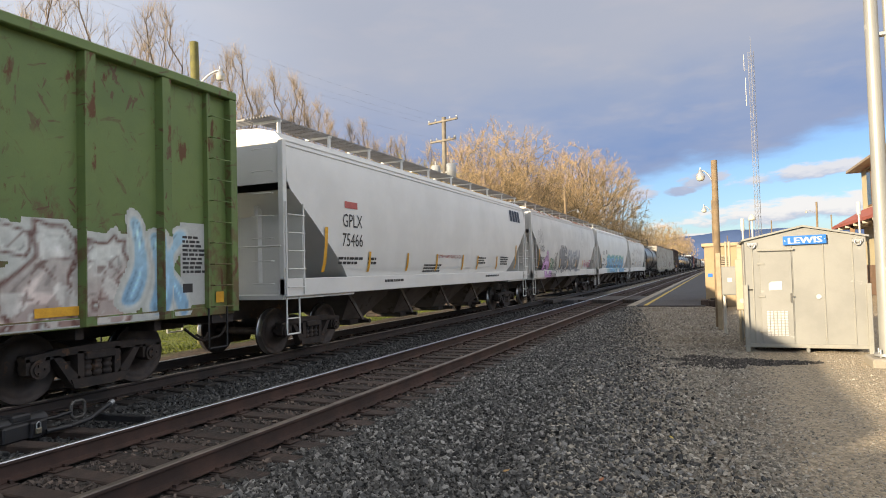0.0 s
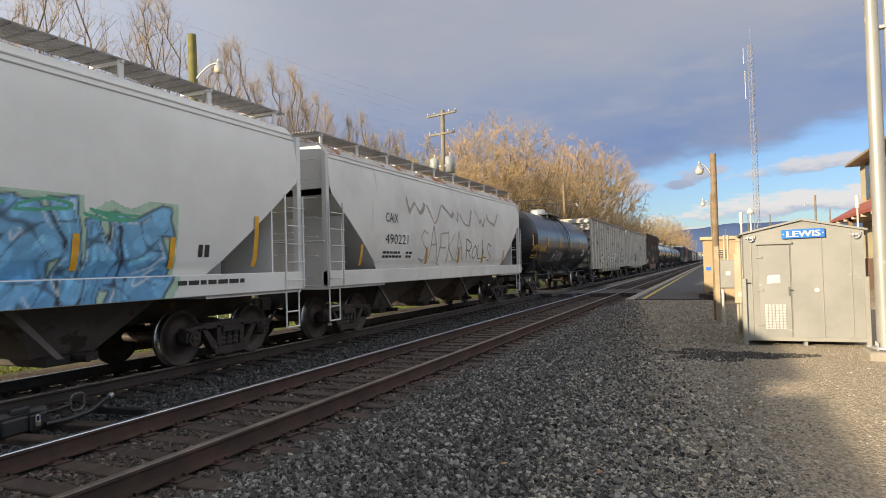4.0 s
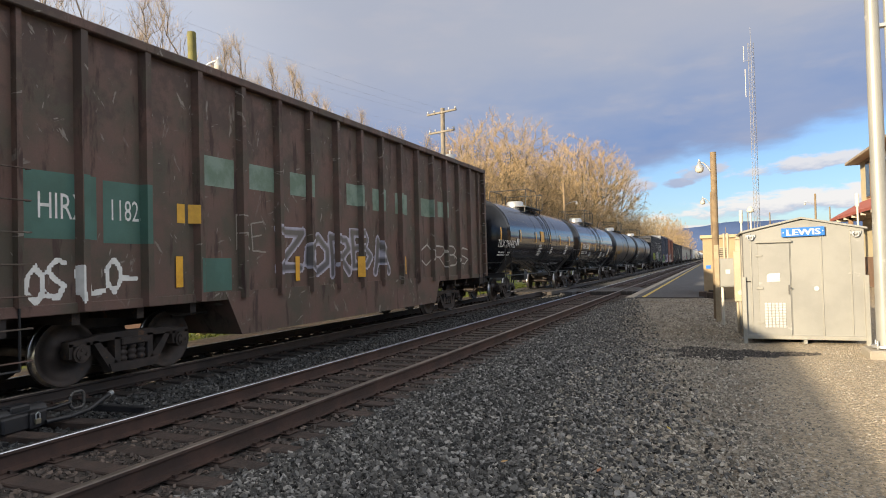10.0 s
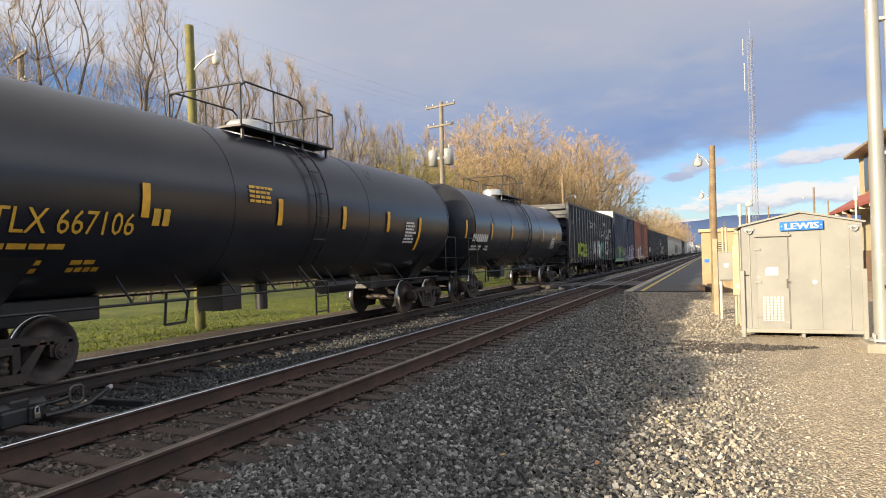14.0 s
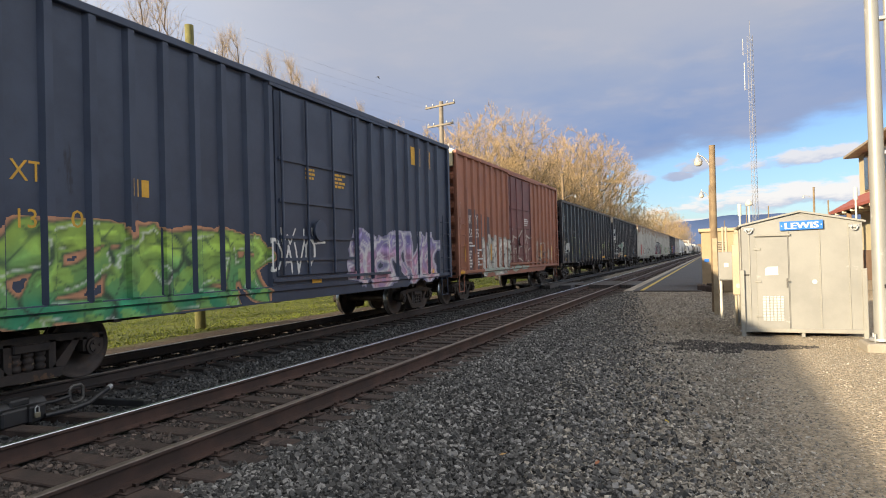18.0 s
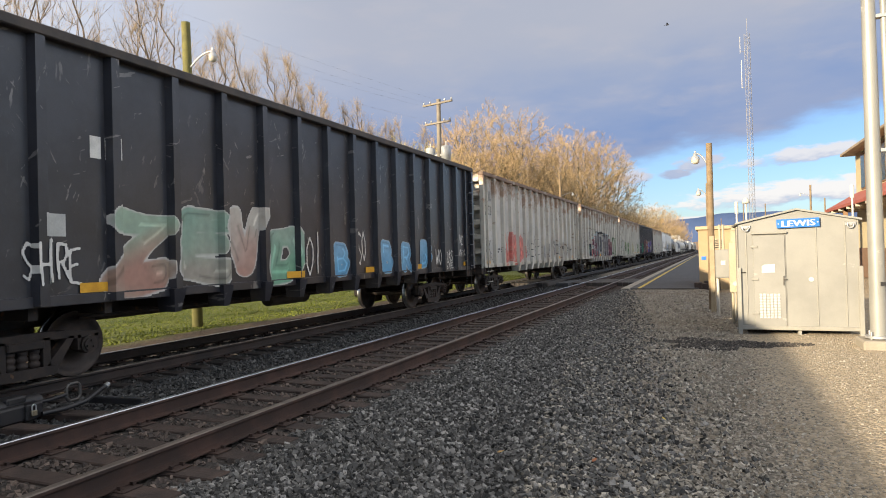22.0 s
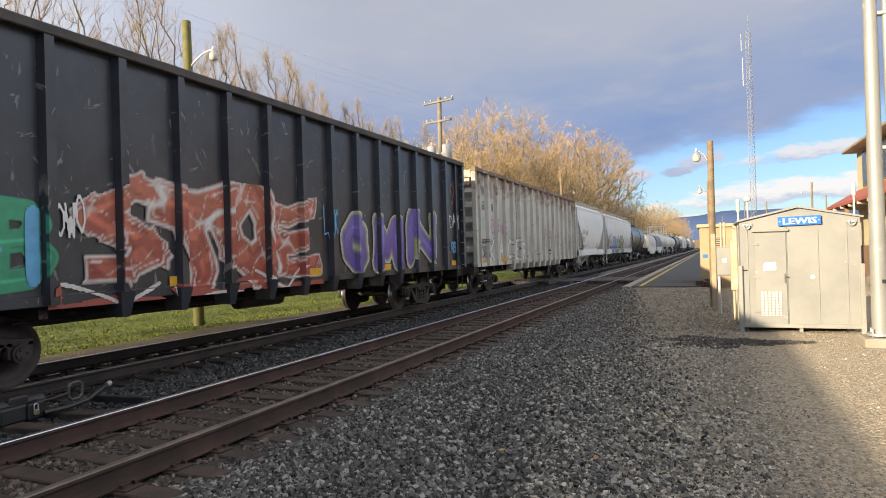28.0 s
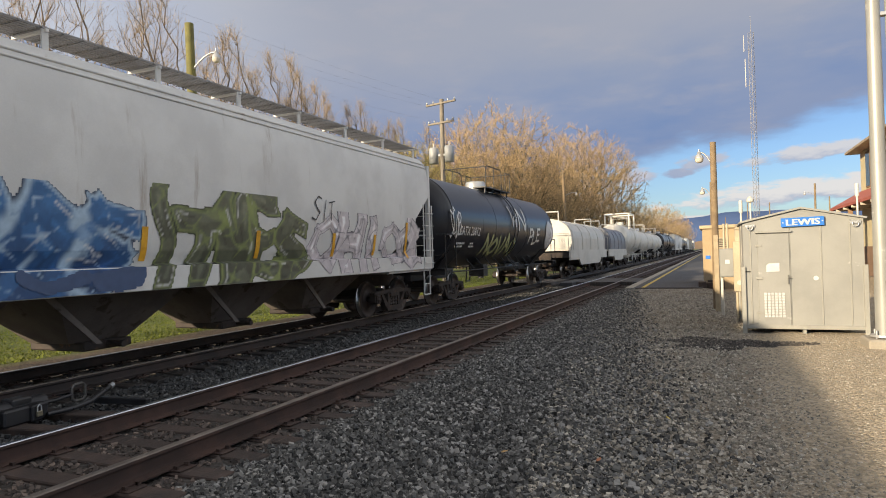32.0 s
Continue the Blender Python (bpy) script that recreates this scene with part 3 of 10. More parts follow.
def start_car(name, label, category, y0, y1):
    DATUM[0] = 0.0
    car = thing(name, label, category, group="cars of the freight train", m=pose(XC, (y0 + y1) / 2, RAIL_TOP))
    TRAIN.append((car, (y0 + y1) / 2))
    return car, (y1 - y0) / 2


# ---- lettering and sprayed paint on cars ----
TEXT_MESH = {}


def prepare_texts(words):
    """Turns each word into a flat mesh outline, 1 m high capitals, with the built-in font."""
    made = []
    for w in words:
        cu = bpy.data.curves.new("lettering", "FONT")
        cu.body, cu.size, cu.resolution_u = w, 1.4, 2
        made.append((w, new("lettering", cu)))
    dg = bpy.context.evaluated_depsgraph_get()
    for w, ob in made:
        me = bpy.data.meshes.new_from_object(ob.evaluated_get(dg))
        TEXT_MESH[w] = ([tuple(v.co) for v in me.vertices], [list(p.vertices) for p in me.polygons])
        bpy.data.meshes.remove(me)
    for w, ob in made:
        cu = ob.data
        bpy.data.objects.remove(ob)
        bpy.data.curves.remove(cu)


prepare_texts(["GPLX", "75466", "ROIX", "57244", "FWTX", "620", "036", "116", "133", "HIRX", "11825", "STPX 200689", "UTLX 667106", "TILX 290442",
               "BK", "TY", "156", "955", "CDEX", "16076", "LEWX", "2003", "2160", "ACFX", "97387", "XT", "13", "03", "SHPX 208488", "LEWIS",
               "206119", "LEWX 2160", "CRDX", "23382", "57795", "490221", "CAIX", "16244", "LD LMT", "LT WT", "DO NOT HAMMER ON SIDES OF CAR", "GATX 20012"])


def letters(mesh, word, y, z, h, sx, mat=0, width=None, out=0.006):
    """A word on a car's side, read from the camera's side, its lower left corner at (y, z), h high."""
    vs, fs = TEXT_MESH[word]
    wide = max(v[0] for v in vs)
    k = (width / wide) if width else h
    y += DATUM[0]
    pts = [(y + v[0] * k, z + v[1] * h) for v in vs]
    flat = {}
    for a, b in pts:
        q = round(b, 1)
        if q not in flat:
            flat[q] = min(sx(y + wide * k * i / 16, b) for i in range(17)) - sx(y, b)
    mesh.words.append(Mesh().add([(min(sx(a, b), sx(y, b) + flat[round(b, 1)] + 0.001) + out, a, b) for a, b in pts], fs, mat))
    return wide * k


def bars(mesh, y, z, w, h, rows, sx, mat=0, seed=1, out=0.006, width=None):
    """Small print that cannot be read: short bars in rows."""
    rnd = random.Random(seed)
    y += DATUM[0]
    block = Mesh()
    for i in range(rows):
        a, zz = y, z - i * h * 1.7
        end = y + w * rnd.uniform(0.7, 1.0)
        while a < end:
            b = a + (width or h * (rnd.uniform(1.2, 3.5) if h < 0.15 else rnd.uniform(0.45, 0.6)))
            cut = [zz + h * i / 3 for i in range(4)] if h > 0.15 else [zz, zz + h]
            for lo, hi in zip(cut, cut[1:]):
                block.add([(sx(p, q) + out, p, q) for p, q in ((a, lo), (b, lo), (b, hi), (a, hi))], [(0, 1, 2, 3)], mat)
            a = b + h * (0.5 if h < 0.15 else 0.22)
    mesh.words.append(block)


STROKES = {
    "A": [[(0, 0), (0.45, 1), (1, 0)], [(0.2, 0.4), (0.8, 0.4)]],
    "B": [[(0, 0), (0, 1), (0.7, 0.95), (0.85, 0.75), (0.6, 0.55), (0, 0.52)], [(0.6, 0.55), (1, 0.3), (0.7, 0.03), (0, 0)]],
    "C": [[(1, 0.85), (0.6, 1), (0.1, 0.75), (0.0, 0.4), (0.3, 0.02), (1, 0.1)]],
    "D": [[(0, 0), (0, 1), (0.6, 0.95), (1, 0.5), (0.65, 0.05), (0, 0)]],
    "E": [[(1, 1), (0.05, 0.95), (0, 0.05), (1, 0)], [(0, 0.5), (0.75, 0.55)]],
    "G": [[(1, 0.85), (0.5, 1), (0.05, 0.7), (0.05, 0.25), (0.5, 0), (1, 0.2), (1, 0.5), (0.55, 0.5)]],
    "H": [[(0, 0), (0, 1)], [(1, 0), (1, 1)], [(0, 0.5), (1, 0.5)]],
    "F": [[(1, 1), (0.05, 0.95), (0, 0)], [(0, 0.5), (0.75, 0.55)]],
    "J": [[(0.9, 1), (0.9, 0.25), (0.5, 0), (0.05, 0.2)]],
    "X": [[(0, 1), (1, 0)], [(1, 1), (0, 0)]],
    "I": [[(0.5, 0), (0.5, 1)]],
    "K": [[(0, 0), (0, 1)], [(1, 1), (0.05, 0.45), (1, 0)]],
    "L": [[(0, 1), (0, 0), (1, 0.05)]],
    "M": [[(0, 0), (0.1, 1), (0.5, 0.3), (0.9, 1), (1, 0)]],
    "N": [[(0, 0), (0.05, 1), (0.95, 0), (1, 1)]],
    "O": [[(0.5, 1), (0.05, 0.7), (0.05, 0.3), (0.5, 0), (0.95, 0.3), (0.95, 0.7), (0.5, 1)]],
    "P": [[(0, 0), (0, 1), (0.8, 0.95), (1, 0.7), (0.7, 0.45), (0, 0.45)]],
    "R": [[(0, 0), (0, 1), (0.8, 0.95), (0.95, 0.7), (0.6, 0.48), (0, 0.48)], [(0.4, 0.48), (1, 0)]],
    "S": [[(1, 0.9), (0.5, 1), (0.05, 0.75), (0.4, 0.52), (0.95, 0.3), (0.5, 0), (0, 0.12)]],
    "T": [[(0.5, 0), (0.5, 0.95)], [(-0.05, 0.95), (1.05, 1)]],
    "U": [[(0, 1), (0.05, 0.3), (0.5, 0), (0.95, 0.3), (1, 1)]],
    "V": [[(0, 1), (0.5, 0), (1, 1)]],
    "W": [[(0, 1), (0.25, 0), (0.5, 0.6), (0.75, 0), (1, 1)]],
    "Y": [[(0, 1), (0.5, 0.5), (1, 1)], [(0.5, 0.5), (0.45, 0)]],
    "Z": [[(0, 1), (1, 0.95), (0, 0.05), (1, 0)]],
    "-": [[(0, 0.5), (1, 0.5)]],
}


def spray_material():
    m = bpy.data.materials.new("spray_paint")
    m.use_nodes = True
    nt = m.node_tree
    b = nt.nodes["Principled BSDF"]
    at = node(nt, "ShaderNodeVertexColor")
    at.layer_name = "paint"
    tc = node(nt, "ShaderNodeTexCoord")
    nz = node(nt, "ShaderNodeTexNoise", i_Scale=7.0, i_Detail=6.0)
    link(nt, tc.outputs["Object"], nz.inputs["Vector"])
    k = math_node(nt, "MULTIPLY_ADD", nz.outputs[0], 0.6, 0.65)
    g = node(nt, "ShaderNodeCombineColor")
    for i in range(3):
        link(nt, k, g.inputs[i])
    link(nt, mix_col(nt, 1.0, at.outputs[0], g.outputs[0], "MULTIPLY"), b.inputs["Base Color"])
    b.inputs["Roughness"].default_value = 0.5
    return m


M_SPRAY = spray_material()


def seg_dist(U, V, pts, square=False):
    """Distance to a line of straight pieces; square: with cut-off ends and hard corners."""
    d = np.full(U.shape, 1e9)
    for (ax, ay), (bx, by) in zip(pts, pts[1:]):
        ex, ey = bx - ax, by - ay
        ln = max(math.hypot(ex, ey), 1e-6)
        t = ((U - ax) * ex + (V - ay) * ey) / (ln * ln)
        if square:
            off = np.abs((U - ax) * ey - (V - ay) * ex) / ln
            d = np.minimum(d, np.maximum(off, np.maximum(-t, t - 1) * ln))
        else:
            t = np.clip(t, 0, 1)
            d = np.minimum(d, np.hypot(U - ax - t * ex, V - ay - t * ey))
    return d


def saw(x):
    return np.abs((x % 2.0) - 1.0) * 2.0 - 1.0


def smooth_noise(U, V, f, seed):
    return (np.sin(U * f + seed * 1.7 + 1.3 * np.sin(V * f * 0.7 + seed)) + np.sin(V * f * 1.3 + seed * 2.1 + 1.1 * np.sin(U * f * 0.9))) * 0.5


def spray(car, sx, pieces):
    """Sprayed letters on a side. A piece: word, y, z, width, height, stroke (m), fill, second fill, outline, outline width, halo, halo width, wobble."""
    low = 1.18 if "hopper" in car.name else (0.83 if "boxcar" in car.name else (1.0 if "gondola" in car.name else 0.0))
    for k, pc in enumerate(pieces):
        V, F, C = [], [], []
        off = 0
        word, y, z, w, h, r, fill, fill2, line, lw, halo, hw, wob = pc
        y += DATUM[0]
        step = max(0.014, min(0.036, r * 0.85, (lw or 1) * 1.1))
        pad = r + lw + hw + 0.05
        nu, nv = int((w + 2 * pad) / step) + 2, int((h + 2 * pad) / step) + 2
        u = y - pad + np.arange(nu) * step
        v = z - pad + np.arange(nv) * step
        U, W = np.meshgrid(u, v)
        Uw = U + wob * smooth_noise(U, W, 3.1, k + 1.0)
        Ww = W + wob * smooth_noise(U, W, 2.7, k + 5.0)
        n = len(word)
        cw = w / n
        best, second = np.full(U.shape, 1e9), np.full(U.shape, 1e9)
        wild = r >= 0.13 and n >= 3
        if wild:
            # hard-edged strokes that swell and taper, letters pushed into one another
            Uw = Uw + 0.5 * r * saw(W / h * 1.6 + 0.4 * k)
            Ww = Ww + 0.35 * r * saw(U / cw * 1.1 + 0.3 * k)
        for i, ch in enumerate(word):
            dy = 0.09 * h * math.sin(i * 2.3 + k)
            hh = h * (1 + 0.10 * math.sin(i * 1.7 + k * 3))
            mine = np.full(U.shape, 1e9)
            for pl in STROKES.get(ch, []):
                pts = [(y + cw * (i + 0.08 + 0.84 * a + 0.12 * (b - 0.5) * math.sin(i + k)), z + dy + hh * b) for a, b in pl]
                mine = np.minimum(mine, seg_dist(Uw, Ww, pts, wild))
            if wild:
                mine = mine * (1 + 0.30 * math.sin(i * 2.1 + k)) + 0.22 * r * saw(U / r * 0.21 + W / r * 0.33 + i)
            second = np.minimum(second, np.maximum(best, mine))
            best = np.minimum(best, mine)
        total = r + lw + hw
        keep = best < total
        q = np.clip((W - z) / h, 0, 1)
        patch = smooth_noise(U, W, 5.0, k + 9.0) * 0.25
        f = np.clip(q + patch, 0, 1)[..., None]
        col = np.array(fill)[None, None] * (1 - f) + np.array(fill2)[None, None] * f
        if r >= 0.10:
            # shaded bands inside the strokes, and dark joints where letters overlap
            band = np.clip(1 - abs(best - 0.55 * r) / (0.16 * r), 0, 1) * (smooth_noise(U, W, 4.0, k + 3.0) > 0.1)
            col = col * (1 - 0.45 * band[..., None])
            core = np.clip(1 - best / (0.22 * r), 0, 1) * (smooth_noise(U, W, 3.3, k + 6.0) > 0.0)
            col = np.minimum(col * (1 + 0.8 * core[..., None]), 0.75)
            joint = np.clip(1.5 - (second - best) / (2 * max(lw, 0.025)), 0, 1) * (best < r)
            col = col * (1 - joint[..., None]) + np.array(line)[None, None] * joint[..., None]
        if wild:
            # thin bright and dark lines inside, and cells of another tint
            cell = (smooth_noise(U, W, 9.0, k + 2.0) > 0.35)[..., None]
            col = np.where(cell, np.clip(col * 0.55 + np.array(fill2)[None, None] * 0.65, 0, 0.7), col)
            glint = np.clip(1 - np.abs(best - 0.72 * r) / (0.6 * step), 0, 1) * (saw(U * 1.7 - W * 2.3 + k) > 0.15)
            col = col + (np.array((0.62, 0.62, 0.60))[None, None] - col) * (0.75 * glint)[..., None]
            rift = np.clip(1 - np.abs(smooth_noise(U, W, 6.5, k + 12.0)) / 0.07, 0, 1) * (best < 0.8 * r)
            col = col + (np.array(line)[None, None] - col) * (0.8 * rift)[..., None]
        if lw:
            e = np.clip((best - r) / step + 0.5, 0, 1)[..., None]
            col = col * (1 - e) + np.array(line)[None, None] * e
        if hw:
            e = np.clip((best - r - lw) / step + 0.5, 0, 1)[..., None]
            col = col * (1 - e) + np.array(halo)[None, None] * e
        # the paint's edge follows the outline, and stops at the lower edge of the side
        gv, gu = np.gradient(best, step)
        over = np.clip(best - total, 0, 1.5 * step)
        PU = U - over * gu
        PW = np.maximum(W - over * gv, low)
        idx = -np.ones(U.shape, int)
        quad = keep[:-1, :-1] | keep[1:, :-1] | keep[:-1, 1:] | keep[1:, 1:]
        quad &= (best[:-1, :-1] + best[1:, 1:]) / 2 < total
        quad &= W[1:, :-1] > low + 0.002
        use = np.zeros(U.shape, bool)
        for a in (slice(None, -1), slice(1, None)):
            for b in (slice(None, -1), slice(1, None)):
                use[a, b] |= quad
        jj, ii = np.nonzero(use)
        idx[jj, ii] = off + np.arange(len(jj))
        for a, b in zip(PU[jj, ii].tolist(), PW[jj, ii].tolist()):
            V.append((sx(a, b) + 0.004 + 0.0015 * k, a, b))
        C.extend(np.concatenate([col[jj, ii], np.ones((len(jj), 1))], 1).ravel().tolist())
        qj, qi = np.nonzero(quad)
        F.extend(np.stack([idx[qj, qi], idx[qj, qi + 1], idx[qj + 1, qi + 1], idx[qj + 1, qi]], 1).tolist())
        me = bpy.data.meshes.new("graffiti")
        me.from_pydata(V, [], F)
        ca = me.color_attributes.new("paint", "FLOAT_COLOR", "POINT")
        ca.data.foreach_set("color", C)
        me.materials.append(M_SPRAY)
        part("graffiti", me, None, car, "sprayed graffiti lettering")


def block(ch, a, b, z0, z1, r, fill, fill2, line, lw, halo=(0.5, 0.5, 0.5), hw=0.0, wob=0.02):
    """One sprayed letter that fills the field from a to b and z0 to z1."""
    k = r + lw + hw
    return (ch, a + k, z0 + k, max(b - a - 2 * k, 0.02), z1 - z0 - 2 * k, r, fill, fill2, line, lw, halo, hw, wob)


def tag(word, y, z, w, h, col=(0.6, 0.6, 0.6), r=0.022, wob=0.03):
    """A thin sprayed line tag."""
    return (word, y, z, w, h, r, col, col, col, 0, col, 0, wob)


def reflectors(car, sx, at, w=0.10, h=0.5, z=1.3):
    for y in at:
        y += DATUM[0]
        zs = [z + h * i / 5 for i in range(6)]
        v = [(sx(a, b) + 0.022, a, b) for b in zs for a in (y, y + w)]
        m = Mesh().add(v, [(i * 2, i * 2 + 1, i * 2 + 3, i * 2 + 2) for i in range(5)])
        part("reflector", m, M_YELLOW, car, "yellow reflective strip")


# ---- gondolas: open-topped ribbed cars ----
def gondola(name, label, y0, y1, paint, chord, top, ribs=16, foot=True, inset=2.6, sill=1.18, rib_w=0.15, belly=False, sheet=None):
    car, half = start_car(name, label, "freight car", y0, y1)
    xs, xr = 1.46, 1.585
    for s in (-1, 1):
        m = Mesh()
        m.box(min(s * xs, s * (xs - 0.03)), max(s * xs, s * (xs - 0.03)), -half + 0.02, half - 0.02, sill, top - 0.05)
        part("side_sheet", m, sheet or paint, car)
        m = Mesh()
        m.cbox(min(s * (xs - 0.06), s * (xr + 0.02)), max(s * (xs - 0.06), s * (xr + 0.02)), -half, half, top - 0.14, top, 0.015)
        part("top_chord", m, chord, car)
        m = Mesh()
        m.cbox(min(s * (xs - 0.10), s * (xs + 0.03)), max(s * (xs - 0.10), s * (xs + 0.03)), -half, half, sill - 0.14, sill, 0.01)
        part("side_sill", m, paint, car)
    me, plain, stile = {}, {}, {}
    for s in (-1, 1):
        w = rib_w / 2
        stile[s] = Mesh().prism([(s * xs, -0.045), (s * (xr - 0.04), -0.035), (s * (xr - 0.04), 0.035), (s * xs, 0.045)], "z", sill - 0.02, top - 0.14).data("side_stile", paint)
        plain[s] = Mesh().prism([(s * xs, -w - 0.03), (s * xr, -w), (s * xr, w), (s * xs, w + 0.03)], "z", sill - 0.12, top - 0.14).data("side_rib", paint)
        m = Mesh()
        m.prism([(s * xs, -w - 0.03), (s * xr, -w), (s * xr, w), (s * xs, w + 0.03)], "z", sill - 0.02, top - 0.14)
        if foot:
            m.add([(s * (xs - 0.25), -w, sill - 0.38), (s * (xr - 0.05), -w, sill - 0.38), (s * (xr - 0.05), w, sill - 0.38), (s * (xs - 0.25), w, sill - 0.38),
                   (s * (xs - 0.25), -w - 0.06, sill - 0.02), (s * (xr + 0.015), -w - 0.06, sill - 0.02), (s * (xr + 0.015), w + 0.06, sill - 0.02), (s * (xs - 0.25), w + 0.06, sill - 0.02)],
                  [(0, 1, 2, 3), (4, 5, 6, 7), (0, 1, 5, 4), (1, 2, 6, 5), (2, 3, 7, 6), (3, 0, 4, 7)])
        me[s] = m.data("side_rib", paint)
    pos = [-half + 1.46 + (2 * half - 2.98) * i / (ribs - 1) for i in range(ribs)]
    for y in pos:
        for s in (-1, 1):
            part("side_rib", (me if foot and abs(y) < half - 3.9 else plain)[s], None, car, m=pose(0, y, 0))
    for y in (-half + 0.62, half - 0.62):
        for s in (-1, 1):
            part("side_stile", stile[s], None, car, m=pose(0, y, 0))
    end = {}
    for s in (-1, 1):
        m = Mesh()
        ye = s * (half - 0.28)
        m.box(-xs + 0.034, xs - 0.034, min(ye, ye - s * 0.03), max(ye, ye - s * 0.03), sill, top - 0.05)
        part("end_wall", m, paint, car)
        m = Mesh()
        m.cbox(-xs + 0.034, xs - 0.034, min(s * half, s * (half - 0.3)), max(s * half, s * (half - 0.3)), top - 0.36, top - 0.14, 0.015)
        part("end_board", m, paint, car)
        for i in range(5):
            z = sill + 0.28 + i * (top - sill - 0.75) / 5
            m = Mesh()
            m.prism([(ye, z + 0.34), (s * (half - 0.04), z + 0.27), (s * (half - 0.04), z + 0.12), (ye, z)], "x", -xs + 0.034, xs - 0.034)
            part("end_rib", m, paint, car)
        for t in (-1, 1):
            m = Mesh()
            m.cbox(t * 1.525 - 0.07, t * 1.525 + 0.07, min(s * half, s * (half - 0.16)), max(s * half, s * (half - 0.16)), sill - 0.1, top - 0.14, 0.012)
            part("corner_post", m, paint, car)
            m = Mesh()
            ladder(m, t * xr - (0.09 if t < 0 else 0), s * (half - 0.45), sill - 0.75 if s < 0 else sill - 0.1, top - 0.3 if s > 0 else sill + 1.9, 0.42)
            split_part("ladder", "rung", m, paint, car)
            # step under the corner
            m = Mesh().tube([(t * 1.5, s * (half - 0.2), sill), (t * 1.5, s * (half - 0.2), 0.42), (t * 1.5, s * (half - 0.62), 0.42), (t * 1.5, s * (half - 0.62), sill)], 0.016, 5)
            part("sill_step", m, M_BLACK, car)
    m = Mesh()
    m.box(-xs + 0.034, xs - 0.034, -half + 0.3, half - 0.3, sill - 0.06, sill + 0.02)
    part("floor_pan", m, M_STEEL_DARK, car)
    m = Mesh()
    m.cbox(-0.35, 0.35, -half, half, 0.70, sill - 0.05, 0.02)
    for y in pos:
        m.box(-1.35, 1.35, y - 0.06, y + 0.06, sill - 0.3, sill - 0.06)
    for s in (-1, 1):
        m.box(-1.45, 1.45, min(s * half, s * (half - 0.5)), max(s * half, s * (half - 0.5)), 0.82, sill)
    m.tube([(0.9, -half + 3.5, 0.82), (0.9, half - 3.5, 0.82)], 0.025, 6)
    m.cyl((0.6, -1.0, 0.75), (0.6, 0.3, 0.75), 0.16, 12)
    split_part("underframe", "crossbearer", m, M_STEEL_DARK, car)
    if belly:
        m = Mesh()
        b = half - 4.1
        m.prism([(-b, sill), (-b + 0.4, 0.42), (b - 0.4, 0.42), (b, sill)], "x", -1.5, 1.5)
        part("belly", m, paint, car)
    add_running_gear(car, half, inset)

    def sx(y, z):
        if z > sill - 0.02:
            for p in pos:
                if abs(y - p) < rib_w / 2 + 0.012:
                    return xr
            if abs(y) > half - 0.16:
                return 1.595
            return xs
        return xs + 0.03
    return car, half, sx, pos


# ---- covered hoppers ----
M_GRATE = surf("weathered_grating", (0.26, 0.255, 0.25), (0.19, 0.18, 0.17), 2.0, 0.75, 0.2, 0.1, 40)
HOP_PROFILE = [(1.40, 1.50), (1.50, 1.75), (1.56, 2.2), (1.585, 2.7), (1.585, 3.2), (1.56, 3.6), (1.51, 3.95), (1.44, 4.15), (1.30, 4.30), (0.9, 4.40), (0.0, 4.45)]


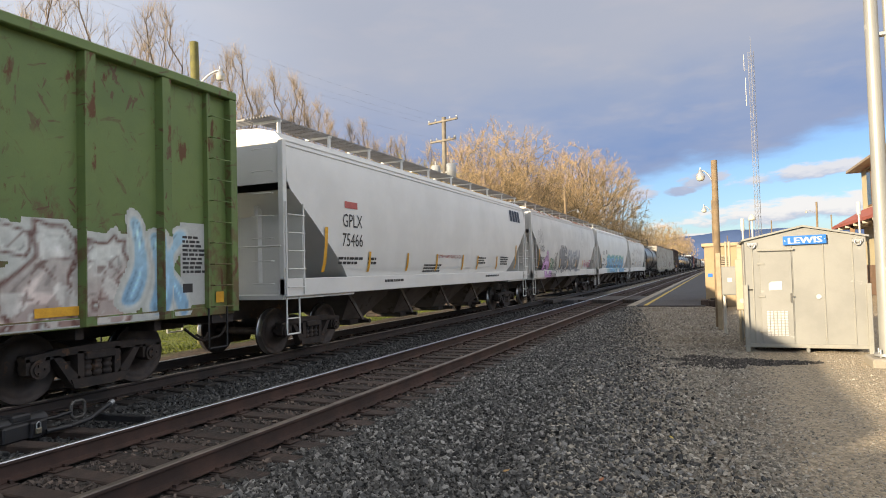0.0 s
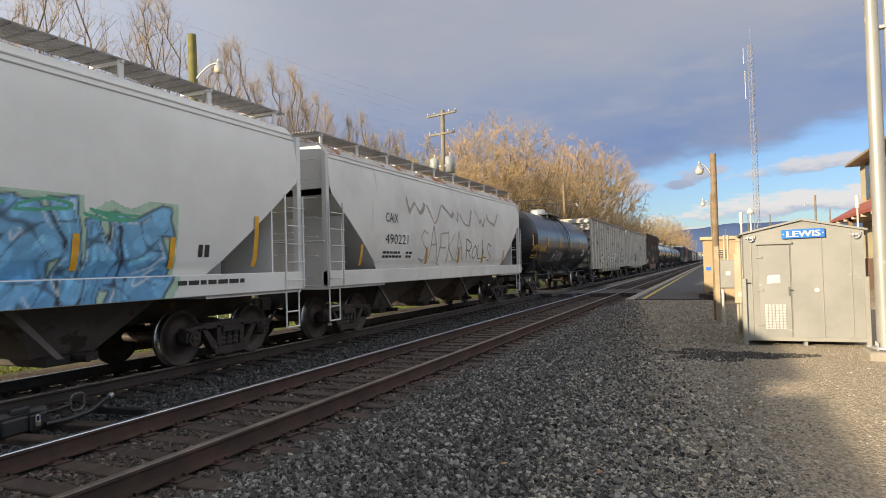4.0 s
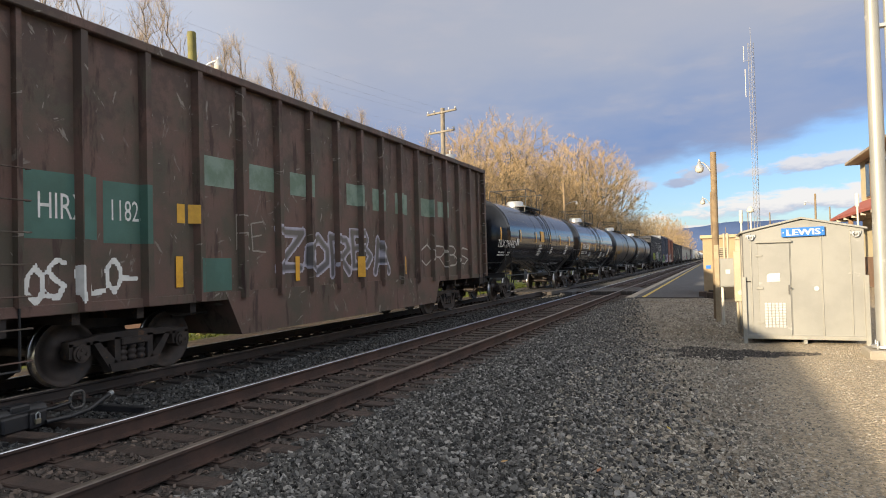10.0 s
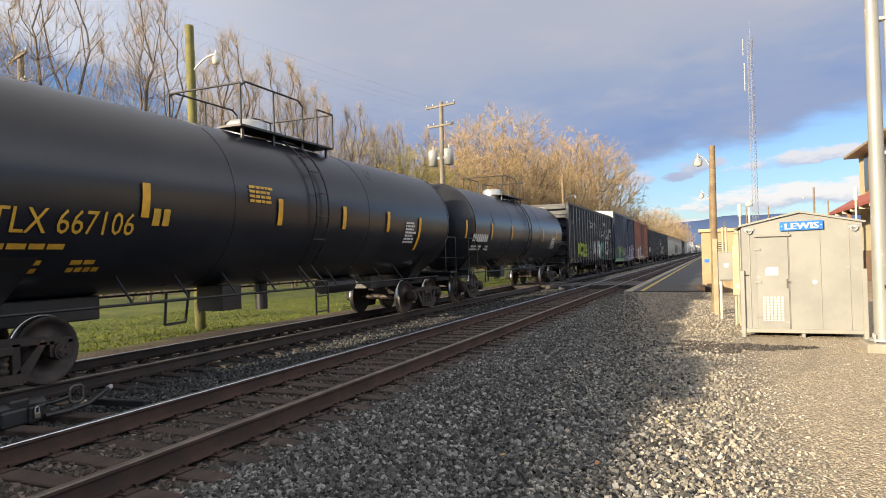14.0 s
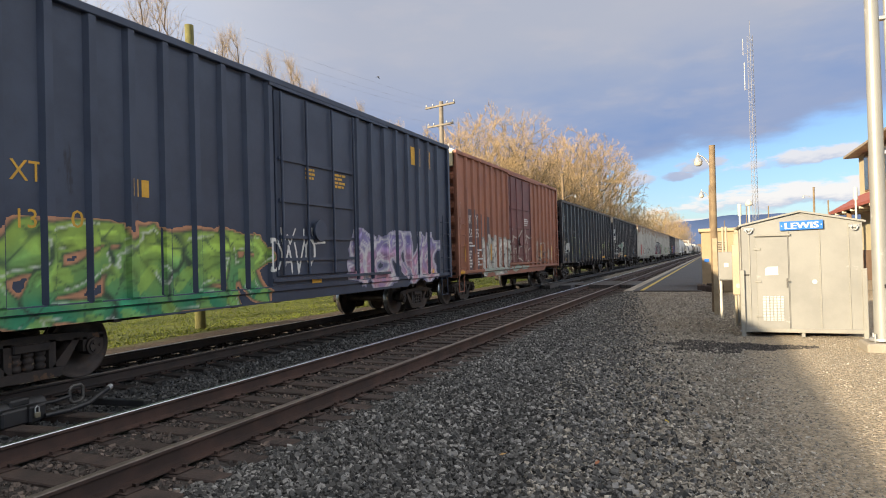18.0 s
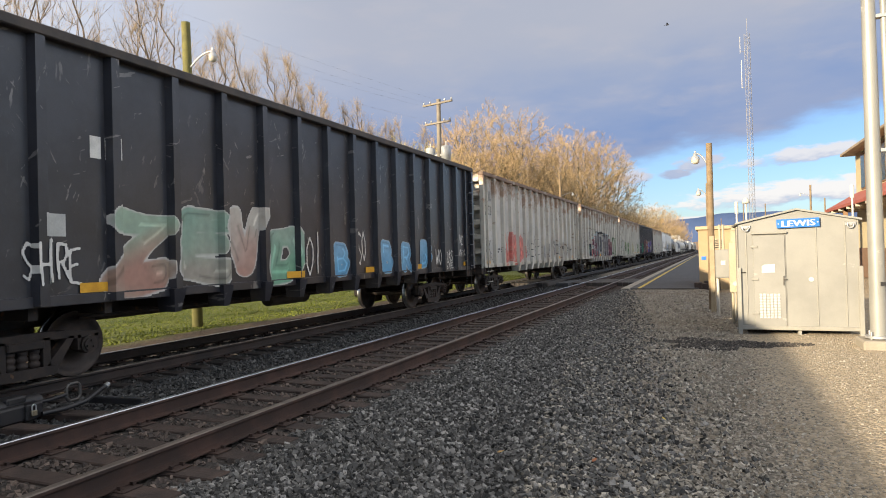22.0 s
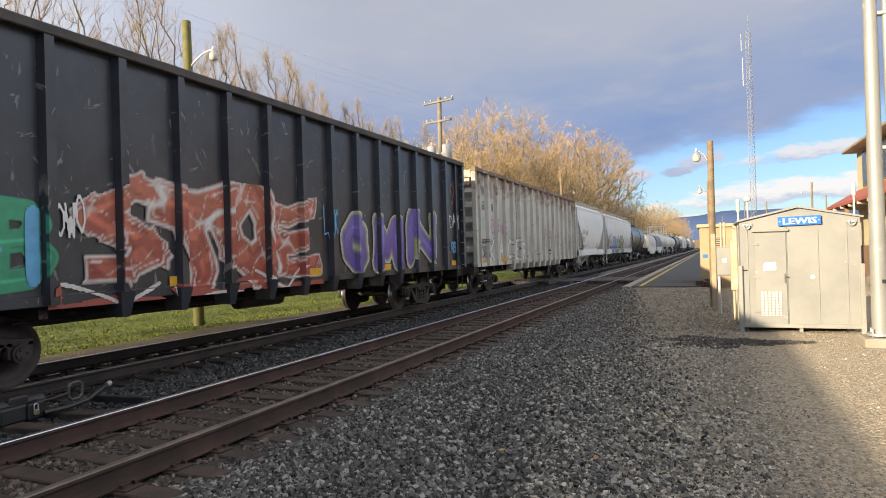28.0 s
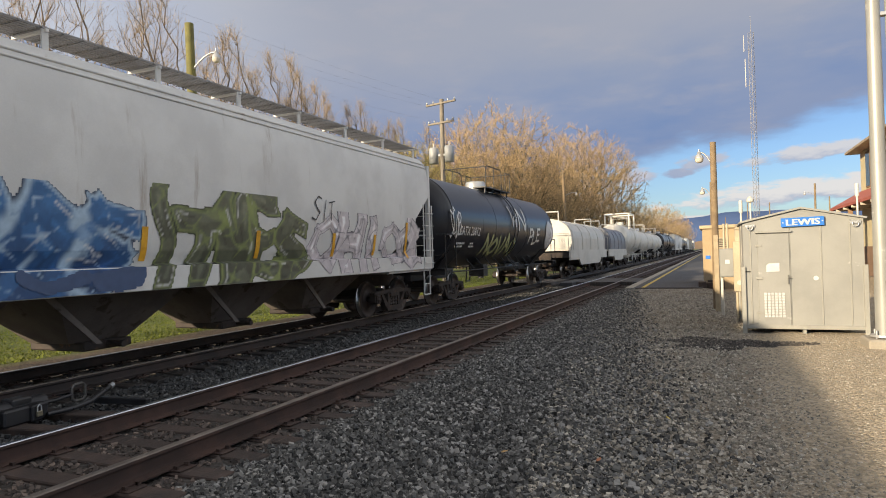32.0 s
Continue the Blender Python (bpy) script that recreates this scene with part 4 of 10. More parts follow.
def hopper(name, label, y0, y1, paint, under, top=4.45, bays=3, inset=1.55, rusty_roof=None, grille=None):
    car, half = start_car(name, label, "hopper car", y0, y1)
    k = top / 4.45
    prof = [(x, 1.5 + (z - 1.5) * (top - 1.5) / 2.95) for x, z in HOP_PROFILE]
    turn = 1.5 + (3.25 - 1.5) * (top - 1.5) / 2.95

    def yend(z):
        return half - 0.12 if z >= turn else half - 0.12 - (turn - z) * 1.32
    ring = []
    zs = [p[1] for p in prof]
    fine = []
    for (xa, za), (xb, zb) in zip(prof, prof[1:]):
        n = 3 if zb <= turn + 0.4 else 1
        fine += [(xa + (xb - xa) * i / n, za + (zb - za) * i / n) for i in range(n)]
    fine.append(prof[-1])
    full = fine + [(-x, z) for x, z in reversed(fine[:-1])]
    n = len(full)
    v = [(x, -yend(z), z) for x, z in full] + [(x, yend(z), z) for x, z in full]
    strips = [[i, i + 1, n + i + 1, n + i] for i in range(n - 1)]
    high = [min(full[i][1], full[i + 1][1]) > top - 0.32 for i in range(n - 1)]
    part("body", Mesh().add(v, [f for f, u in zip(strips, high) if not u], 0, True), paint, car)
    part("roof", Mesh().add(v, [f for f, u in zip(strips, high) if u], 0, True), rusty_roof or paint, car)
    for s in (-1, 1):
        m = Mesh()
        up = [i for i in range(n) if full[i][1] >= turn - 1e-6]
        m.add([(full[i][0], s * yend(full[i][1]), full[i][1]) for i in up], [list(range(len(up)))])
        lo_r = [i for i in range(n // 2 + 1) if full[i][1] <= turn + 1e-6]
        q = [(full[i][0], s * yend(full[i][1]), full[i][1]) for i in lo_r]
        q2 = [(-x, y, z) for x, y, z in q]
        m.add(q + q2, [[i, i + 1, len(q) + i + 1, len(q) + i] for i in range(len(q) - 1)], 0)
        part("end_sheet", m, paint, car)
        for t in (-1, 1):
            part("corner_post", Mesh().cbox(t * 1.50 - 0.06, t * 1.50 + 0.06, min(s * half, s * (half - 0.12)), max(s * half, s * (half - 0.12)), 1.2, top - 0.35, 0.01), paint, car)
        m = Mesh()
        for t in (-1, 1):
            m.prism([(s * (half - 0.5), 1.45), (s * (half - 0.62), 1.45), (s * (half - 0.62), turn), (s * (half - 0.5), turn)], "x", t * 0.5 - 0.04, t * 0.5 + 0.04)
        m.box(-0.3, 0.3, min(s * (half - 1.9), s * (half - 0.9)), max(s * (half - 1.9), s * (half - 0.9)), 1.5, 2.0)
        split_part("end_strut", "strut", m, paint, car)
        # unseen far-side plate added to keep the sun out of the end cavity
        part("shear_plate", Mesh().prism([(s * (half - 0.12), 1.2), (s * (half - 0.12), turn), (s * (half - 2.45), 1.5), (s * (half - 2.45), 1.2)], "x", -1.43, -1.40), paint, car)
        ya, yb = s * (half - 0.80), s * (half - 0.76)
        part("end_bulkhead", Mesh().prism([(-1.44, 1.2), (1.44, 1.2), (1.44, turn + 0.02), (-1.44, turn + 0.02)], "y", min(ya, yb), max(ya, yb)), paint, car)
        part("centre_web", Mesh().prism([(s * (half - 0.8), 1.2), (s * (half - 0.8), turn), (s * (half - 2.75), 1.52), (s * (half - 2.75), 1.2)], "x", -0.02, 0.02), paint, car)
        m = Mesh()
        m.box(-1.52, 1.52, min(s * half, s * (half - 2.6)), max(s * half, s * (half - 2.6)), 1.12, 1.2)
        part("end_platform", m, paint, car)
        for t in (-1, 1):
            m = Mesh()
            ladder(m, t * 1.56 - (0.09 if t < 0 else 0), s * (half - 0.3), 1.25, 3.0, 0.55, rungs=5)
            for yy in (half - 0.02, half - 0.58):
                m.cyl((t * 1.60, s * yy, 1.2), (t * 1.60, s * yy, 3.0), 0.02, 6)
            m.tube([(t * 1.53, s * (half - 0.1), 1.2), (t * 1.53, s * (half - 0.1), 0.45), (t * 1.53, s * (half - 0.5), 0.45), (t * 1.53, s * (half - 0.5), 1.2)], 0.018, 5)
            m.tube([(t * 1.53, s * (half - 0.1), 0.75), (t * 1.53, s * (half - 0.5), 0.75)], 0.015, 5)
            split_part("ladder", "rung", m, paint, car)
        m = Mesh()
        ladder(m, 1.1, s * half, 1.3, top - 0.2, 0.45, 0.08 * s, along="x", rungs=7)
        split_part("end_ladder", "rung", m, paint, car)
        part("handrail", Mesh().tube([(-1.5, s * (half + 0.02), 2.15), (1.5, s * (half + 0.02), 2.15)], 0.02, 6), paint, car)
    for s in (-1, 1):
        m = Mesh()
        m.cbox(min(s * 1.40, s * 1.585), max(s * 1.40, s * 1.585), -half, half, 1.17, 1.52, 0.012)
        part("side_sill", m, paint, car)
        m = Mesh()
        for z in (top - 0.42, top - 0.32):
            xx = np.interp(z, [p[1] for p in prof], [p[0] for p in prof])
            m.tube([(s * (xx + 0.005), -half + 0.13, z), (s * (xx + 0.005), half - 0.13, z)], 0.022, 6)
        part("roof_moulding", m, paint, car)
    # running board on brackets, hatches
    zt = top + 0.17
    m = Mesh()
    for t in (-1, 1):
        for r in range(9):
            xx = t * (0.62 + r * 0.075)
            m.box(xx - 0.013, xx + 0.013, -half + 0.05, half - 0.05, zt - 0.03, zt)
        for i in range(int(half * 2 / 0.3)):
            y = -half + 0.1 + i * 0.3
            m.box(t * 0.93 - 0.33, t * 0.93 + 0.33, y - 0.012, y + 0.012, zt - 0.03, zt - 0.006)
    for s in (-1, 1):
        for r in range(5):
            yy = s * (half - 0.1 - r * 0.09)
            m.box(-0.6, 0.6, yy - 0.012, yy + 0.012, zt - 0.035, zt)
    part("running_board", m, grille or M_GRATE, car, "grey steel grating walkway")
    for i in range(10):
        y = -half + 0.35 + (2 * half - 0.7) * i / 9
        m = Mesh()
        for t in (-1, 1):
            m.box(min(t * 0.6, t * 1.28), max(t * 0.6, t * 1.28), y - 0.02, y + 0.02, zt - 0.075, zt - 0.035)
            m.box(t * 1.22 - 0.015, t * 1.22 + 0.015, y - 0.045, y + 0.045, top - 0.18, zt - 0.036)
        split_part("walkway_bracket", "bracket_foot", m, paint, car)
    m = Mesh()
    m.cbox(-0.35, 0.35, -half + 1.2, half - 1.2, top - 0.03, top + 0.12, 0.03)
    part("roof_hatch", m, paint, car)
    # bays
    span = 2 * (half - 2.9)
    for i in range(bays):
        yc = -half + 2.9 + span * (i + 0.5) / bays
        hw = span / bays / 2
        m = Mesh()
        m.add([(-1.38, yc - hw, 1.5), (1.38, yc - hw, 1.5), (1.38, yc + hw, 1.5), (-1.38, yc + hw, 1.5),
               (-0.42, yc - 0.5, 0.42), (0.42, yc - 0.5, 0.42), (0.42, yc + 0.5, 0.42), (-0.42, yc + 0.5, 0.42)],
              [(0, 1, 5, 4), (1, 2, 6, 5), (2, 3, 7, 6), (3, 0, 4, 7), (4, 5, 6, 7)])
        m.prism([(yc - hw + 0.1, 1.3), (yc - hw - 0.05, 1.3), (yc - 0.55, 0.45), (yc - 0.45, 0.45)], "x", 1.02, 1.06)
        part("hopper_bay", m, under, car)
        m = Mesh()
        m.cbox(-0.55, 0.62, yc - 0.42, yc + 0.42, 0.30, 0.43, 0.02)
        m.cyl((0.6, yc, 0.38), (0.95, yc, 0.38), 0.05, 8)
        part("outlet_gate", m, M_STEEL_DARK, car)
    m = Mesh()
    for s in (-1, 1):
        m.cbox(-0.30, 0.30, min(s * half, s * (half - 3.2)), max(s * half, s * (half - 3.2)), 0.72, 1.15, 0.02)
    m.cyl((-0.6, half - 2.2, 1.4), (0.5, half - 2.2, 1.4), 0.18, 12)
    m.cyl((0.2, -half + 0.9, 1.75), (0.2, -half + 1.5, 1.75), 0.16, 12)
    split_part("underframe", "crossbearer", m, M_STEEL_DARK, car)
    add_running_gear(car, half, inset)
    pz, pxs = [p[1] for p in prof], [p[0] for p in prof]

    def sx(y, z):
        if z < 1.53:
            return 1.586
        return float(np.interp(z, pz, pxs)) + 0.003
    return car, half, sx


# ---- tank cars ----
def tank(name, label, y0, y1, paint, R=1.55, zc=2.66, frame_paint=None, inset=1.5, dome=True, cage=False, rail_paint=None, over=0.75):
    car, half = start_car(name, label, "tank car", y0, y1)
    fp = frame_paint or M_BLACK
    rp = rail_paint or M_BLACK
    h = half - over
    m = Mesh()
    m.turn([(-h + 2 * h * i / 6, R) for i in range(7)], "y", 72, centre=(0, 0, zc))
    part("tank_shell", m, paint, car)
    for y in (-h * 0.36, h * 0.30):
        part("weld_band", Mesh().turn([(y, R), (y, R + 0.006), (y + 0.05, R + 0.006), (y + 0.05, R)], "y", 72, centre=(0, 0, zc), smooth=False), paint, car)
    for s in (-1, 1):
        pr = [(s * (h + 0.62 * math.sin(a)), R * math.cos(a) if a < 1.57 else 0.001) for a in [i * math.pi / 20 for i in range(11)]]
        m = Mesh()
        m.turn(pr, "y", 64, centre=(0, 0, zc))
        part("tank_head", m, paint, car)
        m = Mesh()
        m.turn([(s * h - 0.03, R), (s * h - 0.03, R + 0.012), (s * h + 0.03, R + 0.012), (s * h + 0.03, R)], "y", 64, centre=(0, 0, zc))
        part("head_band", m, paint, car)
        # saddle, stub sill, end platform with rails
        m = Mesh()
        yc = s * (half - inset)
        m.add([(-1.25, yc - 0.5, zc - 0.95), (1.25, yc - 0.5, zc - 0.95), (1.25, yc + 0.5, zc - 0.95), (-1.25, yc + 0.5, zc - 0.95),
               (-0.5, yc - 0.3, 0.85), (0.5, yc - 0.3, 0.85), (0.5, yc + 0.3, 0.85), (-0.5, yc + 0.3, 0.85)],
              [(0, 1, 5, 4), (1, 2, 6, 5), (2, 3, 7, 6), (3, 0, 4, 7), (4, 5, 6, 7)])
        m.cbox(-0.33, 0.33, min(s * half, s * (half - 3.6)), max(s * half, s * (half - 3.6)), 0.75, 1.12, 0.02)
        part("saddle", m, fp, car)
        m = Mesh()
        m.cbox(-1.5, 1.5, min(s * half, s * (half - 0.55)), max(s * half, s * (half - 0.55)), 1.07, 1.13, 0.01)
        m.box(-1.5, 1.5, min(s * half, s * (half - 0.03)), max(s * half, s * (half - 0.03)), 0.95, 1.13)
        part("end_platform", m, fp, car)
        m = Mesh()
        for t in (-1, 1):
            m.tube([(t * 1.5, s * (half - 0.1), 1.1), (t * 1.5, s * (half - 0.1), 2.2), (t * 1.5, s * (half - 0.75), 2.2), (t * 1.5, s * (half - 0.95), 2.05), (t * 1.5, s * (half - 0.95), 1.1)], 0.02, 6)
            m.tube([(t * 1.5, s * (half - 0.15), 1.1), (t * 1.5, s * (half - 0.15), 0.42), (t * 1.5, s * (half - 0.55), 0.42), (t * 1.5, s * (half - 0.55), 1.1)], 0.018, 5)
        m.tube([(-1.5, s * (half - 0.1), 2.2), (-1.2, s * (half - 0.1), 2.2)], 0.02, 6)
        m.tube([(1.5, s * (half - 0.1), 2.2), (1.2, s * (half - 0.1), 2.2)], 0.02, 6)
        m.tube([(-1.4, s * (half - 0.02), 1.55), (1.4, s * (half - 0.02), 1.55)], 0.018, 6)
        part("end_railing", m, rp, car)
    # top works
    zt = zc + R
    if dome:
        m = Mesh()
        m.turn([(zt - 0.05, 0.42), (zt + 0.30, 0.42), (zt + 0.36, 0.36), (zt + 0.36, 0.001)], "z", 24, centre=(0, -0.35, 0))
        part("manway_housing", m, M_GALV if not cage else paint, car, "dented metal valve housing")
    m = Mesh()
    for t in (-1, 1):
        m.box(t * 0.62 - 0.28, t * 0.62 + 0.28, -1.6, 1.6, zt - 0.02, zt + 0.02)
        for y in (-1.45, -0.5, 0.5, 1.45):
            m.box(t * 0.8 - 0.02, t * 0.8 + 0.02, y - 0.03, y + 0.03, zt - 0.32, zt)
    part("top_platform", m, rp, car)
    m = Mesh()
    for t in (-1, 1):
        m.tube([(t * 0.9, -1.6, zt), (t * 0.9, -1.6, zt + 0.75), (t * 0.9, -1.45, zt + 0.85), (t * 0.9, 0.25, zt + 0.85), (t * 0.9, 0.4, zt + 0.75), (t * 0.9, 0.4, zt)], 0.022, 6)
        m.tube([(t * 0.9, 0.95, zt), (t * 0.9, 0.95, zt + 0.8), (t * 0.9, 1.6, zt + 0.8), (t * 0.9, 1.6, zt)], 0.022, 6)
        m.cyl((t * 0.9, -0.6, zt), (t * 0.9, -0.6, zt + 0.85), 0.02, 6)
    for y in (-1.6, 1.6):
        m.tube([(-0.9, y, zt + 0.8), (0.9, y, zt + 0.8)], 0.022, 6)
    part("top_railing", m, rp, car)
    m = Mesh()
    m.cyl((0, 1.2, zt), (0, 1.2, zt + 0.28), 0.2, 12)
    m.cyl((0.15, 0.5, zt), (0.15, 0.5, zt + 0.2), 0.1, 10)
    split_part("valve", "valve_cap", m, M_GALV, car)
    for t in (-1, 1):
        m = Mesh()
        xs = R * t
        for y in (-0.22, 0.22):
            pts = []
            for i in range(13):
                a = math.radians(68 - i * 9.5)
                pts.append((t * (R + 0.10) * math.cos(a), y, zc + (R + 0.10) * math.sin(a)))
            pts += [(t * (R + 0.02), y, 1.0), (t * (R + 0.02), y, 0.45)]
            m.tube(pts, 0.02, 5)
        for i in range(9):
            if i < 6:
                a = math.radians(62 - i * 17)
                p = (t * (R + 0.10) * math.cos(a), zc + (R + 0.10) * math.sin(a))
            else:
                p = (t * (R + 0.03), 1.15 - (i - 6) * 0.32)
            m.cyl((p[0], -0.22, p[1]), (p[0], 0.22, p[1]), 0.014, 5)
        split_part("ladder", "rung", m, rp, car)
    m = Mesh()
    for t in (-1, 1):
        m.tube([(t * 1.25, -half + 1.0, 1.0), (t * 1.25, half - 1.0, 1.0)], 0.022, 6)
        n = 9
        for i in range(n):
            y = -half + 3.4 + (2 * half - 6.8) * i / (n - 1)
            m.tube([(t * 1.25, y, 1.0), (t * 0.9, y, zc - 1.25)], 0.02, 5)
    m.cyl((0.35, 1.8, 0.95), (0.35, 3.1, 0.95), 0.2, 12)
    m.tube([(0.6, -3.2, 1.1), (0.55, -3.2, 0.55), (0.5, -2.7, 0.55), (0.6, -2.7, 1.1)], 0.025, 5)
    m.box(0.3, 0.9, -2.2, -1.7, 0.7, 1.15)
    m.cyl((0, 0, 0.55), (0, 0, 1.3), 0.13, 12)
    part("underframe", m, fp, car)
    if cage:
        m = Mesh()
        for t in (-1, 1):
            for y in (-2.2, 2.2):
                m.cbox(t * 1.2 - 0.06, t * 1.2 + 0.06, y - 0.06, y + 0.06, zc + 0.9, zt + 1.2, 0.01)
            m.cbox(t * 1.2 - 0.06, t * 1.2 + 0.06, -2.2, 2.2, zt + 1.1, zt + 1.22, 0.01)
        for y in (-2.2, 2.2):
            m.cbox(-1.2, 1.2, y - 0.06, y + 0.06, zt + 1.1, zt + 1.22, 0.01)
        part("top_cage", m, paint, car)
    add_running_gear(car, half, inset)

    def sx(y, z):
        d = R * R - (z - zc) ** 2
        return math.sqrt(max(d, 0.02)) + 0.01
    return car, half, sx


# ---- boxcars ----
def boxcar(name, label, y0, y1, paint, door_paint, end_top, top=5.2, ribs=(8, 6), inset=1.6, doorway=(-0.9, 1.85)):
    car, half = start_car(name, label, "boxcar", y0, y1)
    xs, xr, sill = 1.50, 1.575, 0.98
    d0, d1 = doorway
    for s in (-1, 1):
        m = Mesh()
        b = half - 2.4
        m.prism([(-half, top - 0.18), (half, top - 0.18), (half, sill - 0.02), (half - 1.0, sill), (b, sill), (b - 0.6, 0.80), (-b + 0.6, 0.80), (-b, sill), (-half + 1.0, sill), (-half, sill - 0.02)], "x", min(s * xs, s * (xs - 0.04)), max(s * xs, s * (xs - 0.04)))
        part("side_sheet", m, paint, car)
        m = Mesh()
        m.cbox(min(s * (xs - 0.06), s * (xr + 0.02)), max(s * (xs - 0.06), s * (xr + 0.02)), -half, half, top - 0.22, top - 0.10, 0.012)
        part("top_chord", m, paint, car)
        for a, b, z0 in ((-half + 0.02, half - 0.02, sill + 0.02),):
            m = Mesh()
            m.cbox(min(s * xs, s * (xr - 0.02)), max(s * xs, s * (xr - 0.02)), a, b, z0, z0 + 0.10, 0.01)
            part("side_sill", m, paint, car)
    rm = {}
    for s in (-1, 1):
        m = Mesh()
        m.prism([(s * xs, -0.10), (s * xr, -0.055), (s * xr, 0.055), (s * xs, 0.10)], "z", sill + 0.12, top - 0.22)
        rm[s] = m.data("side_rib", paint)
    left = [-half + 0.95 + (d0 - 0.15 + half - 0.95) * i / (ribs[0] - 1) for i in range(ribs[0])]
    right = [d1 + 0.15 + (half - 0.9 - d1 - 0.15) * i / (ribs[1] - 1) for i in range(ribs[1])]
    pos = left + right
    for y in pos:
        part("side_rib", rm[1], None, car, m=pose(0, y, 0))
        part("side_rib", rm[-1], None, car, m=pose(0, -y, 0))
    for s in (-1, 1):
        door = part("door", Mesh().cbox(min(s * (xs - 0.01), s * (xs + 0.045)), max(s * (xs - 0.01), s * (xs + 0.045)), min(s * d0, s * d1), max(s * d0, s * d1), sill + 0.30, top - 0.32, 0.012), door_paint, car, "sliding plug door with locking bars")
        m = Mesh()
        ym = [d0 + 0.12, d0 + 0.95, d0 + 1.9, d1 - 0.12]
        for y in ym:
            m.cyl((s * (xs + 0.10), s * y, sill + 0.32), (s * (xs + 0.10), s * y, top - 0.34), 0.028, 6)
        for z in (sill + 0.62, sill + 1.05, sill + 1.75, sill + 2.55):
            m.box(min(s * (xs + 0.04), s * (xs + 0.09)), max(s * (xs + 0.04), s * (xs + 0.09)), min(s * (d0 + 0.05), s * (d1 - 0.05)), max(s * (d0 + 0.05), s * (d1 - 0.05)), z - 0.03, z + 0.03)
        m.cyl((s * (xs + 0.13), s * (d0 + 1.3), sill + 1.2), (s * (xs + 0.17), s * (d0 + 1.3), sill + 1.2), 0.22, 16)
        part("locking_bar", m, door_paint, door)
        m = Mesh()
        for z in (sill + 0.2, top - 0.28):
            m.box(min(s * xs, s * (xs + 0.10)), max(s * xs, s * (xs + 0.10)), min(s * (d0 - 0.2), s * (d1 + 1.6)), max(s * (d0 - 0.2), s * (d1 + 1.6)), z, z + 0.06)
        part("door_track", m, paint, car)
    m = Mesh()
    m.prism([(-1.56, top - 0.12), (1.56, top - 0.12), (1.3, top - 0.03), (0, top + 0.04), (-1.3, top - 0.03)], "y", -half + 0.02, half - 0.02)
    for i in range(16):
        y = -half + 0.4 + (2 * half - 0.8) * i / 15
        m.prism([(-1.5, top - 0.10), (1.5, top - 0.10), (1.3, top), (0, top + 0.07), (-1.3, top)], "y", y - 0.05, y + 0.05)
    part("roof", m, M_GALV, car, "galvanised ribbed steel roof")
    for s in (-1, 1):
        m = Mesh()
        ye = s * (half - 0.14)
        m.box(-xs + 0.045, xs - 0.045, min(ye, ye - s * 0.04), max(ye, ye - s * 0.04), sill - 0.1, top - 0.14)
        part("end_wall", m, paint, car)
        m = Mesh()
        m.prism([(-xs, top - 0.62), (xs, top - 0.62), (xs, top - 0.12), (0, top - 0.02), (-xs, top - 0.12)], "y", min(s * half, ye), max(s * half, ye))
        part("end_board", m, end_top, car, "pale board at the top of the end")
        for i in range(7):
            z = sill + 0.15 + i * (top - sill - 0.85) / 7
            m = Mesh()
            m.prism([(ye, z + 0.40), (s * (half - 0.01), z + 0.30), (s * (half - 0.01), z + 0.14), (ye, z + 0.02)], "x", -xs + 0.05, xs - 0.05)
            part("end_rib", m, paint, car)
        for t in (-1, 1):
            m = Mesh()
            m.cbox(t * 1.53 - 0.055, t * 1.53 + 0.055, min(s * half, s * (half - 0.14)), max(s * half, s * (half - 0.14)), sill - 0.05, top - 0.2, 0.01)
            part("corner_post", m, paint, car)
            m = Mesh()
            ladder(m, t * xs - (0.09 if t < 0 else 0), s * (half - 0.42), sill + 0.1, sill + 1.9, 0.5, rungs=5)
            ladder(m, t * 1.15, s * half, sill + 0.1, sill + 2.0, 0.45, s * 0.08, along="x", rungs=5)
            for yy in (0.17, 0.67):
                m.cyl((t * (xs + 0.08), s * (half - yy), sill + 0.1), (t * (xs + 0.08), s * (half - yy), sill + 1.85), 0.016, 5)
            split_part("ladder", "rung", m, paint, car)
            m = Mesh().tube([(t * 1.5, s * (half - 0.2), sill), (t * 1.5, s * (half - 0.2), 0.42), (t * 1.5, s * (half - 0.65), 0.42), (t * 1.5, s * (half - 0.65), sill)], 0.018, 5)
            part("sill_step", m, paint, car)
    m = Mesh()
    m.cbox(-0.35, 0.35, -half, half, 0.68, 1.0, 0.02)
    m.box(-xs + 0.045, xs - 0.045, -half + 0.1, half - 0.1, 0.98, 1.06)
    for i in range(9):
        y = -half + 2.6 + (2 * half - 5.2) * i / 8
        m.box(-1.45, 1.45, y - 0.06, y + 0.06, 0.78, 1.0)
    split_part("underframe", "crossbearer", m, M_STEEL_DARK, car)
    add_running_gear(car, half, inset)

    def sx(y, z):
        if d0 <= y <= d1 and sill + 0.30 < z < top - 0.32:
            return xs + 0.047
        if sill + 0.02 < z < sill + 0.12:
            return xr - 0.02
        if z > sill + 0.12:
            for p in pos:
                if abs(y - p) < 0.07:
                    return xr
        return xs
    return car, half, sx, pos


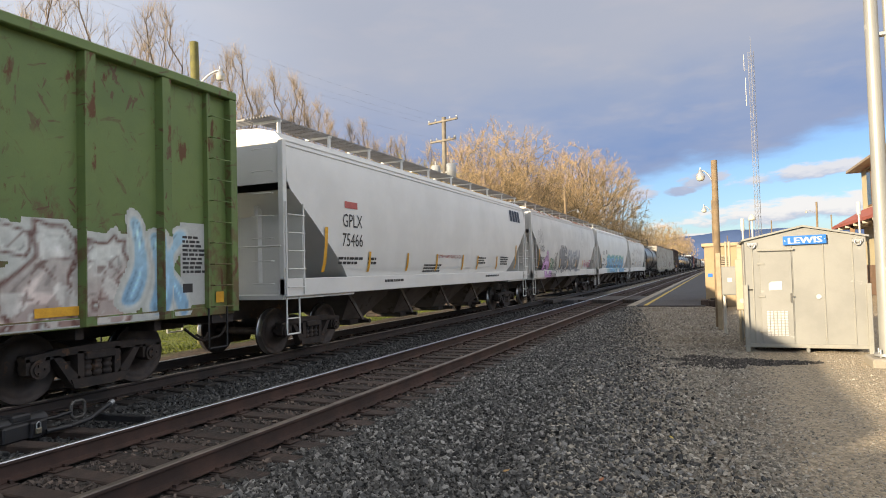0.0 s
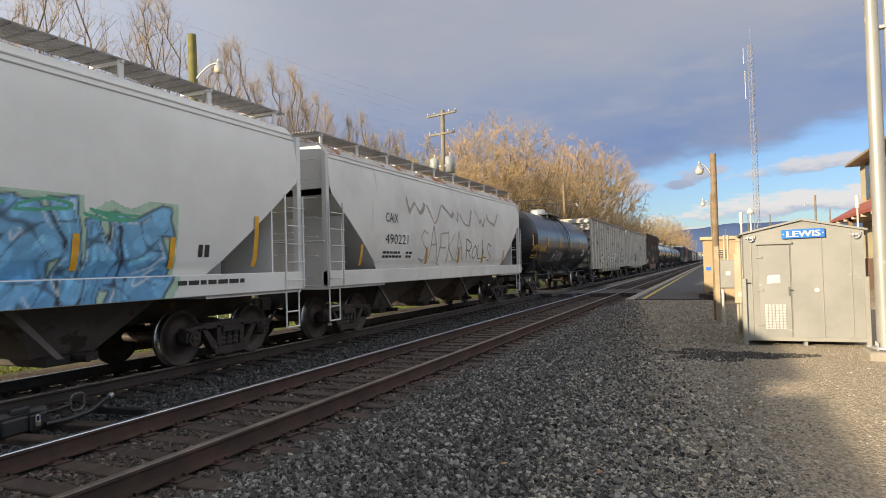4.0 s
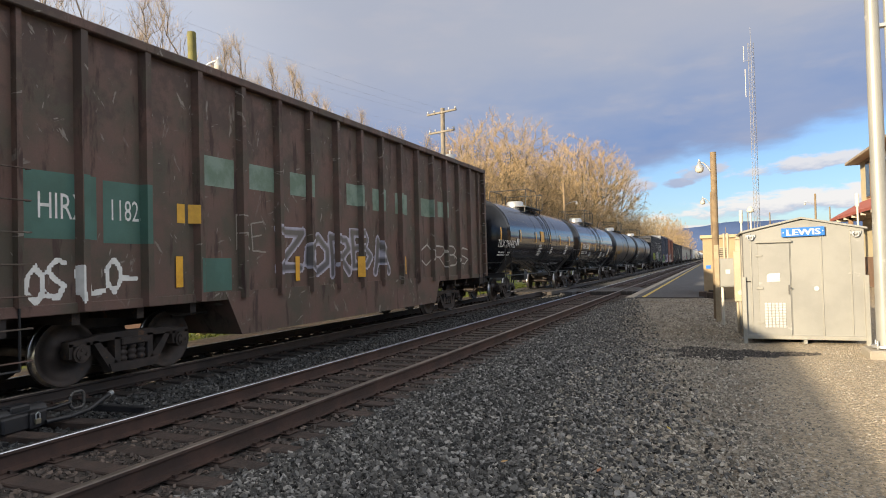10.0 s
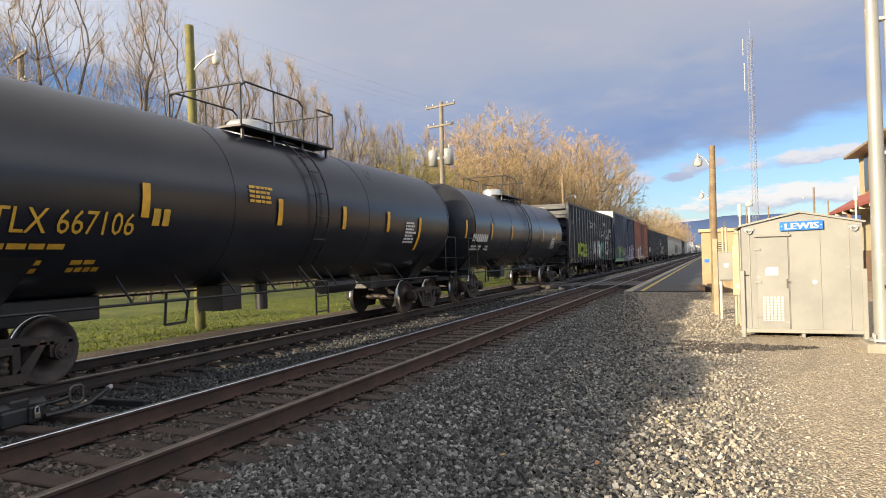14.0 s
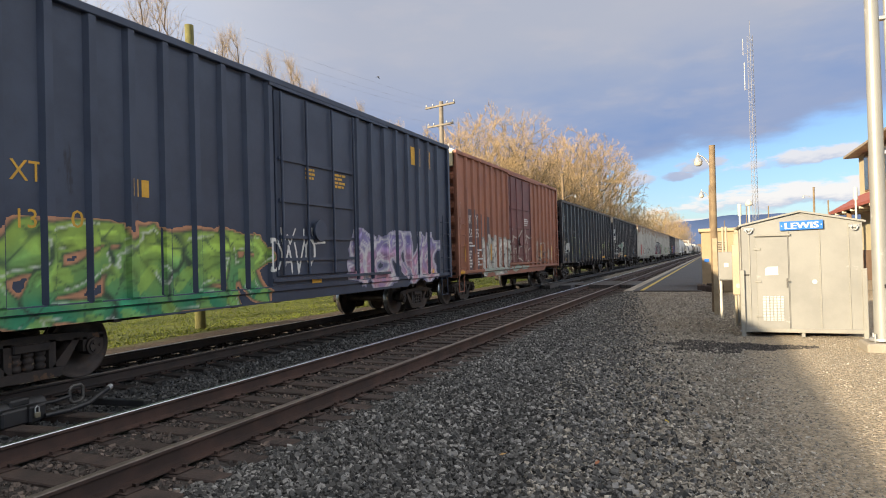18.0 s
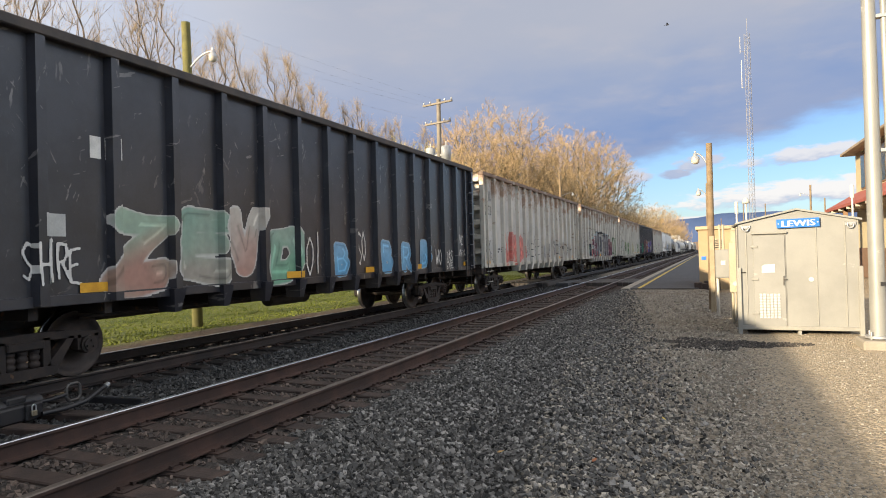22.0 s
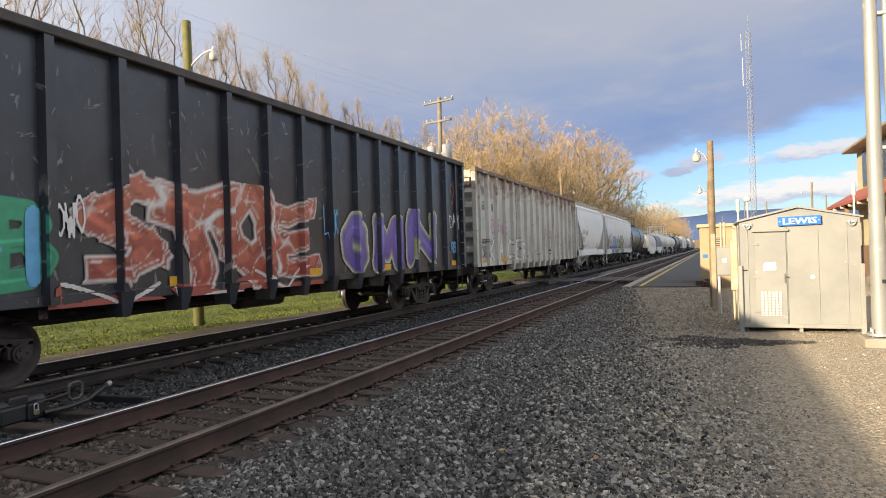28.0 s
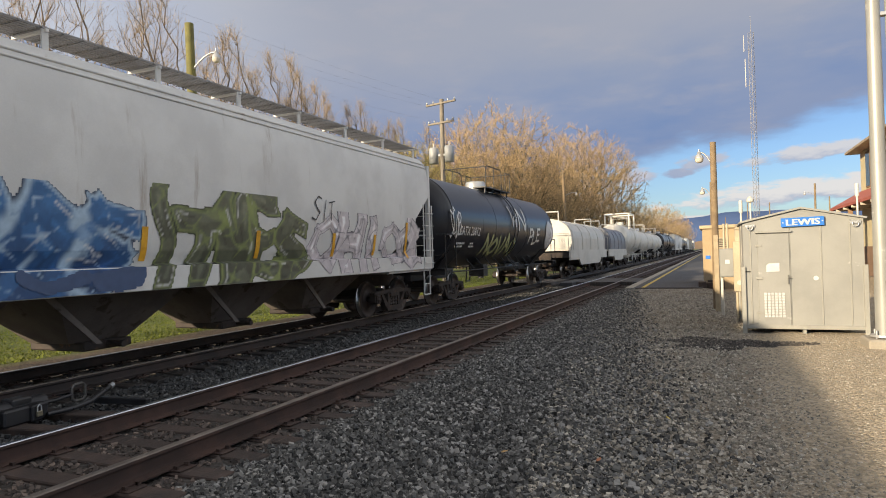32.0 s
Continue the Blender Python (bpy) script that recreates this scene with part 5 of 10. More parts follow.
# ---- coil cars: covered with round hoods ----
def coil_car(name, label, y0, y1, paint, hood):
    car, half = start_car(name, label, "coil car", y0, y1)
    m = Mesh()
    prof = [(1.5, 1.6), (1.5, 2.35), (1.42, 2.75), (1.2, 3.1), (0.8, 3.36), (0.3, 3.48), (0, 3.5)]
    full = prof + [(-x, z) for x, z in reversed(prof[:-1])]
    m.prism(full, "y", -half + 0.5, half - 0.5)
    part("hood", m, hood, car)
    for i in range(5):
        y = -half + 0.9 + (2 * half - 1.8) * i / 4
        m = Mesh()
        m.prism([(x * 1.02, z + 0.02) for x, z in full], "y", y - 0.05, y + 0.05)
        part("hood_rib", m, hood, car)
    for s in (-1, 1):
        m = Mesh()
        m.prism([(-half, 1.62), (half, 1.62), (half, 1.05), (half - 2.6, 1.05), (half - 3.2, 0.7), (-half + 3.2, 0.7), (-half + 2.6, 1.05), (-half, 1.05)], "x", min(s * 1.52, s * 1.42), max(s * 1.52, s * 1.42))
        part("side_sill", m, paint, car)
        m = Mesh()
        m.tube([(-1.4, s * (half - 0.1), 1.6), (-1.4, s * (half - 0.1), 2.6), (1.4, s * (half - 0.1), 2.6), (1.4, s * (half - 0.1), 1.6)], 0.025, 6)
        part("end_railing", m, paint, car)
        m = Mesh()
        yy = s * (half - 1.2)
        m.tube([(-0.6, yy, 3.4), (-0.6, yy, 3.95), (0.6, yy, 3.95), (0.6, yy, 3.4)], 0.04, 6)
        m.tube([(-0.6, yy, 3.95), (-0.6, yy - s * 0.6, 3.45)], 0.03, 6)
        part("lifting_frame", m, paint, car)
    m = Mesh()
    m.box(-1.42, 1.42, -half + 0.1, half - 0.1, 1.2, 1.5)
    m.cbox(-0.35, 0.35, -half, half, 0.7, 1.2, 0.02)
    split_part("underframe", "crossbearer", m, M_STEEL_DARK, car)
    add_running_gear(car, half, 2.0)
    return car, half


# ---- the train, car by car from its head ----
P_WHITE = surf("pale_grey_car_paint", (0.47, 0.455, 0.412), (0.385, 0.372, 0.335), 1.2, 0.6, 0, 0.1, 50, (0.20, 0.10, 0.05), 0.68, (2.6, 2.6, 0.55), 0.05, scuff=(0.17, 0.095, 0.05), scuff_at=0.632, grain=0.10)
P_WHITE2 = surf("dirty_white_car_paint", (0.50, 0.485, 0.435), (0.40, 0.385, 0.34), 1.0, 0.65, 0, 0.12, 50, (0.19, 0.105, 0.06), 0.67, (2.2, 2.2, 0.45), 0.10, scuff=(0.15, 0.095, 0.06), scuff_at=0.66, wash=(0.24, 0.13, 0.07), grain=0.10)
P_BLACK = surf("black_car_paint", (0.030, 0.032, 0.041), (0.017, 0.018, 0.024), 1.2, 0.36, 0, 0.1, 50, (0.070, 0.070, 0.076), 0.64, (3.0, 3.0, 0.4), 0.10, scuff=(0.16, 0.155, 0.15), scuff_at=0.655)
P_CHORD_W = surf("rusty_pale_chord", (0.20, 0.145, 0.11), (0.13, 0.085, 0.06), 2.5, 0.75, 0, 0.2, 40, (0.34, 0.31, 0.27), 0.58, (1, 0.5, 1))
P_CHORD_B = surf("dark_chord", (0.055, 0.045, 0.04), (0.03, 0.027, 0.027), 2.0, 0.7, 0, 0.2, 40)
P_GREEN = surf("green_car_paint", (0.118, 0.172, 0.048), (0.090, 0.138, 0.040), 0.8, 0.6, 0, 0.1, 50, (0.10, 0.048, 0.022), 0.60, (2.0, 2.0, 0.8), 0.05, scuff=(0.09, 0.045, 0.022), scuff_at=0.63, wash=(0.10, 0.05, 0.024), wash_z=(3.3, 1.5), grain=0.10)
P_BROWN = surf("weathered_brown_green_paint", (0.105, 0.058, 0.046), (0.058, 0.048, 0.034), 1.1, 0.7, 0, 0.15, 45, (0.045, 0.026, 0.022), 0.55, (2.5, 2.5, 0.5), 0.12, scuff=(0.20, 0.18, 0.155), scuff_at=0.66, wash=(0.05, 0.03, 0.025), wash_z=(2.2, 4.6))
P_HOP = surf("light_grey_hopper_paint", (0.60, 0.60, 0.585), (0.545, 0.545, 0.53), 0.7, 0.5, 0, 0.03, 50, (0.52, 0.515, 0.50), 0.62, (2.0, 2.0, 0.25), 0.2, grain=0.10)
P_HOP2 = surf("grimy_hopper_paint", (0.56, 0.555, 0.535), (0.48, 0.475, 0.46), 0.9, 0.55, 0, 0.04, 50, (0.33, 0.29, 0.25), 0.62, (2.5, 2.5, 0.3), 0.16, grain=0.10)
P_HOP_RUST = surf("rusting_hopper_roof_paint", (0.45, 0.44, 0.42), (0.36, 0.33, 0.30), 1.2, 0.65, 0, 0.1, 50, (0.25, 0.10, 0.05), 0.50, (1.0, 1.0, 1.0), 0.07)
# hopper bays are darker and browner than the body
P_UNDER = surf("dark_hopper_underside", (0.115, 0.098, 0.088), (0.075, 0.062, 0.056), 1.5, 0.75, 0, 0.1, 40, (0.055, 0.04, 0.032), 0.56)
P_TANK = surf("black_tank_paint", (0.010, 0.011, 0.014), (0.014, 0.015, 0.018), 0.6, 0.13, 0, 0.0, 40, spec=0.4)
P_TANK2 = surf("dull_black_tank_paint", (0.013, 0.014, 0.019), (0.019, 0.020, 0.025), 0.7, 0.28, 0, 0.02, 40, (0.030, 0.029, 0.030), 0.62, (1.5, 1.5, 0.4), 0.15, spec=0.34)
P_TANKW = surf("white_tank_paint", (0.60, 0.59, 0.55), (0.50, 0.48, 0.43), 0.9, 0.5, 0, 0.03, 40, (0.30, 0.19, 0.10), 0.62, (1.5, 1.5, 0.6), 0.1, grain=0.10)
P_BLUE = surf("navy_boxcar_paint", (0.036, 0.048, 0.080), (0.025, 0.034, 0.060), 1.0, 0.5, 0, 0.05, 50, (0.032, 0.036, 0.048), 0.64, (2, 2, 0.5), 0.1, grain=0.10, spec=0.35)
P_RED = surf("oxide_red_boxcar_paint", (0.27, 0.105, 0.060), (0.215, 0.083, 0.050), 1.0, 0.6, 0, 0.06, 50, (0.17, 0.07, 0.045), 0.62, (2, 2, 0.5), 0.12, scuff=(0.09, 0.045, 0.03), scuff_at=0.68, grain=0.10)
P_MAROON = surf("maroon_door_paint", (0.15, 0.050, 0.048), (0.115, 0.043, 0.042), 1.5, 0.6, 0, 0.06, 50)
# pale end board; the sun on its top is put into the yellow
P_ENDTOP = surf("sunlit_pale_end_paint", (0.60, 0.52, 0.34), (0.52, 0.45, 0.30), 1.5, 0.6, 0, 0.05)
P_SILVER = surf("bare_aluminium_end", (0.62, 0.63, 0.65), (0.52, 0.53, 0.55), 1.5, 0.5, 0.3, 0.05)
P_COIL = surf("coil_hood_pale_grey", (0.50, 0.49, 0.46), (0.42, 0.41, 0.38), 0.9, 0.5, 0, 0.05)
P_COIL2 = surf("coil_hood_blue_grey", (0.16, 0.17, 0.20), (0.12, 0.125, 0.15), 0.9, 0.5, 0, 0.05)
P_PATCH_G = surf("green_paint_patch", (0.045, 0.115, 0.095), (0.035, 0.09, 0.07), 1.5, 0.6, 0, 0.05)
P_PATCH_D = surf("dark_paint_patch", (0.075, 0.045, 0.055), (0.06, 0.036, 0.043), 1.5, 0.6, 0, 0.05)
P_PANEL_W = surf("white_paint_panel", (0.42, 0.43, 0.42), (0.34, 0.35, 0.34), 2.0, 0.6, 0, 0.05)
P_BRAND = surf("blue_black_brand_paint", (0.018, 0.028, 0.055), None, 2.0, 0.6, 0, 0.05)
P_SHEET = surf("dirty_blue_white_car_sheet", (0.455, 0.462, 0.458), (0.365, 0.37, 0.36), 1.3, 0.62, 0, 0.12, 50, (0.17, 0.115, 0.08), 0.70, (2.2, 2.2, 0.45), 0.10, scuff=(0.15, 0.10, 0.07), scuff_at=0.68, wash=(0.25, 0.17, 0.11), grain=0.10)
P_SCAR = surf("rust_scar", (0.085, 0.045, 0.028), (0.16, 0.075, 0.035), 6.0, 0.85, 0, 0.2)
P_SCRAPE = surf("dark_scrape", (0.06, 0.056, 0.052), (0.12, 0.10, 0.085), 9.0, 0.85, 0, 0.1)


def scars(car, half, pos, top, seed, n=5):
    """Rust drips under the top edge of the ribs, and short scrapes and chips on the panels."""
    rnd = random.Random(seed)
    drip, scrape = Mesh(), Mesh()

    def sliver(m, x, y, z, a, length, w):
        dy, dz = math.sin(a), -math.cos(a)
        ring = [(0, 0.2), (0.25, 1.0), (0.6, 0.7), (1.0, 0.1)]
        side = [(t * length, w * k * rnd.uniform(0.7, 1.2)) for t, k in ring]
        pts = [(y + dy * t + dz * k, z + dz * t - dy * k) for t, k in side] + [(y + dy * t - dz * k, z + dz * t + dy * k) for t, k in reversed(side)]
        m.add([(x, p, q) for p, q in pts], [(0, 1, 6, 7), (1, 2, 5, 6), (2, 3, 4, 5)])
    for p in pos:
        for i in range(rnd.choice((1, 2, 2, 3))):
            sliver(drip, 1.588, p + rnd.uniform(-0.06, 0.06), top - 0.16 - abs(rnd.gauss(0, 0.35)), rnd.gauss(0, 0.08), rnd.uniform(0.08, 0.42), rnd.uniform(0.008, 0.022))
        for i in range(n):
            z = top - 0.25 - 2.6 * rnd.random() ** 1.7
            sliver(scrape if rnd.random() < 0.7 else drip, 1.463, p + rnd.uniform(0.2, 0.95), z, rnd.choice((rnd.gauss(0, 0.15), rnd.gauss(0.8, 0.5), rnd.gauss(-0.9, 0.4))), rnd.uniform(0.04, 0.20), rnd.uniform(0.004, 0.013))
    tagged(part("rust_drips", drip, P_SCAR, car, "rust drips and chipped paint"), kind="stuff")
    tagged(part("scrapes", scrape, P_SCRAPE, car, "dark scrapes"), kind="stuff")


def number_board(car, half, top, word):
    """The car's number on a plate across its end."""
    board = part("number_plate", Mesh().cbox(-1.35, 1.35, -half + 0.03, -half + 0.10, top - 0.62, top - 0.375, 0.01), P_WHITE2, car)
    vs, fs = TEXT_MESH[word]
    k = 2.2 / max(v[0] for v in vs)
    part("number", Mesh().add([(-1.1 + v[0] * k, -half + 0.026, top - 0.585 + v[1] * 0.17) for v in vs], fs), P_BRAND, board, "dark painted letters and numbers")


PLUM = (0.20, 0.07, 0.24)
MAR, MAR2, SMK, SMK2 = (0.20, 0.10, 0.10), (0.24, 0.13, 0.13), (0.15, 0.145, 0.155), (0.20, 0.20, 0.21)
WHITE, GREY, INK, SKY = (0.60, 0.60, 0.58), (0.20, 0.205, 0.225), (0.015, 0.015, 0.02), (0.10, 0.30, 0.50)


def lettering(car, draw, mats=None):
    m = Mesh()
    m.words = []
    draw(m)
    for w in m.words:
        part("lettering", w, mats or [M_BLACK_LETTER, M_WHITE_LETTER, M_YELLOW_LETTER, P_BRAND, surf("red_lettering", (0.30, 0.05, 0.05), None, 6.0, 0.6)], car)


def patch(car, sx, y0, y1, z0, z1, mat, label="", cut=None, out=0.003):
    """A flat painted field on a side, following its ribs."""
    m = Mesh()
    y0, y1 = y0 + DATUM[0], y1 + DATUM[0]
    n = max(2, int((y1 - y0) / 0.03))
    ys = [y0 + (y1 - y0) * i / n for i in range(n + 1)]
    zs = [z0 + (z1 - z0) * i / 3 for i in range(4)]
    v = [(sx(y, z) + out, y, z) for y in ys for z in zs]
    m.add(v, [(i * 4 + j, i * 4 + 4 + j, i * 4 + 5 + j, i * 4 + 1 + j) for i in range(n) for j in range(3)])
    part("painted_panel", m, mat, car, label)


def data_rows(m, y, z, sx, mat, w=1.0, seed=1):
    bars(m, y, z, w, 0.06, 2, sx, mat, seed)
    bars(m, y + w * 1.3, z, w * 0.4, 0.06, 2, sx, mat, seed + 5)


# a covered hopper that has passed; only its shadow falls into view at the start
hopper("covered_hopper", "light grey covered hopper car on the railway track", -26.3, -9.5, P_HOP, P_UNDER, top=4.7)

# green open-topped car
car, half, sx, pos = gondola("gondola_car", "faded green ribbed gondola car with rust and graffiti", -8.4, 8.7, P_GREEN, P_GREEN, 4.75, ribs=12, foot=False, inset=2.3, sill=1.1, rib_w=0.16)
spray(car, sx, [("SCAB", 3.2, 1.0, 3.2, 1.0, 0.17, (0.30, 0.20, 0.18), (0.50, 0.52, 0.50), (0.12, 0.05, 0.04), 0.04, (0.45, 0.47, 0.45), 0.10, 0.10),
                ("IK", 6.2, 1.15, 1.3, 1.2, 0.12, (0.20, 0.36, 0.52), (0.32, 0.50, 0.62), (0.5, 0.52, 0.5), 0.05, (0.4, 0.42, 0.4), 0.05, 0.12)])
patch(car, sx, 3.0, 7.2, 0.98, 1.08, P_PANEL_W)
patch(car, sx, 7.38, 7.9, 1.15, 2.45, P_PANEL_W, "white stencilled data panel")
patch(car, sx, 5.05, 5.65, 1.13, 1.25, M_YELLOW, out=0.02)
patch(car, sx, 8.12, 8.3, 1.16, 1.34, M_YELLOW, out=0.02)
lettering(car, lambda m: (bars(m, 7.42, 2.2, 0.42, 0.04, 9, sx, 0, 3, out=0.006), bars(m, 7.42, 1.35, 0.2, 0.14, 1, sx, 0, 4, out=0.006)))

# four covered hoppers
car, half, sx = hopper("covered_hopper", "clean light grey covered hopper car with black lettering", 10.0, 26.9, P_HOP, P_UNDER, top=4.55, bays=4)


def draw(m):
    letters(m, "GPLX", -6.4, 2.63, 0.30, sx, 0, 0.86)
    letters(m, "75466", -6.4, 2.2, 0.30, sx, 0, 0.9)
    data_rows(m, -6.5, 1.9, sx, 0, 1.0, 2)
    for i in range(4):
        bars(m, 6.2 + i * 0.36, 3.55, 0.10, 0.45, 1, lambda y, z: sx(y, z) + 0.012, 3, 7 + i, width=0.27)
    letters(m, "DO NOT HAMMER ON SIDES OF CAR", -1.05, 1.99, 0.10, sx, 4, 1.85)
    bars(m, 2.4, 2.0, 0.9, 0.05, 3, sx, 0, 9)
    bars(m, 4.9, 2.05, 1.1, 0.05, 4, sx, 0, 19)
    bars(m, -2.0, 1.75, 1.4, 0.05, 3, sx, 0, 29)
    bars(m, -4.5, 1.36, 1.2, 0.06, 1, sx, 0, 31)
    bars(m, 3.0, 1.36, 1.6, 0.06, 1, sx, 0, 33)


lettering(car, draw)
reflectors(car, sx, (-7.1, 6.8), 0.11, 0.95, 1.63)
reflectors(car, sx, (-5.2, -3.15, -1.2, 0.9, 2.3, 4.4), 0.10, 0.48, 1.62)
patch(car, sx, -6.3, -5.75, 3.05, 3.2, surf("red_stencil", (0.42, 0.10, 0.09), None, 3, 0.6), out=0.006)

car, half, sx = hopper("covered_hopper", "light grey covered hopper with rusted roof edge and graffiti", 27.9, 44.2, P_HOP2, P_UNDER, top=4.55, rusty_roof=P_HOP_RUST)
lettering(car, lambda m: (letters(m, "ROIX", -6.7, 2.42, 0.28, sx, 0, 0.8), letters(m, "57795", -6.8, 1.92, 0.26, sx, 0, 1.0), data_rows(m, -6.8, 1.7, sx, 0, 0.8, 3),
                          bars(m, 6.9, 1.9, 0.5, 0.2, 1, sx, 0, 4)))
spray(car, sx, [("O", -6.0, 1.05, 1.15, 0.95, 0.20, (0.42, 0.22, 0.48), (0.50, 0.30, 0.55), INK, 0.03, (0.4, 0.2, 0.45), 0.03, 0.06),
                ("O", -5.5, 2.05, 0.45, 0.4, 0.05, (0.5, 0.3, 0.5), (0.5, 0.3, 0.5), INK, 0.025, WHITE, 0, 0.05),
                tag("ERKO", -4.7, 1.5, 0.95, 0.55, (0.03, 0.16, 0.09), 0.03), tag("EMSG", -3.75, 1.45, 0.6, 0.9, INK, 0.018),
                ("IMG", -2.9, 1.55, 1.95, 1.05, 0.125, (0.16, 0.165, 0.185), (0.20, 0.205, 0.225), INK, 0.03, WHITE, 0, 0.05),
                ("SKEW", -0.7, 1.6, 3.2, 0.85, 0.125, (0.13, 0.135, 0.15), (0.25, 0.26, 0.29), (0.36, 0.38, 0.40), 0.05, WHITE, 0, 0.07),
                tag("PAROOK", -5.1, 1.2, 1.4, 0.18, INK, 0.018), tag("RARE", 4.1, 1.65, 2.2, 0.35, (0.40, 0.10, 0.22), 0.03),
                tag("OPPO", -7.3, 2.5, 1.2, 0.9, (0.1, 0.1, 0.1), 0.012, 0.1), tag("SO", 2.9, 2.9, 1.0, 1.2, (0.22, 0.22, 0.22), 0.010, 0.1)])
reflectors(car, sx, (-7.0,), 0.11, 0.9, 1.63)
reflectors(car, sx, (-4.85, -2.6, -0.7, 1.6, 3.6, 5.4), 0.10, 0.48, 1.62)

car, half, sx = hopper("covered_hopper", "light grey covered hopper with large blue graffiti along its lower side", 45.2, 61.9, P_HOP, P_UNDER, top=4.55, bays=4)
lettering(car, lambda m: (letters(m, "ROIX", -6.2, 2.52, 0.28, sx, 0, 0.76), letters(m, "57244", -6.22, 2.03, 0.27, sx, 0, 0.84), data_rows(m, -6.3, 1.78, sx, 0, 1.0, 6),
                          bars(m, 5.6, 1.8, 0.3, 0.2, 1, sx, 0, 4), bars(m, -4.6, 2.6, 0.3, 0.3, 1, sx, 0, 2), bars(m, 5.1, 1.36, 1.6, 0.07, 1, sx, 0, 33)))
spray(car, sx, [("PRINCE-OF-CRIME", -4.1, 1.30, 8.9, 0.95, 0.17, (0.09, 0.26, 0.46), (0.14, 0.34, 0.54), INK, 0.025, (0.33, 0.46, 0.36), 0.10, 0.08),
                tag("SOSOSOSOS", -4.1, 2.35, 8.6, 0.12, (0.06, 0.30, 0.19), 0.02, 0.08)])
reflectors(car, sx, (-6.9, 6.9), 0.11, 0.9, 1.63)
reflectors(car, sx, (-4.45, -0.6, 1.0, 3.4, 5.0), 0.10, 0.48, 1.62)

car, half, sx = hopper("covered_hopper", "dirty pale grey covered hopper with worn graffiti and open hatches", 62.8, 77.4, P_HOP2, P_UNDER, top=4.4, rusty_roof=P_HOP_RUST)
lettering(car, lambda m: (letters(m, "CAIX", -4.7, 2.7, 0.24, sx, 0, 0.7), letters(m, "490221", -4.7, 2.15, 0.26, sx, 0, 1.3), data_rows(m, -4.8, 1.9, sx, 0, 1.0, 6)))
spray(car, sx, [tag("SAEKA", -2.7, 1.65, 3.4, 1.0, (0.33, 0.32, 0.30), 0.03, 0.08), tag("ROLLS", 1.0, 1.75, 2.6, 0.6, (0.05, 0.05, 0.06), 0.02, 0.08),
                tag("WVWVWV", -3.6, 2.9, 8.0, 0.5, (0.30, 0.26, 0.22), 0.05, 0.2)])
reflectors(car, sx, (-5.9, -2.2, 0.3, 2.6, 5.0), 0.10, 0.48, 1.62)

# black tank car
car, half, sx = tank("tank_car", "black tank car with yellow marks and a white scrawl", 79.8, 94.25, P_TANK2)
lettering(car, lambda m: (letters(m, "SHPX 208488", -7.4, 2.12, 0.30, sx, 2, 2.6, 0.014), data_rows(m, -7.2, 1.9, sx, 2, 1.1, 8), bars(m, 4.6, 2.35, 0.7, 0.05, 6, sx, 1, 14, 0.012),
                          bars(m, 0.3, 1.75, 0.35, 0.05, 3, sx, 1, 15, 0.012), bars(m, 2.1, 1.9, 0.6, 0.05, 2, sx, 1, 16, 0.012)))
spray(car, sx, [tag("MRSKIN", -2.98, 1.66, 2.15, 0.42, WHITE, 0.018, 0.04), tag("RAWS", -5.8, 1.62, 0.9, 0.22, (0.2, 0.2, 0.2), 0.02), tag("SOUR", -4.6, 1.55, 1.2, 0.3, (0.14, 0.14, 0.14), 0.02)])
reflectors(car, sx, (-7.5, -4.63, -1.85, 0.82, 3.6), 0.12, 0.5, 2.38)
m = Mesh()
for a, b, c, d in ((-4.4, -4.08, 2.08, 2.105), (-4.4, -4.08, 2.365, 2.39), (-4.4, -4.375, 2.08, 2.39), (-4.105, -4.08, 2.08, 2.39)):
    m.add([(sx(p, q) + 0.012, p, q) for p, q in ((a, c), (b, c), (b, d), (a, d))], [(0, 1, 2, 3)])
part("lettering", m, M_YELLOW_LETTER, car)

# two pale gondolas
car, half, sx, pos = gondola("gondola_car", "dirty white ribbed gondola car with black graffiti on its lower side", 94.7, 112.76, P_WHITE, P_CHORD_W, 4.57, ribs=15, rib_w=0.22)
scars(car, half, pos, 4.57, 31)
DATUM[0] = -0.08
lettering(car, lambda m: (letters(m, "FWTX", -8.21, 3.64, 0.40, sx, 0, 0.56), letters(m, "620", -8.10, 3.12, 0.36, sx, 0, 0.44), letters(m, "116", -7.36, 3.10, 0.36, sx, 0, 0.44), letters(m, "LD LMT", -8.15, 1.78, 0.10, sx, 0, 0.42), letters(m, "LT WT", -8.15, 1.62, 0.10, sx, 0, 0.36), data_rows(m, -8.2, 1.5, sx, 0, 0.6, 8)))
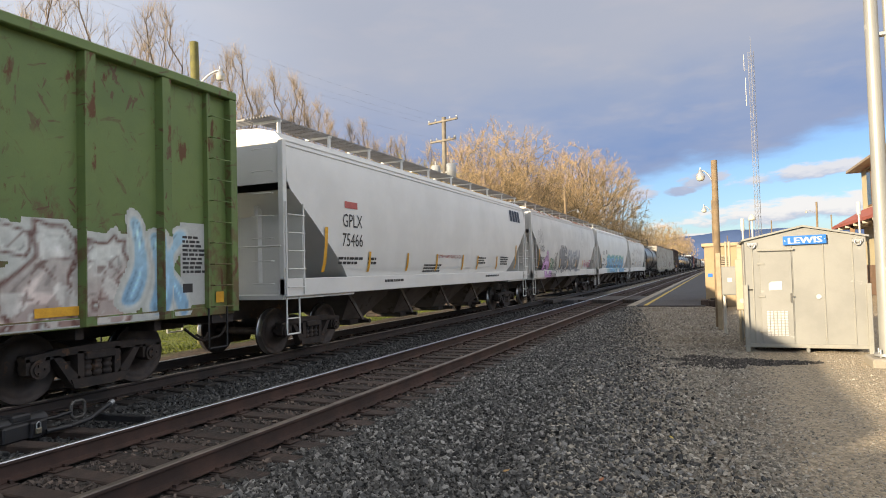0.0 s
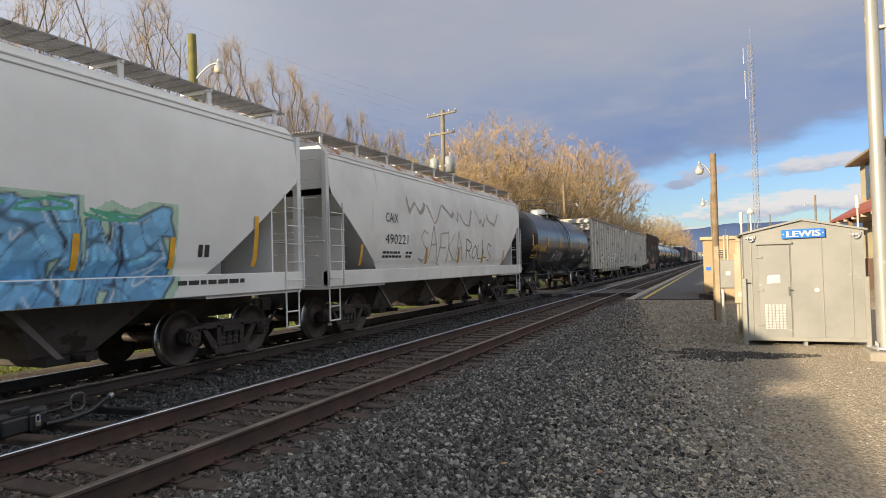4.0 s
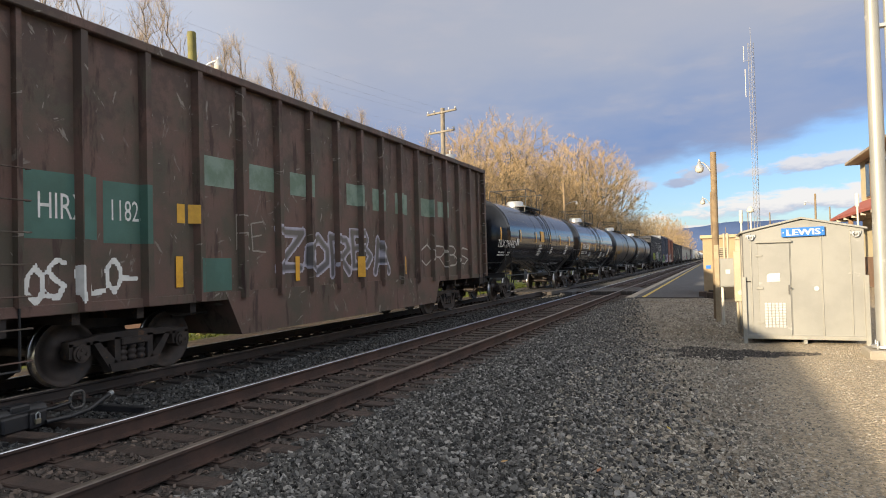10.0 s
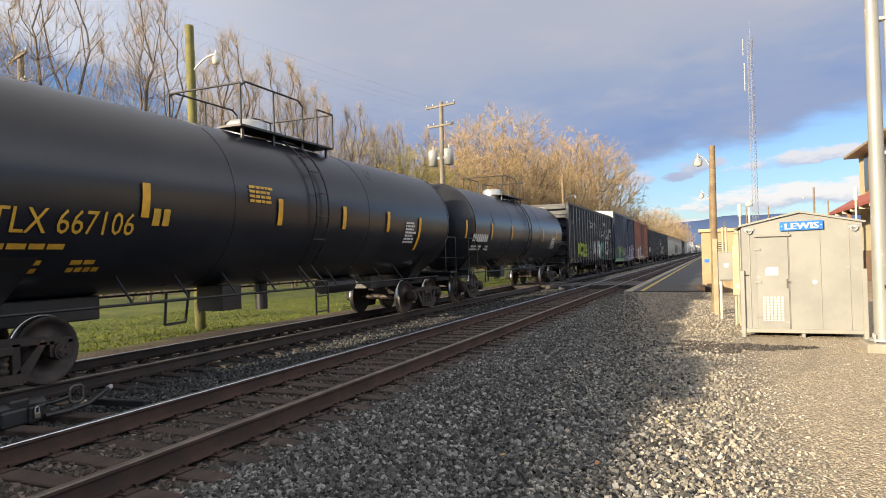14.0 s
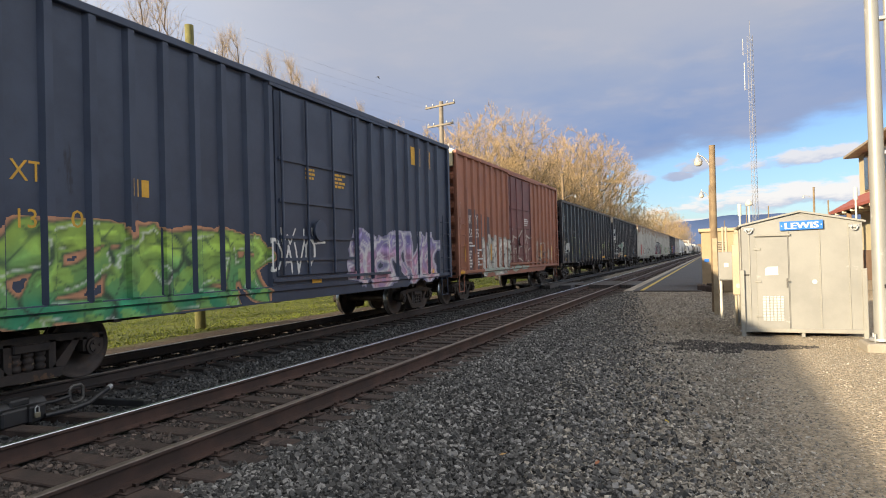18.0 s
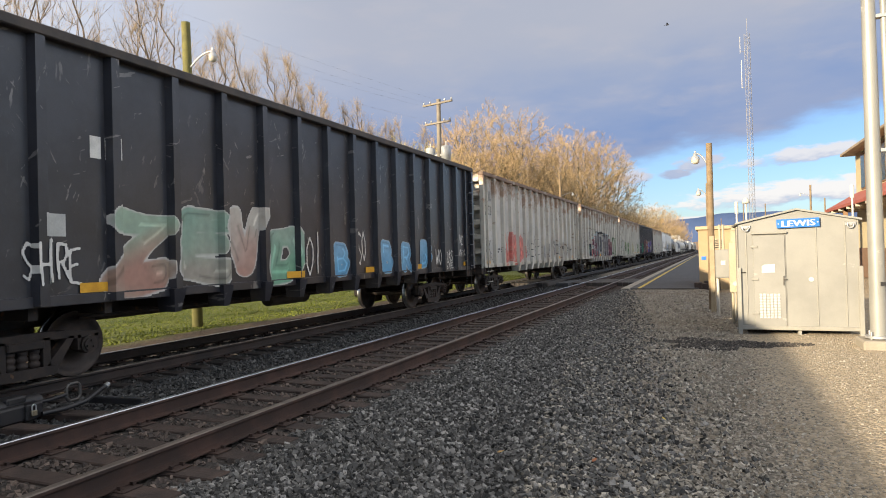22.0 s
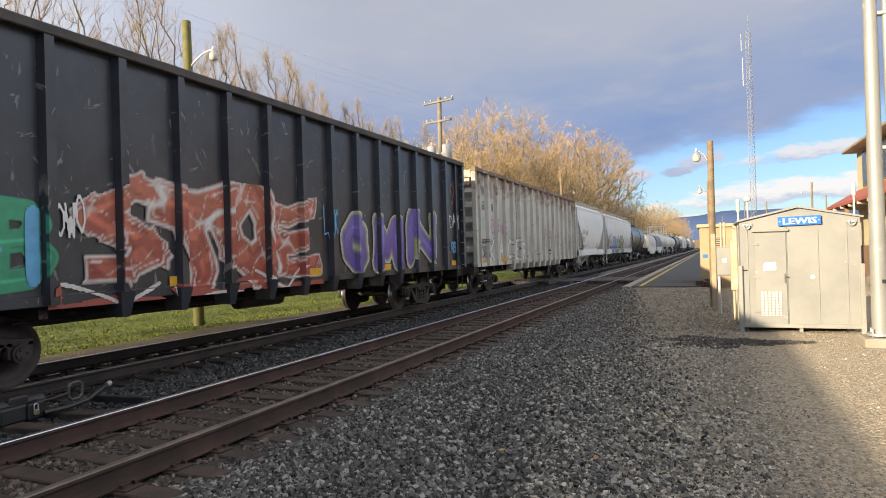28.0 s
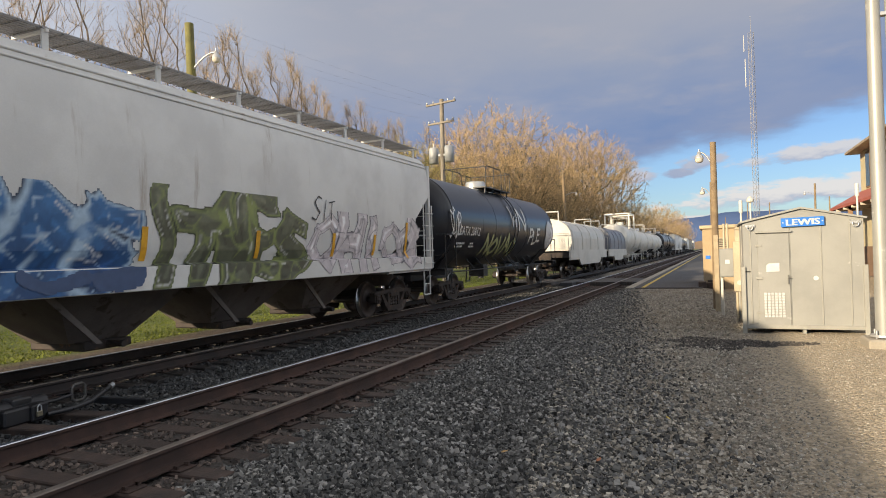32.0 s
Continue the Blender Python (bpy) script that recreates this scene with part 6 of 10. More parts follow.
spray(car, sx, [block("B", -6.05, -5.35, 1.30, 2.25, 0.075, WHITE, (0.62, 0.62, 0.60), INK, 0.04, WHITE, 0, 0.05), block("R", -4.90, -4.05, 1.20, 2.30, 0.075, WHITE, (0.62, 0.62, 0.60), INK, 0.04, WHITE, 0, 0.05), block("I", -3.80, -3.35, 1.25, 2.30, 0.075, WHITE, (0.62, 0.62, 0.60), INK, 0.04, WHITE, 0, 0.05), block("S", -2.65, -2.00, 1.35, 2.30, 0.075, WHITE, (0.62, 0.62, 0.60), INK, 0.04, WHITE, 0, 0.05), block("K", -1.55, -0.70, 1.40, 2.30, 0.075, WHITE, (0.62, 0.62, 0.60), INK, 0.04, WHITE, 0, 0.05), block("H", -0.40, 0.30, 1.40, 2.30, 0.075, WHITE, (0.62, 0.62, 0.60), INK, 0.04, WHITE, 0, 0.05), block("E", 0.75, 1.35, 1.40, 2.30, 0.075, WHITE, (0.62, 0.62, 0.60), INK, 0.04, WHITE, 0, 0.05), block("N", 1.85, 2.55, 1.40, 2.30, 0.075, WHITE, (0.62, 0.62, 0.60), INK, 0.04, WHITE, 0, 0.05), block("C", 2.95, 3.55, 1.45, 2.20, 0.075, WHITE, (0.62, 0.62, 0.60), INK, 0.04, WHITE, 0, 0.05),
                tag("BRISK", -8.21, 2.68, 0.54, 0.24, INK, 0.016), tag("HENCE", -8.21, 2.34, 0.53, 0.24, INK, 0.016), tag("U", -8.15, 2.18, 0.45, 0.06, INK, 0.012), tag("WVW", -6.9, 2.6, 0.7, 0.5, (0.1, 0.1, 0.1), 0.015),
                ("SKE", 5.5, 1.55, 0.85, 0.5, 0.05, GREY, (0.35, 0.35, 0.35), INK, 0.03, WHITE, 0, 0.04), ("CF", 6.5, 1.55, 0.75, 0.55, 0.05, WHITE, WHITE, INK, 0.035, WHITE, 0, 0.05),
                tag("OB", 7.6, 1.5, 0.5, 0.35, INK, 0.02)])
reflectors(car, sx, (-8.35, 7.7), 0.45, 0.18, 1.2)
reflectors(car, sx, (-6.1, -3.4, 5.6), 0.42, 0.12, 1.19)

car, half, sx, pos = gondola("gondola_car", "pale grey ribbed gondola car with scuffs and maroon graffiti", 113.6, 131.75, P_WHITE, P_CHORD_W, 4.57, ribs=15, rib_w=0.22)
scars(car, half, pos, 4.57, 32)
DATUM[0] = -0.53
lettering(car, lambda m: (letters(m, "FWTX", -7.85, 3.5, 0.38, sx, 0, 0.70), letters(m, "620", -7.68, 2.98, 0.36, sx, 0, 0.48), letters(m, "036", -7.05, 2.96, 0.36, sx, 0, 0.44), data_rows(m, -8.3, 1.6, sx, 0, 0.7, 8), bars(m, 5.2, 1.7, 0.3, 0.2, 1, sx, 0, 3)))
MAR = (0.13, 0.045, 0.075)
spray(car, sx, [("OO", -1.95, 1.5, 0.80, 0.75, 0.11, MAR, (0.16, 0.06, 0.09), (0.55, 0.56, 0.58), 0.035, WHITE, 0, 0.06),
                ("UO", 0.30, 1.5, 0.62, 0.75, 0.09, MAR, (0.16, 0.06, 0.09), (0.55, 0.56, 0.58), 0.035, WHITE, 0, 0.06),
                ("OU", 1.45, 1.5, 0.56, 0.75, 0.09, MAR, (0.16, 0.06, 0.09), (0.55, 0.56, 0.58), 0.035, WHITE, 0, 0.06),
                tag("ETE", 2.6, 1.5, 2.6, 0.85, (0.16, 0.165, 0.18), 0.04, 0.05), tag("AUS", -0.9, 1.45, 1.0, 0.6, (0.25, 0.24, 0.22), 0.02),
                tag("WK", -8.3, 1.75, 0.7, 0.9, (0.2, 0.22, 0.25), 0.015), tag("SEV", -7.0, 1.6, 1.6, 0.7, (0.2, 0.24, 0.22), 0.02), tag("SAVO", -5.0, 1.5, 2.6, 0.6, (0.17, 0.16, 0.2), 0.025)])
reflectors(car, sx, (-8.3, -1.9, 7.6), 0.45, 0.14, 1.19)
reflectors(car, sx, (1.5, 4.9), 0.36, 0.12, 1.19)

# brown bathtub gondola
car, half, sx, pos = gondola("gondola_car", "weathered brown and green ribbed gondola with a deep belly", 132.6, 150.0, P_BROWN, P_BROWN, 4.9, ribs=15, foot=False, rib_w=0.10, belly=True)
patch(car, sx, -8.0, -7.0, 2.0, 2.85, P_PATCH_G, "green painted panel")
patch(car, sx, -6.9, -6.05, 1.96, 2.82, P_PATCH_G, "blue-green painted panel")
for i, p in enumerate((-5.0, -3.9, -2.7, -0.6, 0.6, 1.8, 3.4, 4.6)):
    patch(car, sx, p, p + 0.7, 2.95 + 0.05 * math.sin(i), 3.45, surf("pale_green_patch", (0.16, 0.22, 0.18), (0.10, 0.15, 0.11), 3, 0.7))
patch(car, sx, -5.2, -4.4, 1.2, 1.75, P_PATCH_G)
lettering(car, lambda m: (letters(m, "HIRX", -7.84, 2.26, 0.34, sx, 1, 0.70, 0.008), letters(m, "11825", -6.82, 2.28, 0.30, sx, 1, 0.62, 0.008), bars(m, -5.6, 2.3, 0.3, 0.3, 1, sx, 2, 3)))
spray(car, sx, [tag("OSILO-", -7.95, 1.25, 1.6, 0.42, WHITE, 0.035, 0.05),
                ("ZORBA", -3.2, 1.45, 4.6, 0.80, 0.07, (0.06, 0.06, 0.07), (0.10, 0.09, 0.08), (0.36, 0.35, 0.42), 0.05, WHITE, 0, 0.06),
                tag("ORBS", 3.2, 1.5, 4.0, 0.6, (0.35, 0.33, 0.30), 0.025), tag("RE", -4.3, 1.9, 0.8, 0.6, (0.22, 0.2, 0.17), 0.015)])
reflectors(car, sx, (-5.65, -2.6, -0.2, 2.2, 4.2), 0.14, 0.48, 1.3)

# black tank cars
car, half, sx = tank("tank_car", "glossy black tank car with white lettering", 152.35, 166.55, P_TANK)
lettering(car, lambda m: (letters(m, "TILX 290442", -7.95, 2.15, 0.30, sx, 1, 2.3, 0.014), data_rows(m, -7.55, 1.92, sx, 1, 0.9, 8), bars(m, -1.7, 2.3, 0.6, 0.045, 7, sx, 1, 14, 0.012),
                          bars(m, 4.05, 2.35, 0.6, 0.05, 6, sx, 1, 14, 0.012), bars(m, -5.5, 2.25, 0.3, 0.28, 1, sx, 1, 2, 0.012), bars(m, 0.75, 2.2, 0.5, 0.05, 4, sx, 1, 12, 0.012)))
patch(car, sx, -1.5, -0.85, 2.48, 2.98, M_YELLOW, "yellow placard", out=0.012)
reflectors(car, sx, (-7.75, -5, -2.45, 0.35, 2.55, 4.85), 0.14, 0.5, 2.42)

car, half, sx = tank("tank_car", "glossy black tank car with white lettering and a railed top platform", 167.05, 182.05, P_TANK)
lettering(car, lambda m: (letters(m, "STPX 200689", -5.93, 2.27, 0.32, sx, 1, 2.25, 0.014), data_rows(m, -6, 2.05, sx, 1, 1.1, 8), bars(m, -3.26, 2.0, 0.8, 0.05, 3, sx, 1, 14, 0.012),
                          bars(m, 1.2, 2.05, 0.7, 0.05, 5, sx, 1, 3, 0.012), bars(m, 4.4, 2.5, 0.6, 0.05, 8, sx, 1, 4, 0.012), bars(m, 2.9, 1.95, 0.6, 0.05, 3, sx, 1, 9, 0.012)))
reflectors(car, sx, (-3.7, -1.35, 0.8, 3), 0.14, 0.48, 2.18)
reflectors(car, sx, (-6.5, 4.9), 0.14, 0.9, 1.75)
patch(car, sx, -6.3, -6.1, 1.35, 1.75, surf("blue_tag_plate", (0.10, 0.24, 0.42), None, 4, 0.6), out=0.02)

car, half, sx = tank("tank_car", "dull black tank car with yellow lettering", 182.95, 198.65, P_TANK2)
lettering(car, lambda m: (letters(m, "UTLX 667106", -6.9, 2.0, 0.32, sx, 2, 2.3, 0.014), bars(m, -6.8, 1.8, 1.2, 0.07, 1, sx, 2, 5, 0.012), data_rows(m, -6.8, 1.6, sx, 2, 1.1, 8),
                          bars(m, -2.2, 2.9, 0.6, 0.05, 4, sx, 2, 6, 0.012), bars(m, 4.1, 2.5, 0.6, 0.05, 7, sx, 1, 7, 0.012), bars(m, -4.3, 2.15, 0.3, 0.25, 1, sx, 2, 3, 0.012)))
reflectors(car, sx, (-4.53, -1.4, 0.9, 3), 0.14, 0.5, 2.26)
reflectors(car, sx, (-7.4, 4.9), 0.14, 0.9, 1.8)

car, half, sx = tank("tank_car", "dull black tank car with pale lettering and white marks", 199.65, 214.95, P_TANK2)
lettering(car, lambda m: (bars(m, -7.1, 2.1, 1.6, 0.26, 1, sx, 1, 5, 0.012), data_rows(m, -7, 1.9, sx, 1, 1.1, 8), bars(m, 4.5, 2.4, 0.8, 0.05, 7, sx, 1, 7, 0.012)))
reflectors(car, sx, (-7.9, -5.2, -2.6, 0.4, 2.6, 5.4), 0.12, 0.6, 2.2)

# black gondola with large white letters
car, half, sx, pos = gondola("gondola_car", "black ribbed gondola car with large white letters", 215.9, 233.42, P_BLACK, P_CHORD_B, 4.55, ribs=17, rib_w=0.13, inset=2.4)
lettering(car, lambda m: (letters(m, "206119", -7.2, 2.35, 0.34, sx, 1, 0.95), data_rows(m, -7.2, 1.7, sx, 1, 0.8, 8)))
GRN = (0.03, 0.22, 0.12)
spray(car, sx, [block("B", -1.61, -0.86, 1.20, 2.56, 0.115, WHITE, (0.55, 0.56, 0.56), (0.42, 0.42, 0.42), 0.015), block("O", -0.66, 0.06, 1.22, 2.50, 0.115, WHITE, (0.55, 0.56, 0.56), (0.42, 0.42, 0.42), 0.015), block("B", 0.24, 1.02, 1.22, 2.50, 0.115, WHITE, (0.55, 0.56, 0.56), (0.42, 0.42, 0.42), 0.015), block("B", 1.14, 1.94, 1.22, 2.50, 0.115, WHITE, (0.55, 0.56, 0.56), (0.42, 0.42, 0.42), 0.015),
                block("Y", 2.19, 2.94, 1.24, 2.47, 0.11, (0.28, 0.30, 0.29), (0.42, 0.43, 0.42), GRN, 0.03), block("B", 3.19, 3.89, 1.20, 2.46, 0.11, GRN, (0.05, 0.30, 0.16), INK, 0.02), block("I", -2.76, -1.91, 1.20, 2.50, 0.11, GRN, (0.05, 0.30, 0.16), INK, 0.02),
                tag("HPS", -1.56, 3.00, 0.85, 0.72, (0.46, 0.46, 0.47), 0.022, 0.05), tag("HPS", -0.56, 2.98, 0.85, 0.75, (0.46, 0.46, 0.47), 0.022, 0.05), tag("HPS", 0.44, 2.98, 0.78, 0.68, (0.46, 0.46, 0.47), 0.022, 0.05), tag("HIPS", 1.44, 2.88, 0.78, 0.75, (0.46, 0.46, 0.47), 0.022, 0.05), tag("APS", 2.39, 2.75, 0.70, 0.70, (0.46, 0.46, 0.47), 0.022, 0.05), tag("SAT", -2.56, 3.05, 0.80, 0.70, (0.46, 0.46, 0.47), 0.022, 0.05), tag("BOB", 3.29, 2.75, 0.60, 0.35, (0.46, 0.46, 0.47), 0.018, 0.05), tag("OB", 4.24, 2.95, 0.55, 0.40, (0.46, 0.46, 0.47), 0.018, 0.05), tag("PB", 4.19, 3.30, 0.55, 0.50, (0.46, 0.46, 0.47), 0.018, 0.05), tag("IMB", 4.99, 1.40, 0.55, 0.25, (0.46, 0.46, 0.47), 0.018, 0.05), tag("TRIKE", 5.89, 3.05, 0.85, 0.35, (0.46, 0.46, 0.47), 0.018, 0.05), tag("OF", 5.99, 1.55, 0.40, 0.30, (0.46, 0.46, 0.47), 0.018, 0.05), tag("CRAYO", 5.94, 2.65, 0.85, 0.30, (0.46, 0.46, 0.47), 0.018, 0.05), tag("BOBBY", 7.19, 3.15, 0.55, 0.30, (0.46, 0.46, 0.47), 0.018, 0.05), tag("OQB", 7.19, 2.80, 0.50, 0.28, (0.46, 0.46, 0.47), 0.018, 0.05), tag("ILLY", 7.19, 2.40, 0.50, 0.28, (0.46, 0.46, 0.47), 0.018, 0.05), tag("RB", 7.19, 2.05, 0.40, 0.25, (0.46, 0.46, 0.47), 0.018, 0.05), tag("ENAE", 7.19, 1.65, 0.50, 0.30, (0.46, 0.46, 0.47), 0.018, 0.05), tag("RB", 6.54, 0.86, 0.40, 0.20, (0.46, 0.46, 0.47), 0.018, 0.05), tag("SOD", 5.04, 2.60, 0.50, 0.30, (0.46, 0.46, 0.47), 0.018, 0.05),
                block("D", 4.89, 5.64, 1.55, 2.5, 0.26, WHITE, (0.55, 0.55, 0.54), WHITE, 0), tag("WAR", 4.99, 2.1, 0.5, 0.2, INK, 0.02), tag("SDR", 4.99, 1.75, 0.5, 0.2, INK, 0.02),
                tag("NOO", -6.4, 1.5, 2.0, 0.7, (0.30, 0.36, 0.05), 0.10), ("EB", -4.2, 1.5, 1.3, 0.7, 0.12, (0.25, 0.33, 0.05), (0.30, 0.38, 0.06), INK, 0.02, WHITE, 0, 0.04)])
reflectors(car, sx, (-7.6, -4.6, -0.2, 2.6, 5.5, 7.6), 0.40, 0.12, 1.2)

# navy boxcar
car, half, sx, pos = boxcar("boxcar", "navy blue boxcar with green and pink graffiti", 234.6, 249.3, P_BLUE, P_BLUE, P_SILVER, top=5.15, ribs=(9, 8), doorway=(-1.29, 1.61))
DATUM[0] = -0.65
lettering(car, lambda m: (letters(m, "XT", -5.6, 2.62, 0.26, sx, 2, 0.42), letters(m, "13", -5.57, 2.05, 0.24, sx, 2, 0.3), letters(m, "03", -4.83, 2.07, 0.24, sx, 2, 0.38), bars(m, -6.4, 2.62, 0.5, 0.26, 1, sx, 2, 2),
                          bars(m, 5.0, 4.15, 0.5, 0.5, 1, sx, 2, 3), bars(m, 5.75, 4.15, 0.4, 0.5, 1, sx, 2, 4), bars(m, 6.4, 4.15, 0.4, 0.5, 1, sx, 2, 5), bars(m, -3.9, 2.55, 0.3, 0.25, 1, sx, 2, 6),
                          bars(m, 0.3, 3.4, 0.4, 0.05, 3, sx, 2, 7), bars(m, 1.4, 3.4, 0.4, 0.05, 4, sx, 2, 8)))
spray(car, sx, [("KESER", -6.3, 0.98, 5.4, 0.86, 0.20, (0.02, 0.20, 0.10), (0.22, 0.34, 0.05), (0.02, 0.05, 0.03), 0.03, (0.42, 0.20, 0.11), 0.05, 0.12),
                tag("DAVO", -0.9, 1.35, 1.5, 0.6, WHITE, 0.03, 0.06), tag("WIL", -0.6, 1.9, 1.6, 0.3, WHITE, 0.02),
                ("SCRVO", 2.0, 1.15, 4.8, 0.85, 0.15, (0.42, 0.22, 0.28), (0.15, 0.13, 0.28), (0.50, 0.50, 0.52), 0.04, (0.18, 0.17, 0.28), 0.05, 0.12)])
reflectors(car, sx, (-6.3, 0.5, 6.4), 0.35, 0.12, 1.1)

# oxide red boxcar
car, half, sx, pos = boxcar("boxcar", "oxide red boxcar with a maroon door and silver graffiti", 249.9, 264.35, P_RED, P_MAROON, P_ENDTOP, top=5.13, ribs=(8, 7), doorway=(-1.45, 1.75))
DATUM[0] = -0.22
patch(car, sx, -6.02, -5.12, 0.95, 3.18, P_PATCH_D, "dark purple painted panel")
patch(car, sx, -5.0, -4.55, 0.95, 3.05, P_PATCH_D)
patch(car, sx, -4.2, -3.6, 1.85, 3.0, P_PATCH_D)
lettering(car, lambda m: (letters(m, "BK", -5.94, 2.68, 0.32, sx, 1, 0.40, 0.008), letters(m, "TY", -5.28, 2.68, 0.32, sx, 1, 0.38, 0.008), letters(m, "156", -5.97, 2.22, 0.31, sx, 1, 0.48, 0.008), letters(m, "955", -5.30, 2.22, 0.31, sx, 1, 0.46, 0.008),
                          bars(m, -5.95, 2.0, 0.5, 0.06, 2, sx, 1, 2, 0.008), bars(m, -5.9, 1.7, 0.3, 0.06, 6, sx, 1, 3, 0.008), bars(m, -5.0, 1.75, 0.4, 0.06, 6, sx, 1, 4, 0.008), bars(m, 1.0, 3.1, 0.5, 0.05, 4, sx, 1, 5, 0.012)))
spray(car, sx, [("VWES", -4.55, 1.1, 3.3, 0.95, 0.19, (0.36, 0.35, 0.32), (0.42, 0.41, 0.38), INK, 0.025, (0.22, 0.20, 0.17), 0.04, 0.12),
                tag("WREVE", -1.4, 1.3, 3.5, 1.3, (0.40, 0.36, 0.31), 0.035, 0.15), tag("NWERVW", 2.9, 1.35, 3.0, 0.8, (0.36, 0.33, 0.28), 0.03, 0.15), tag("SOS", 3.0, 1.2, 2.4, 0.5, (0.10, 0.07, 0.06), 0.03, 0.15),
                tag("SOS", -6.9, 2.4, 0.4, 0.9, (0.30, 0.17, 0.12), 0.015), tag("SOVOS", -4.4, 0.95, 6.0, 0.12, (0.28, 0.33, 0.28), 0.06, 0.1)])
reflectors(car, sx, (-6.28, -3.6, 3.9, 6.1), 0.14, 0.6, 1.4)
reflectors(car, sx, (-6.85,), 0.4, 0.15, 0.98)
patch(car, sx, -2.6, -2.0, 1.75, 2.1, P_PANEL_W)

# black gondolas
car, half, sx, pos = gondola("gondola_car", "black ribbed gondola car with white and lime scrawls", 265.4, 283.69, P_BLACK, P_CHORD_B, 4.55, ribs=15, rib_w=0.13)
lettering(car, lambda m: (letters(m, "CDEX", -8.0, 3.38, 0.34, sx, 1, 0.72), letters(m, "16076", -8.0, 2.86, 0.32, sx, 1, 0.75), data_rows(m, -7.9, 1.6, sx, 1, 0.4, 8), bars(m, -6.4, 3.2, 0.26, 0.26, 1, sx, 1, 3), bars(m, -6.5, 2.2, 0.6, 0.16, 1, sx, 1, 3)))
LIME = (0.30, 0.36, 0.16)
spray(car, sx, [block("B", -6.64, -5.79, 1.15, 2.55, 0.02, LIME, LIME, LIME, 0), block("T", -5.64, -5.09, 1.15, 2.50, 0.02, LIME, LIME, LIME, 0), block("I", -5.09, -4.69, 1.15, 2.50, 0.02, LIME, LIME, LIME, 0), block("O", -4.59, -3.64, 1.15, 2.55, 0.02, LIME, LIME, LIME, 0),
                block("B", 0.21, 0.81, 1.15, 2.48, 0.12, (0.030, 0.032, 0.036), (0.038, 0.040, 0.044), LIME, 0.035), block("B", 1.31, 1.96, 1.15, 2.50, 0.12, (0.030, 0.032, 0.036), (0.038, 0.040, 0.044), LIME, 0.035), block("B", 2.46, 3.11, 1.15, 2.45, 0.12, (0.030, 0.032, 0.036), (0.038, 0.040, 0.044), LIME, 0.035),
                tag("OBBY", -3.19, 2.25, 0.60, 0.22, LIME, 0.017, 0.02), tag("OQB", -3.19, 1.97, 0.50, 0.20, LIME, 0.017, 0.02), tag("ILLY", -3.19, 1.68, 0.50, 0.20, LIME, 0.017, 0.02), tag("ORG", -3.14, 1.40, 0.50, 0.20, LIME, 0.017, 0.02), tag("ENDS", -2.09, 2.20, 0.50, 0.18, LIME, 0.017, 0.02), tag("THE", -2.09, 1.97, 0.45, 0.17, LIME, 0.017, 0.02), tag("SAME", -2.09, 1.74, 0.50, 0.17, LIME, 0.017, 0.02), tag("ICH", -2.09, 1.30, 0.45, 0.20, LIME, 0.017, 0.02), tag("WISH", -0.89, 2.05, 0.50, 0.20, LIME, 0.017, 0.02), tag("YOU", -0.89, 1.80, 0.45, 0.19, LIME, 0.017, 0.02), tag("WERE", -0.89, 1.53, 0.50, 0.20, LIME, 0.017, 0.02), tag("HERE", -0.89, 1.26, 0.50, 0.20, LIME, 0.017, 0.02), tag("JS", 3.61, 2.10, 0.45, 0.25, LIME, 0.017, 0.02), tag("AND", 3.61, 1.80, 0.50, 0.22, LIME, 0.017, 0.02), tag("THEM", 3.61, 1.50, 0.55, 0.22, LIME, 0.017, 0.02), tag("JANE", 4.81, 1.95, 0.60, 0.25, LIME, 0.017, 0.02), tag("BAL", 5.86, 1.85, 0.50, 0.60, LIME, 0.017, 0.02), tag("JX", 6.96, 1.70, 0.50, 0.50, LIME, 0.017, 0.02), tag("ORG", -4.39, 1.55, 0.50, 0.25, LIME, 0.017, 0.02), tag("PACE", 8.16, 1.50, 0.60, 0.80, LIME, 0.017, 0.02),
                tag("D", -4.69, 0.83, 0.26, 0.22, (0.5, 0.5, 0.5), 0.028, 0.01), tag("R", -3.56, 0.83, 0.26, 0.22, (0.5, 0.5, 0.5), 0.028, 0.01), tag("U", -2.42, 0.83, 0.26, 0.22, (0.5, 0.5, 0.5), 0.028, 0.01), tag("G", -1.27, 0.83, 0.26, 0.22, (0.5, 0.5, 0.5), 0.028, 0.01), tag("S", -0.13, 0.83, 0.26, 0.22, (0.5, 0.5, 0.5), 0.028, 0.01), tag("K", 1.00, 0.83, 0.26, 0.22, (0.5, 0.5, 0.5), 0.028, 0.01), tag("I", 2.14, 0.83, 0.26, 0.22, (0.5, 0.5, 0.5), 0.028, 0.01), tag("L", 3.29, 0.83, 0.26, 0.22, (0.5, 0.5, 0.5), 0.028, 0.01), tag("L", 4.43, 0.83, 0.26, 0.22, (0.5, 0.5, 0.5), 0.028, 0.01),
                tag("AE", -8.6, 1.7, 0.5, 0.5, WHITE, 0.02), tag("VUN", -7.95, 1.75, 0.55, 0.4, WHITE, 0.05)])
reflectors(car, sx, (-7.9, -5.6, -3.2, 0.5, 5.0, 7.9), 0.42, 0.14, 1.2)
patch(car, sx, -6.50, -6.12, 1.9, 2.18, P_PANEL_W)

